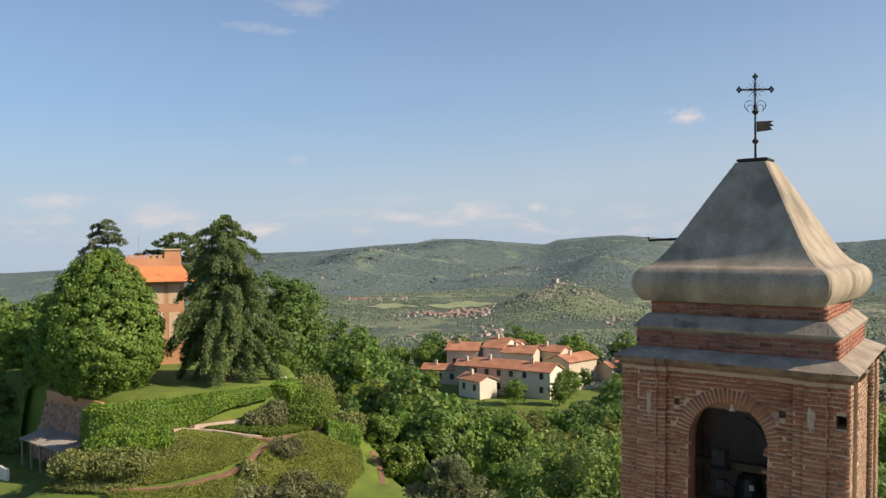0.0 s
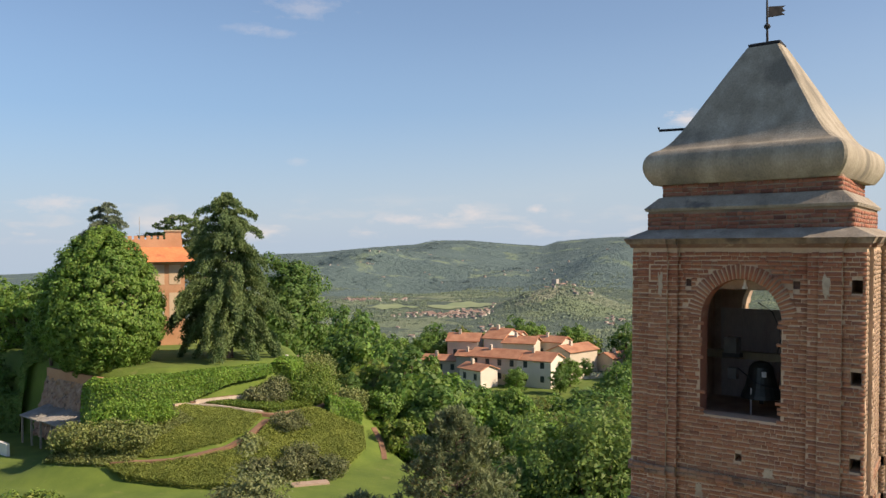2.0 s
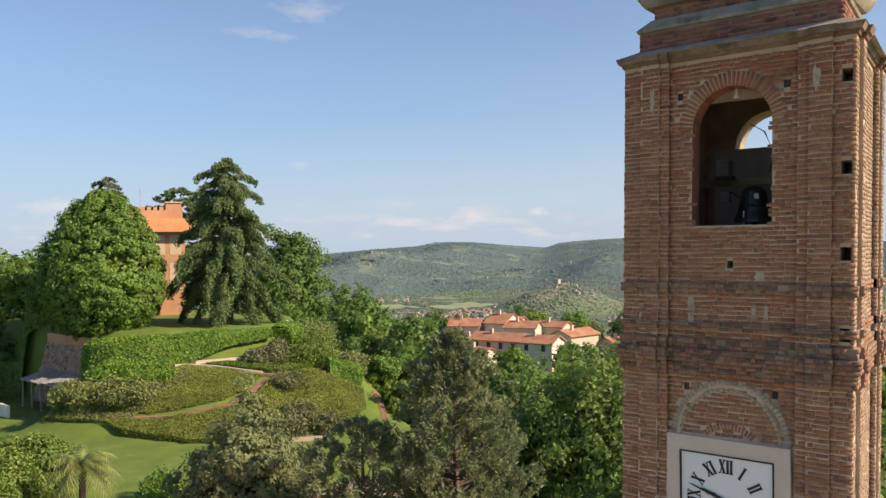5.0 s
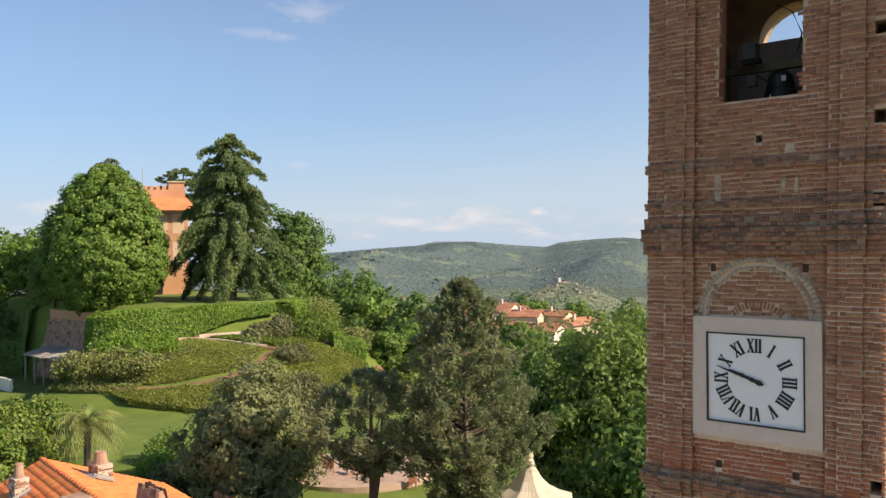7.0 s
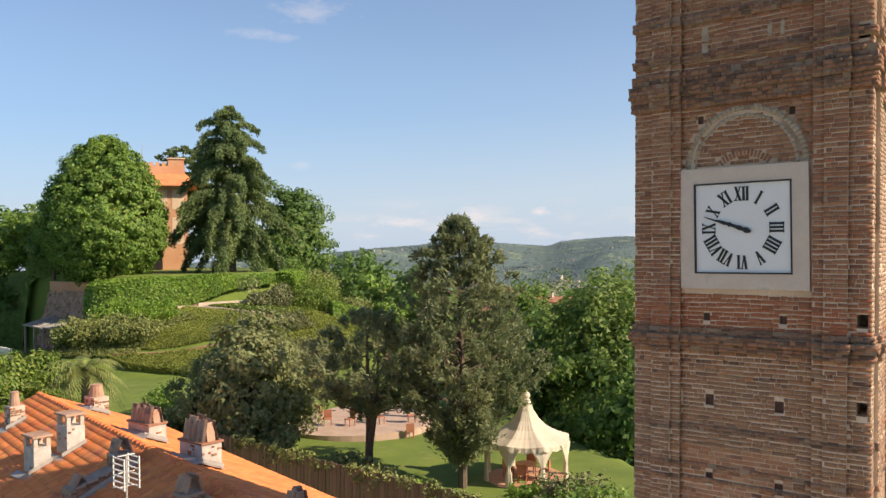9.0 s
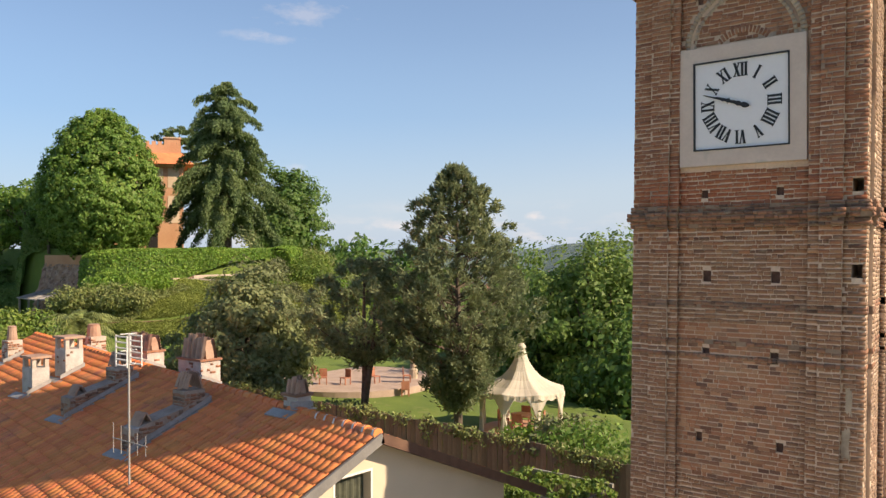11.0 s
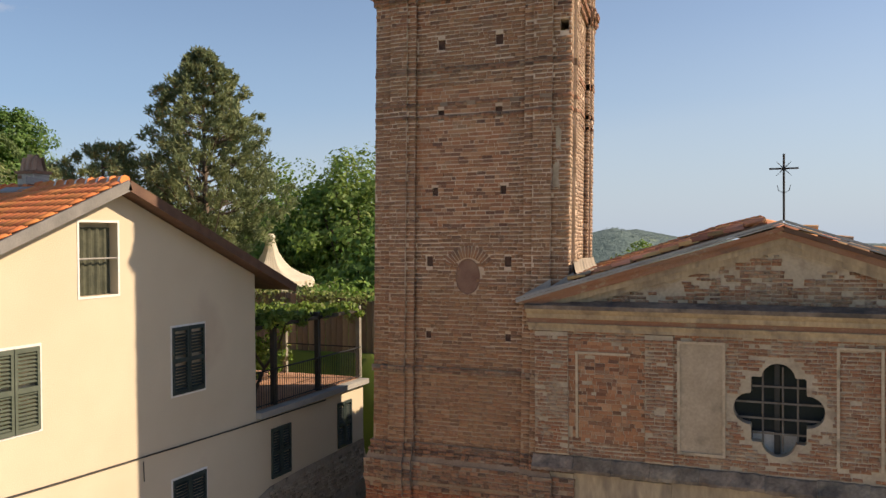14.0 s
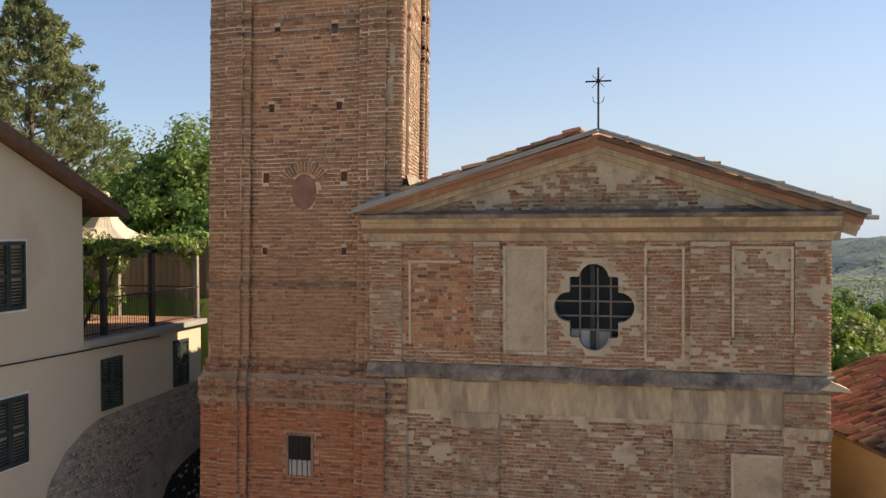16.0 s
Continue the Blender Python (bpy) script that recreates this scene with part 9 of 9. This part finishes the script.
def garden_chair(x, y, z, turn, material, label, group):
    ch = thing("garden_chair", (x, y, z), label, "chair", group)
    m = Matrix.Translation((x, y, z)) @ Matrix.Rotation(turn, 4, "Z")
    for nm, b in (("seat", (-0.25, 0.25, -0.25, 0.25, 0.40, 0.45)), ("backrest", (-0.25, 0.25, 0.22, 0.27, 0.45, 0.95))):
        bm = one(box, *b)
        bmesh.ops.transform(bm, matrix=m, verts=bm.verts)
        part(nm, bm, material, ch)
    for sx in (-1, 1):
        for sy in (-1, 1):
            bm = one(box, sx * 0.22 - 0.025, sx * 0.22 + 0.025, sy * 0.22 - 0.025, sy * 0.22 + 0.025, 0, 0.4)
            bmesh.ops.transform(bm, matrix=m, verts=bm.verts)
            part("leg", bm, material, ch)
    return ch


M_REDWOOD = mat("reddish_wood", (0.36, 0.14, 0.08), (0.44, 0.19, 0.11), 3, 0.7, 0.2)
for k in range(4):
    t = math.pi / 2 * k + 0.4
    garden_chair(TX + 0.95 * math.cos(t), TY + 0.95 * math.sin(t), TZ + 0.06, t - math.pi / 2, M_REDWOOD, "reddish wooden chair under the pavilion", "chairs under the pavilion")
# gravel terrace with chairs beyond the pines
tagged(part("gravel_terrace", one(lathe, -41.0, 21.5, [(5.6, 8.5), (5.6, 9.1), (5.45, 9.12)], 48), M_PATIO), "round pinkish gravel terrace with a low edge", "terrace", kind="structure")
for k, (x, y) in enumerate(((-39.2, 19.4), (-40.4, 18.6), (-38.2, 21.0), (-36.8, 22.5), (-42.2, 19.6), (-35.2, 20.6))):
    garden_chair(x, y, 9.12 if math.hypot(x + 41, y - 21.5) < 5.4 else ground_z(x, y), 0.8 * k, M_REDWOOD, "reddish wooden garden chair on the gravel", "chairs on the gravel terrace")
statue = part("garden_statue", one(lathe, -37.6, 24.0, [(0.28, 8.6), (0.28, 9.7), (0.2, 9.8), (0.2, 10.2), (0.26, 10.6), (0.15, 10.9), (0.13, 11.1), (0.05, 11.2)], 14), M_TRIMOLD)
tagged(statue, "pale stone garden statue on a pedestal", "statue")

# ---- woods on the slopes, built from four kinds ----
kinds = []
for k, (m, w, h, e) in enumerate(((M_LEAF, 9, 11, 0.5), (M_LEAF_D, 8, 12, 0.55), (M_LEAF2, 9.5, 10, 0.5), (M_LEAF_L, 8, 9, 0.5))):
    kinds.append(broadleaf("woodland_tree", ("green leafy woodland tree", "dark leafy woodland tree", "olive green woodland tree", "fresh green woodland tree")[k], 60 + k, -60 - 3 * k, 60, ground_z(-60, 60), h, w, m,
                           clumps=80, per=46, leaf=0.37, crown_from=0.12, egg=e, ragged=0.2, cr=0.15, group="trees of the wood"))
rng = np.random.default_rng(99)
placed, rooms = [], []
tries = 0
while len(placed) < 150 and tries < 20000:
    tries += 1
    a, r = radians(rng.uniform(-62, -12)), rng.uniform(52, 190)
    x, y = r * math.sin(a), -17 + r * math.cos(a)
    s = y - 26 + 0.5 * (x + 25)
    deg = math.degrees(a)
    room = (30.5 - 0.18 * r if -47 < deg < -29 else 24 - 0.1 * r) - ground_z(x, y) if -48 < deg < -23 else 14
    if s < 6 or room < 3.5 or hill_d(x, y) < 1.9 and y < 58 or any(math.hypot(x - p, y - q) < 5.0 for p, q in placed):
        continue
    if math.hypot(x + 108, y - 138) < 27 or (abs(x + 50) < 5 and y < 60):
        continue
    placed.append((x, y))
    rooms.append(room)
for k, (x, y) in enumerate(placed):
    base = kinds[k % 4]
    sc = min(rng.uniform(0.75, 1.15), rooms[k] / 11.5)
    m = pose(x, y, ground_z(x, y) - 0.3, 0, 0, rng.uniform(0, 360)) @ Matrix.Diagonal((sc, sc, sc * rng.uniform(0.85, 1.1), 1))
    ob = copy_thing(base, m)
    ob.scale = (sc, sc, sc)
for k, (x, y, sc) in enumerate(((-96, 8, 1.0), (-104, 14, 1.1), (-110, 6, 1.0), (-118, 18, 1.1), (-100, 0, 0.9), (-92, -4, 0.9), (-112, 28, 1.0), (-125, 30, 1.1), (-130, 10, 1.2), (-140, 22, 1.1))):
    ob = copy_thing(kinds[(0, 1)[k % 2]], pose(x, y, ground_z(x, y) - 0.3, 0, 0, 40 * k))
    ob.scale = (sc, sc, sc * 0.85)
for k, (x, y, top) in enumerate(((-109, 83, 18), (-99, 77, 18.5), (-93.5, 73, 18), (-85, 67, 17.5), (-76, 60.3, 17.5), (-71, 57, 17), (-67.3, 55, 17), (-61.6, 52.4, 16.5), (-66.2, 45.4, 16), (-62, 46, 15), (-57.2, 44, 14), (-80, 61, 15), (-88, 66, 15.5), (-72, 53, 14.5), (-58, 50, 14))):
    z = ground_z(x, y) - 0.3
    sc = (top - z) / 11.5
    ob = copy_thing(kinds[(1, 0, 1, 0, 3, 2)[k % 6]], pose(x, y, z, 0, 0, 61 * k))
    ob.scale = (min(sc, 1.15), min(sc, 1.15), sc)
for k, (x, y, sc) in enumerate(((-93, 27, 0.66), (-97.5, 25, 0.7), (-103, 29, 0.72), (-97, 32, 0.6), (-90.5, 24.5, 0.5), (-108, 26, 0.75), (-101, 22, 0.7), (-112, 33, 0.7))):
    ob = copy_thing(kinds[(1, 0)[k % 2]], pose(x, y, ground_z(x, y) - 0.3, 0, 0, 73 * k))
    ob.scale = (sc, sc, sc)
rng = np.random.default_rng(55)
for k in range(46):
    a, r = radians(rng.uniform(2, 17)), rng.uniform(60, 240)
    x, y = r * math.sin(a), -17 + r * math.cos(a)
    ob = copy_thing(kinds[k % 4], pose(x, y, ground_z(x, y) - 0.3, 0, 0, 47 * k))
    sc = rng.uniform(0.6, 0.95)
    ob.scale = (sc, sc, sc)
broadleaf("walnut_tree", "large fresh green tree beyond the pavilion", 71, -30.0, 36.5, 2.2, 16.4, 13.0, M_LEAF3, clumps=300, per=110, leaf=0.17, crown_from=0.1, egg=0.5, ragged=0.18, cr=0.1, trunk_r=0.4, filler=3000)
broadleaf("round_tree", "round bright green tree below the hamlet", 75, -46.6, 47.8, 4.5, 12.12, 6.4, M_LEAF, clumps=150, per=90, leaf=0.17, crown_from=0.1, egg=0.55, ragged=0.08, cr=0.11, filler=1500)
broadleaf("dark_tree", "dark leafy tree beside the large one", 72, -36.0, 33.5, 3.5, 10.5, 8.0, M_LEAF_D, clumps=110, per=80, leaf=0.24, crown_from=0.08, cr=0.15)
broadleaf("dark_tree", "dark leafy tree behind the pavilion", 73, -24.5, 30.0, 4.0, 9.0, 8.5, M_LEAF_D, clumps=110, per=80, leaf=0.24, crown_from=0.05, cr=0.15)
broadleaf("young_tree", "bright green tree behind the church roof", 74, -7.6, 27.5, 3.0, 8.8, 4.5, M_LEAF_L, clumps=90, per=110, leaf=0.11, crown_from=0.2, cr=0.14)

# ---- the hamlet on the next spur ----
def village_house(x, y, w, d, h, turn, wall, label, roof_h=None, dz=0.0):
    """A simple tiled farmhouse: walls, overhanging gable roof, windows."""
    z = ground_z(x, y) - 1 + dz
    t = thing("farmhouse", (x, y, z), label, "house", "houses of the hamlet")
    m = Matrix.Translation((x, y, z)) @ Matrix.Rotation(turn, 4, "Z")

    def put(name, bm, mt, lab=""):
        bmesh.ops.transform(bm, matrix=m, verts=bm.verts)
        return part(name, bm, mt, t, lab)
    rh = roof_h or d * 0.2
    bm = bmesh.new()
    prism(bm, [(-d / 2, 0), (d / 2, 0), (d / 2, h + 1), (0, h + 1 + rh), (-d / 2, h + 1)], "x", -w / 2, w / 2)
    put("wall", bm, wall)
    for s in (-1, 1):
        e = d / 2 + 0.5
        zz = h + 1 - 0.5 * rh / (d / 2)
        put("roof", slope_sheet([(-w / 2 - 0.4, 0, h + 1.12 + rh), (w / 2 + 0.4, 0, h + 1.12 + rh), (w / 2 + 0.4, s * e, zz + 0.12), (-w / 2 - 0.4, s * e, zz + 0.12)], 0.18), M_TILE_FAR, "red tiled roof")
    n = max(2, int(w / 2.6))
    for k in range(n):
        a = -w / 2 + (k + 0.5) * w / n
        for zz in ((2.2, 5.0) if h > 4.5 else (2.2,)):
            if zz + 1.3 < h + 1:
                put("window", one(box, a - 0.45, a + 0.45, -d / 2 - 0.03, -d / 2 + 0.05, zz, zz + 1.3), M_SHUTTER)
    put("chimney", one(box, -w * 0.2, -w * 0.2 + 0.6, -0.9, -0.3, h + 1, h + 1.9 + rh), M_HOUSEP)
    return t


H = [(-107.9, 128.6, 11.4, 6.5, 5.8, 0.166, M_HOUSEP, 0), (-98.7, 130.1, 7.6, 6.5, 5.7, 0.166, M_HOUSEW, 0), (-124.4, 137.2, 7.2, 7, 7.3, 0.5, M_HOUSEP, 0), (-117.2, 142, 5, 9, 8.0, 0.15, M_HOUSEW, 0), (-111, 141, 7.2, 6, 7.3, 0.35, M_HOUSEP, 0),
     (-107.8, 149, 6.8, 5, 7.0, 0.1, M_HOUSEP, 0), (-102.6, 149.5, 10, 6, 5.3, 1.45, M_HOUSEP, 0), (-125.4, 130.3, 8.4, 4.6, 3.4, 0.42, M_HOUSEP, 0), (-108.6, 121.8, 6.8, 4.6, 3.4, -0.2, M_HOUSEW, 0.4), (-118.6, 132.4, 6, 4.6, 4.6, 0.3, M_HOUSEP, 0), (-119.5, 147.5, 7, 6, 7.2, 0.3, M_HOUSEP, 0.3), (-96.5, 158, 7, 5, 3.4, 1.3, M_HOUSEP, 0)]
for x, y, w, d, h, a, m, dz in H:
    village_house(x, y, w, d, h, a, m, "red-roofed farmhouse of the hamlet with pale walls" if m is M_HOUSEP else "red-roofed farmhouse of the hamlet with white walls", dz=dz)
for k, (x, y, sc) in enumerate(((-93, 132.5, 0.55), (-95.8, 143.5, 0.38), (-113.5, 152, 0.75), (-90, 160, 1.0), (-84, 158, 0.9), (-98, 166, 0.9), (-101.5, 124.5, 0.35), (-114.5, 124.2, 0.3), (-133, 133, 0.8), (-137, 141, 0.9), (-131, 145, 0.9), (-128, 152, 0.8), (-141, 131, 0.9), (-135, 124, 0.6), (-129, 122, 0.5), (-105, 160, 0.8), (-111, 163, 0.9), (-86, 148, 0.7), (-80, 150, 0.9), (-88, 166, 1.0), (-119, 158, 0.9), (-127, 162, 1.0), (-76, 142, 0.7), (-121, 121, 0.5), (-97, 119, 0.5), (-90, 124, 0.45))):
    ob = copy_thing(kinds[k % 4], pose(x, y, ground_z(x, y) - 0.3, 0, 0, 50 * k))
    ob.scale = (sc, sc, sc)
low = thing("garden_balustrade", (-95, 142, 0), "pale garden wall with short posts beside the hamlet", "wall")
for k in range(9):
    x, y = -97.0 + 0.75 * k, 138.5 + 1.7 * k
    part("post", one(box, x - 0.18, x + 0.18, y - 0.18, y + 0.18, -1.5, 1.3), M_HOUSEP, low)
    if k < 8:
        bm = bmesh.new()
        obox(bm, (x + 0.375, y + 0.85, -0.2), (0.3, 0.68, 0), (0.1, -0.05, 0), (0, 0, 0.9))
        part("wall_panel", bm, M_HOUSEP, low)


# ---- far villages, the castle and the woods of the valley ----
def far_village():
    rng = np.random.default_rng(17)
    wallV, wallF, roofV, roofF = [], [], [], []

    def add(x, y, w, d, h, a):
        z = ground_z(x, y)
        c, s = math.cos(a), math.sin(a)
        P = [np.array((x + c * u - s * v, y + s * u + c * v, z + hh)) for hh in (-3, h) for u, v in ((-w, -d), (w, -d), (w, d), (-w, d))]
        k = len(wallV)
        wallV.extend(P)
        wallF.extend([(k, k + 1, k + 5, k + 4), (k + 1, k + 2, k + 6, k + 5), (k + 2, k + 3, k + 7, k + 6), (k + 3, k, k + 4, k + 7)])
        k = len(roofV)
        e = 1.12
        R = [np.array((x + c * u - s * v, y + s * u + c * v, z + hh)) for u, v, hh in ((-w * e, -d * e, h - .2), (w * e, -d * e, h - .2), (w * e, d * e, h - .2), (-w * e, d * e, h - .2), (-w * e, 0, h + d * .5), (w * e, 0, h + d * .5))]
        roofV.extend(R)
        roofF.extend([(k, k + 1, k + 5, k + 4), (k + 2, k + 3, k + 4, k + 5)])
    for az, r, n, sa, sr in ((-39.7, 1255, 100, 2.5, 42), (-46.0, 1570, 30, 1.3, 50), (-43.5, 1560, 8, 0.5, 30), (-32, 1380, 34, 1.6, 60), (-28.5, 1150, 10, 1.0, 60), (-45, 2100, 16, 9, 200), (-34, 2200, 14, 8, 200), (-38, 1000, 16, 5, 80), (-66, 1500, 40, 3, 200), (8, 900, 10, 3, 90)):
        for _ in range(int(n * 1.25)):
            a = radians(az + rng.normal() * sa * 0.6)
            rr = r + rng.normal() * sr * 0.65
            add(rr * math.sin(a), -17 + rr * math.cos(a), rng.uniform(1.8, 3.6), rng.uniform(1.3, 2.2), rng.uniform(1.7, 2.8), rng.uniform(0, 3.1))
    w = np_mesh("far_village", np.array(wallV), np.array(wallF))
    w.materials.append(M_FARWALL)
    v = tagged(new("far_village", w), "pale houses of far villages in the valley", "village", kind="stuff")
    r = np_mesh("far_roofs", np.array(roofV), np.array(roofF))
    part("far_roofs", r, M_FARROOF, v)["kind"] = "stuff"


# far walls and roofs are greyed, haze painted into their colour
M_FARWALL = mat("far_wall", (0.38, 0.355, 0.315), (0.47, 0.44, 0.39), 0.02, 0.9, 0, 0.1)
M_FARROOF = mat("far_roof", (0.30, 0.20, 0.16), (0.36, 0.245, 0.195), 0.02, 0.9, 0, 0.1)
far_village()


def far_meadow(a0, a1, r0, r1, seed):
    """A pale green meadow lying on the valley floor, with wandering edges."""
    az, f = np.meshgrid(np.radians(np.linspace(a0, a1, 60)), np.linspace(0, 1, 8), indexing="ij")
    q = az * 60 + seed
    edge0, edge1 = r0 + 16 * np.sin(2.3 * q) + 9 * np.sin(6.1 * q), r1 + 22 * np.sin(1.7 * q + 1) + 10 * np.sin(5.3 * q)
    end = np.sqrt(np.clip(1 - ((az - az.mean()) / (az.max() - az.mean())) ** 2, 0, 1))
    mid = (edge0 + edge1) / 2
    r = mid + (f - 0.5) * (edge1 - edge0) * end
    x, y = r * np.sin(az), -17 + r * np.cos(az)
    V = np.stack([x, y, land(x, y) + 0.9], -1).reshape(-1, 3)
    i, j = np.meshgrid(np.arange(59), np.arange(7), indexing="ij")
    F = np.stack([i * 8 + j, (i + 1) * 8 + j, (i + 1) * 8 + j + 1, i * 8 + j + 1], -1).reshape(-1, 4)
    me = np_mesh("far_meadow", V, F, smooth=True)
    me.materials.append(M_MEADOW)
    tagged(new("far_meadow", me), "pale green meadow on the valley floor", "meadow", kind="structure")


M_MEADOW = mat("far_meadow_grass", (0.20, 0.262, 0.125), (0.275, 0.318, 0.165), 0.02, 0.95, 0, 0.1, stain=(0.33, 0.315, 0.215), stain_scale=0.008, stain_at=0.6)
far_meadow(-41.5, -33.2, 1350, 1480, 0.4)
far_meadow(-45.6, -42.0, 1375, 1440, 2.0)
castle = thing("hill_castle", (-742, 1140, ground_z(-742, 1140)), "pale castle on a wooded knoll in the valley", "castle")
cz = ground_z(-742, 1140)
part("keep", one(box, -749, -740, 1134, 1142, cz - 6, cz + 15), M_FARWALL, castle)
part("wing", one(box, -740, -726, 1136, 1146, cz - 6, cz + 6), M_FARWALL, castle)
part("roof", one(prism, [(-740.5, cz + 6), (-725.5, cz + 6), (-733, cz + 9)], "y", 1135, 1147), M_FARROOF, castle)


def far_woods():
    """Woods over the valley and the hills: leafy heads nearby, low rounded heads far off, denser in the folds."""
    rng = np.random.default_rng(23)
    sets = []
    for r0, r1, count, most, s0, s1, squash, cut, leaves in ((230, 620, 40000, 5200, 2.6, 4.8, 1.15, 0.40, 30), (620, 1900, 90000, 30000, 1.4, 2.9, 0.85, 0.42, 0), (1900, 3350, 90000, 12000, 3.2, 6.0, 0.36, 0.46, 0)):
        az = np.radians(rng.uniform(-66, 16, count))
        r = np.sqrt(rng.uniform(r0 ** 2, r1 ** 2, count))
        x, y = r * np.sin(az), -17 + r * np.cos(az)
        dens = 0.5 + 0.5 * fbm(x, y, 0.011, 3.0) + 0.35 * fbm(x, y, 0.03, 1.0) + 0.12 * fbm(x, y, 0.11, 2.0) + rng.normal(0, 0.06, count) + 0.9 * np.exp(-(((x + 715) / 120) ** 2 + ((y - 1110) / 130) ** 2))
        mead = (np.degrees(az) > -41.5) & (np.degrees(az) < -33) & (r > 1320) & (r < 1500) | (np.degrees(az) > -45.6) & (np.degrees(az) < -42) & (r > 1360) & (r < 1450)
        town = (np.abs(np.degrees(az) + 39.6) < 3.4) & (r > 1140) & (r < 1340)
        keep = ~mead & (~town | (rng.uniform(0, 1, count) < 0.35)) & ((dens > cut) | (rng.uniform(0, 1, count) < 0.04)) & (np.hypot(x + 108, y - 140) > 52)
        x, y = x[keep][:most], y[keep][:most]
        n = len(x)
        size = rng.uniform(s0, s1, n)
        base = np.stack([x, y, land(x, y)], 1)
        if leaves:
            d = rng.normal(size=(n, leaves, 3))
            d /= np.linalg.norm(d, axis=2)[..., None]
            d[..., 2] = np.abs(d[..., 2])
            off = d * rng.uniform(0.55, 1.05, (n, leaves, 1)) * size[:, None, None]
            off[..., 2] *= squash * 1.5
            c = (base[:, None, :] + off).reshape(-1, 3)
            sets.append(leaf_quads(c, d.reshape(-1, 3), 0.95, rng, 0.5))
            continue
        th = np.linspace(0, 2 * np.pi, 5, endpoint=False)
        T = np.array([(0, 0, 1.0)] + [(0.72 * math.cos(t), 0.72 * math.sin(t), 0.62) for t in th] + [(1.0 * math.cos(t + .5), 1.0 * math.sin(t + .5), -0.2) for t in th])
        # each head as five four-sided flanks
        Fb = np.array([(0, 1 + k, 6 + k, 1 + (k + 1) % 5) for k in range(5)])
        jit = rng.uniform(0.6, 1.35, (n, len(T), 1))
        V = base[:, None, :] + T[None] * jit * size[:, None, None] * np.array((1, 1, squash))
        sets.append((V.reshape(-1, 3), (Fb[None] + (np.arange(n) * len(T))[:, None, None]).reshape(-1, 4)))
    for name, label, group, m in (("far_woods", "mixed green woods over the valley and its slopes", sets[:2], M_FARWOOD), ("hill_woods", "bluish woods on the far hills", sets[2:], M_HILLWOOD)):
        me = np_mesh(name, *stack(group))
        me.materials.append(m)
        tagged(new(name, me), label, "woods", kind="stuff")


# both woods carry painted haze: lighter in the valley, bluer on the hills
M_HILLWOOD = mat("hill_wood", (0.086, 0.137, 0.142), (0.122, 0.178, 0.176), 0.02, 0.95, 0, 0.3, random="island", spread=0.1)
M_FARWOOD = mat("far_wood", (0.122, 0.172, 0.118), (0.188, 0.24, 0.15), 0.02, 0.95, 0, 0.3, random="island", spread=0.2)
far_woods()

# ---- single bricks of the walls that the camera passes nearest ----
BRICK_MESHES = {}


def brick_mesh(length, proud):
    key = (round(length / 0.03), round(proud / 0.006))
    if key not in BRICK_MESHES:
        L, p = key[0] * 0.03 / 2, max(key[1], 1) * 0.006
        h = COURSE / 2 - BED / 2
        bm = bmesh.new()
        box(bm, -L, L, -p, 0.01, -h, h)
        me = bpy.data.meshes.new("brick")
        bm.normal_update()
        bm.to_mesh(me)
        bm.free()
        me.materials.append(M_BRICK_ONE)
        BRICK_MESHES[key] = me
    return BRICK_MESHES[key]


for owner, pieces in ((tower, t_apart), (church, f_apart)):
    for c, length, proud in pieces:
        ob = new("brick", brick_mesh(length, proud))
        ob.location = c
        ob.parent = owner
        ob.matrix_parent_inverse = Matrix.Translation(-owner.location)
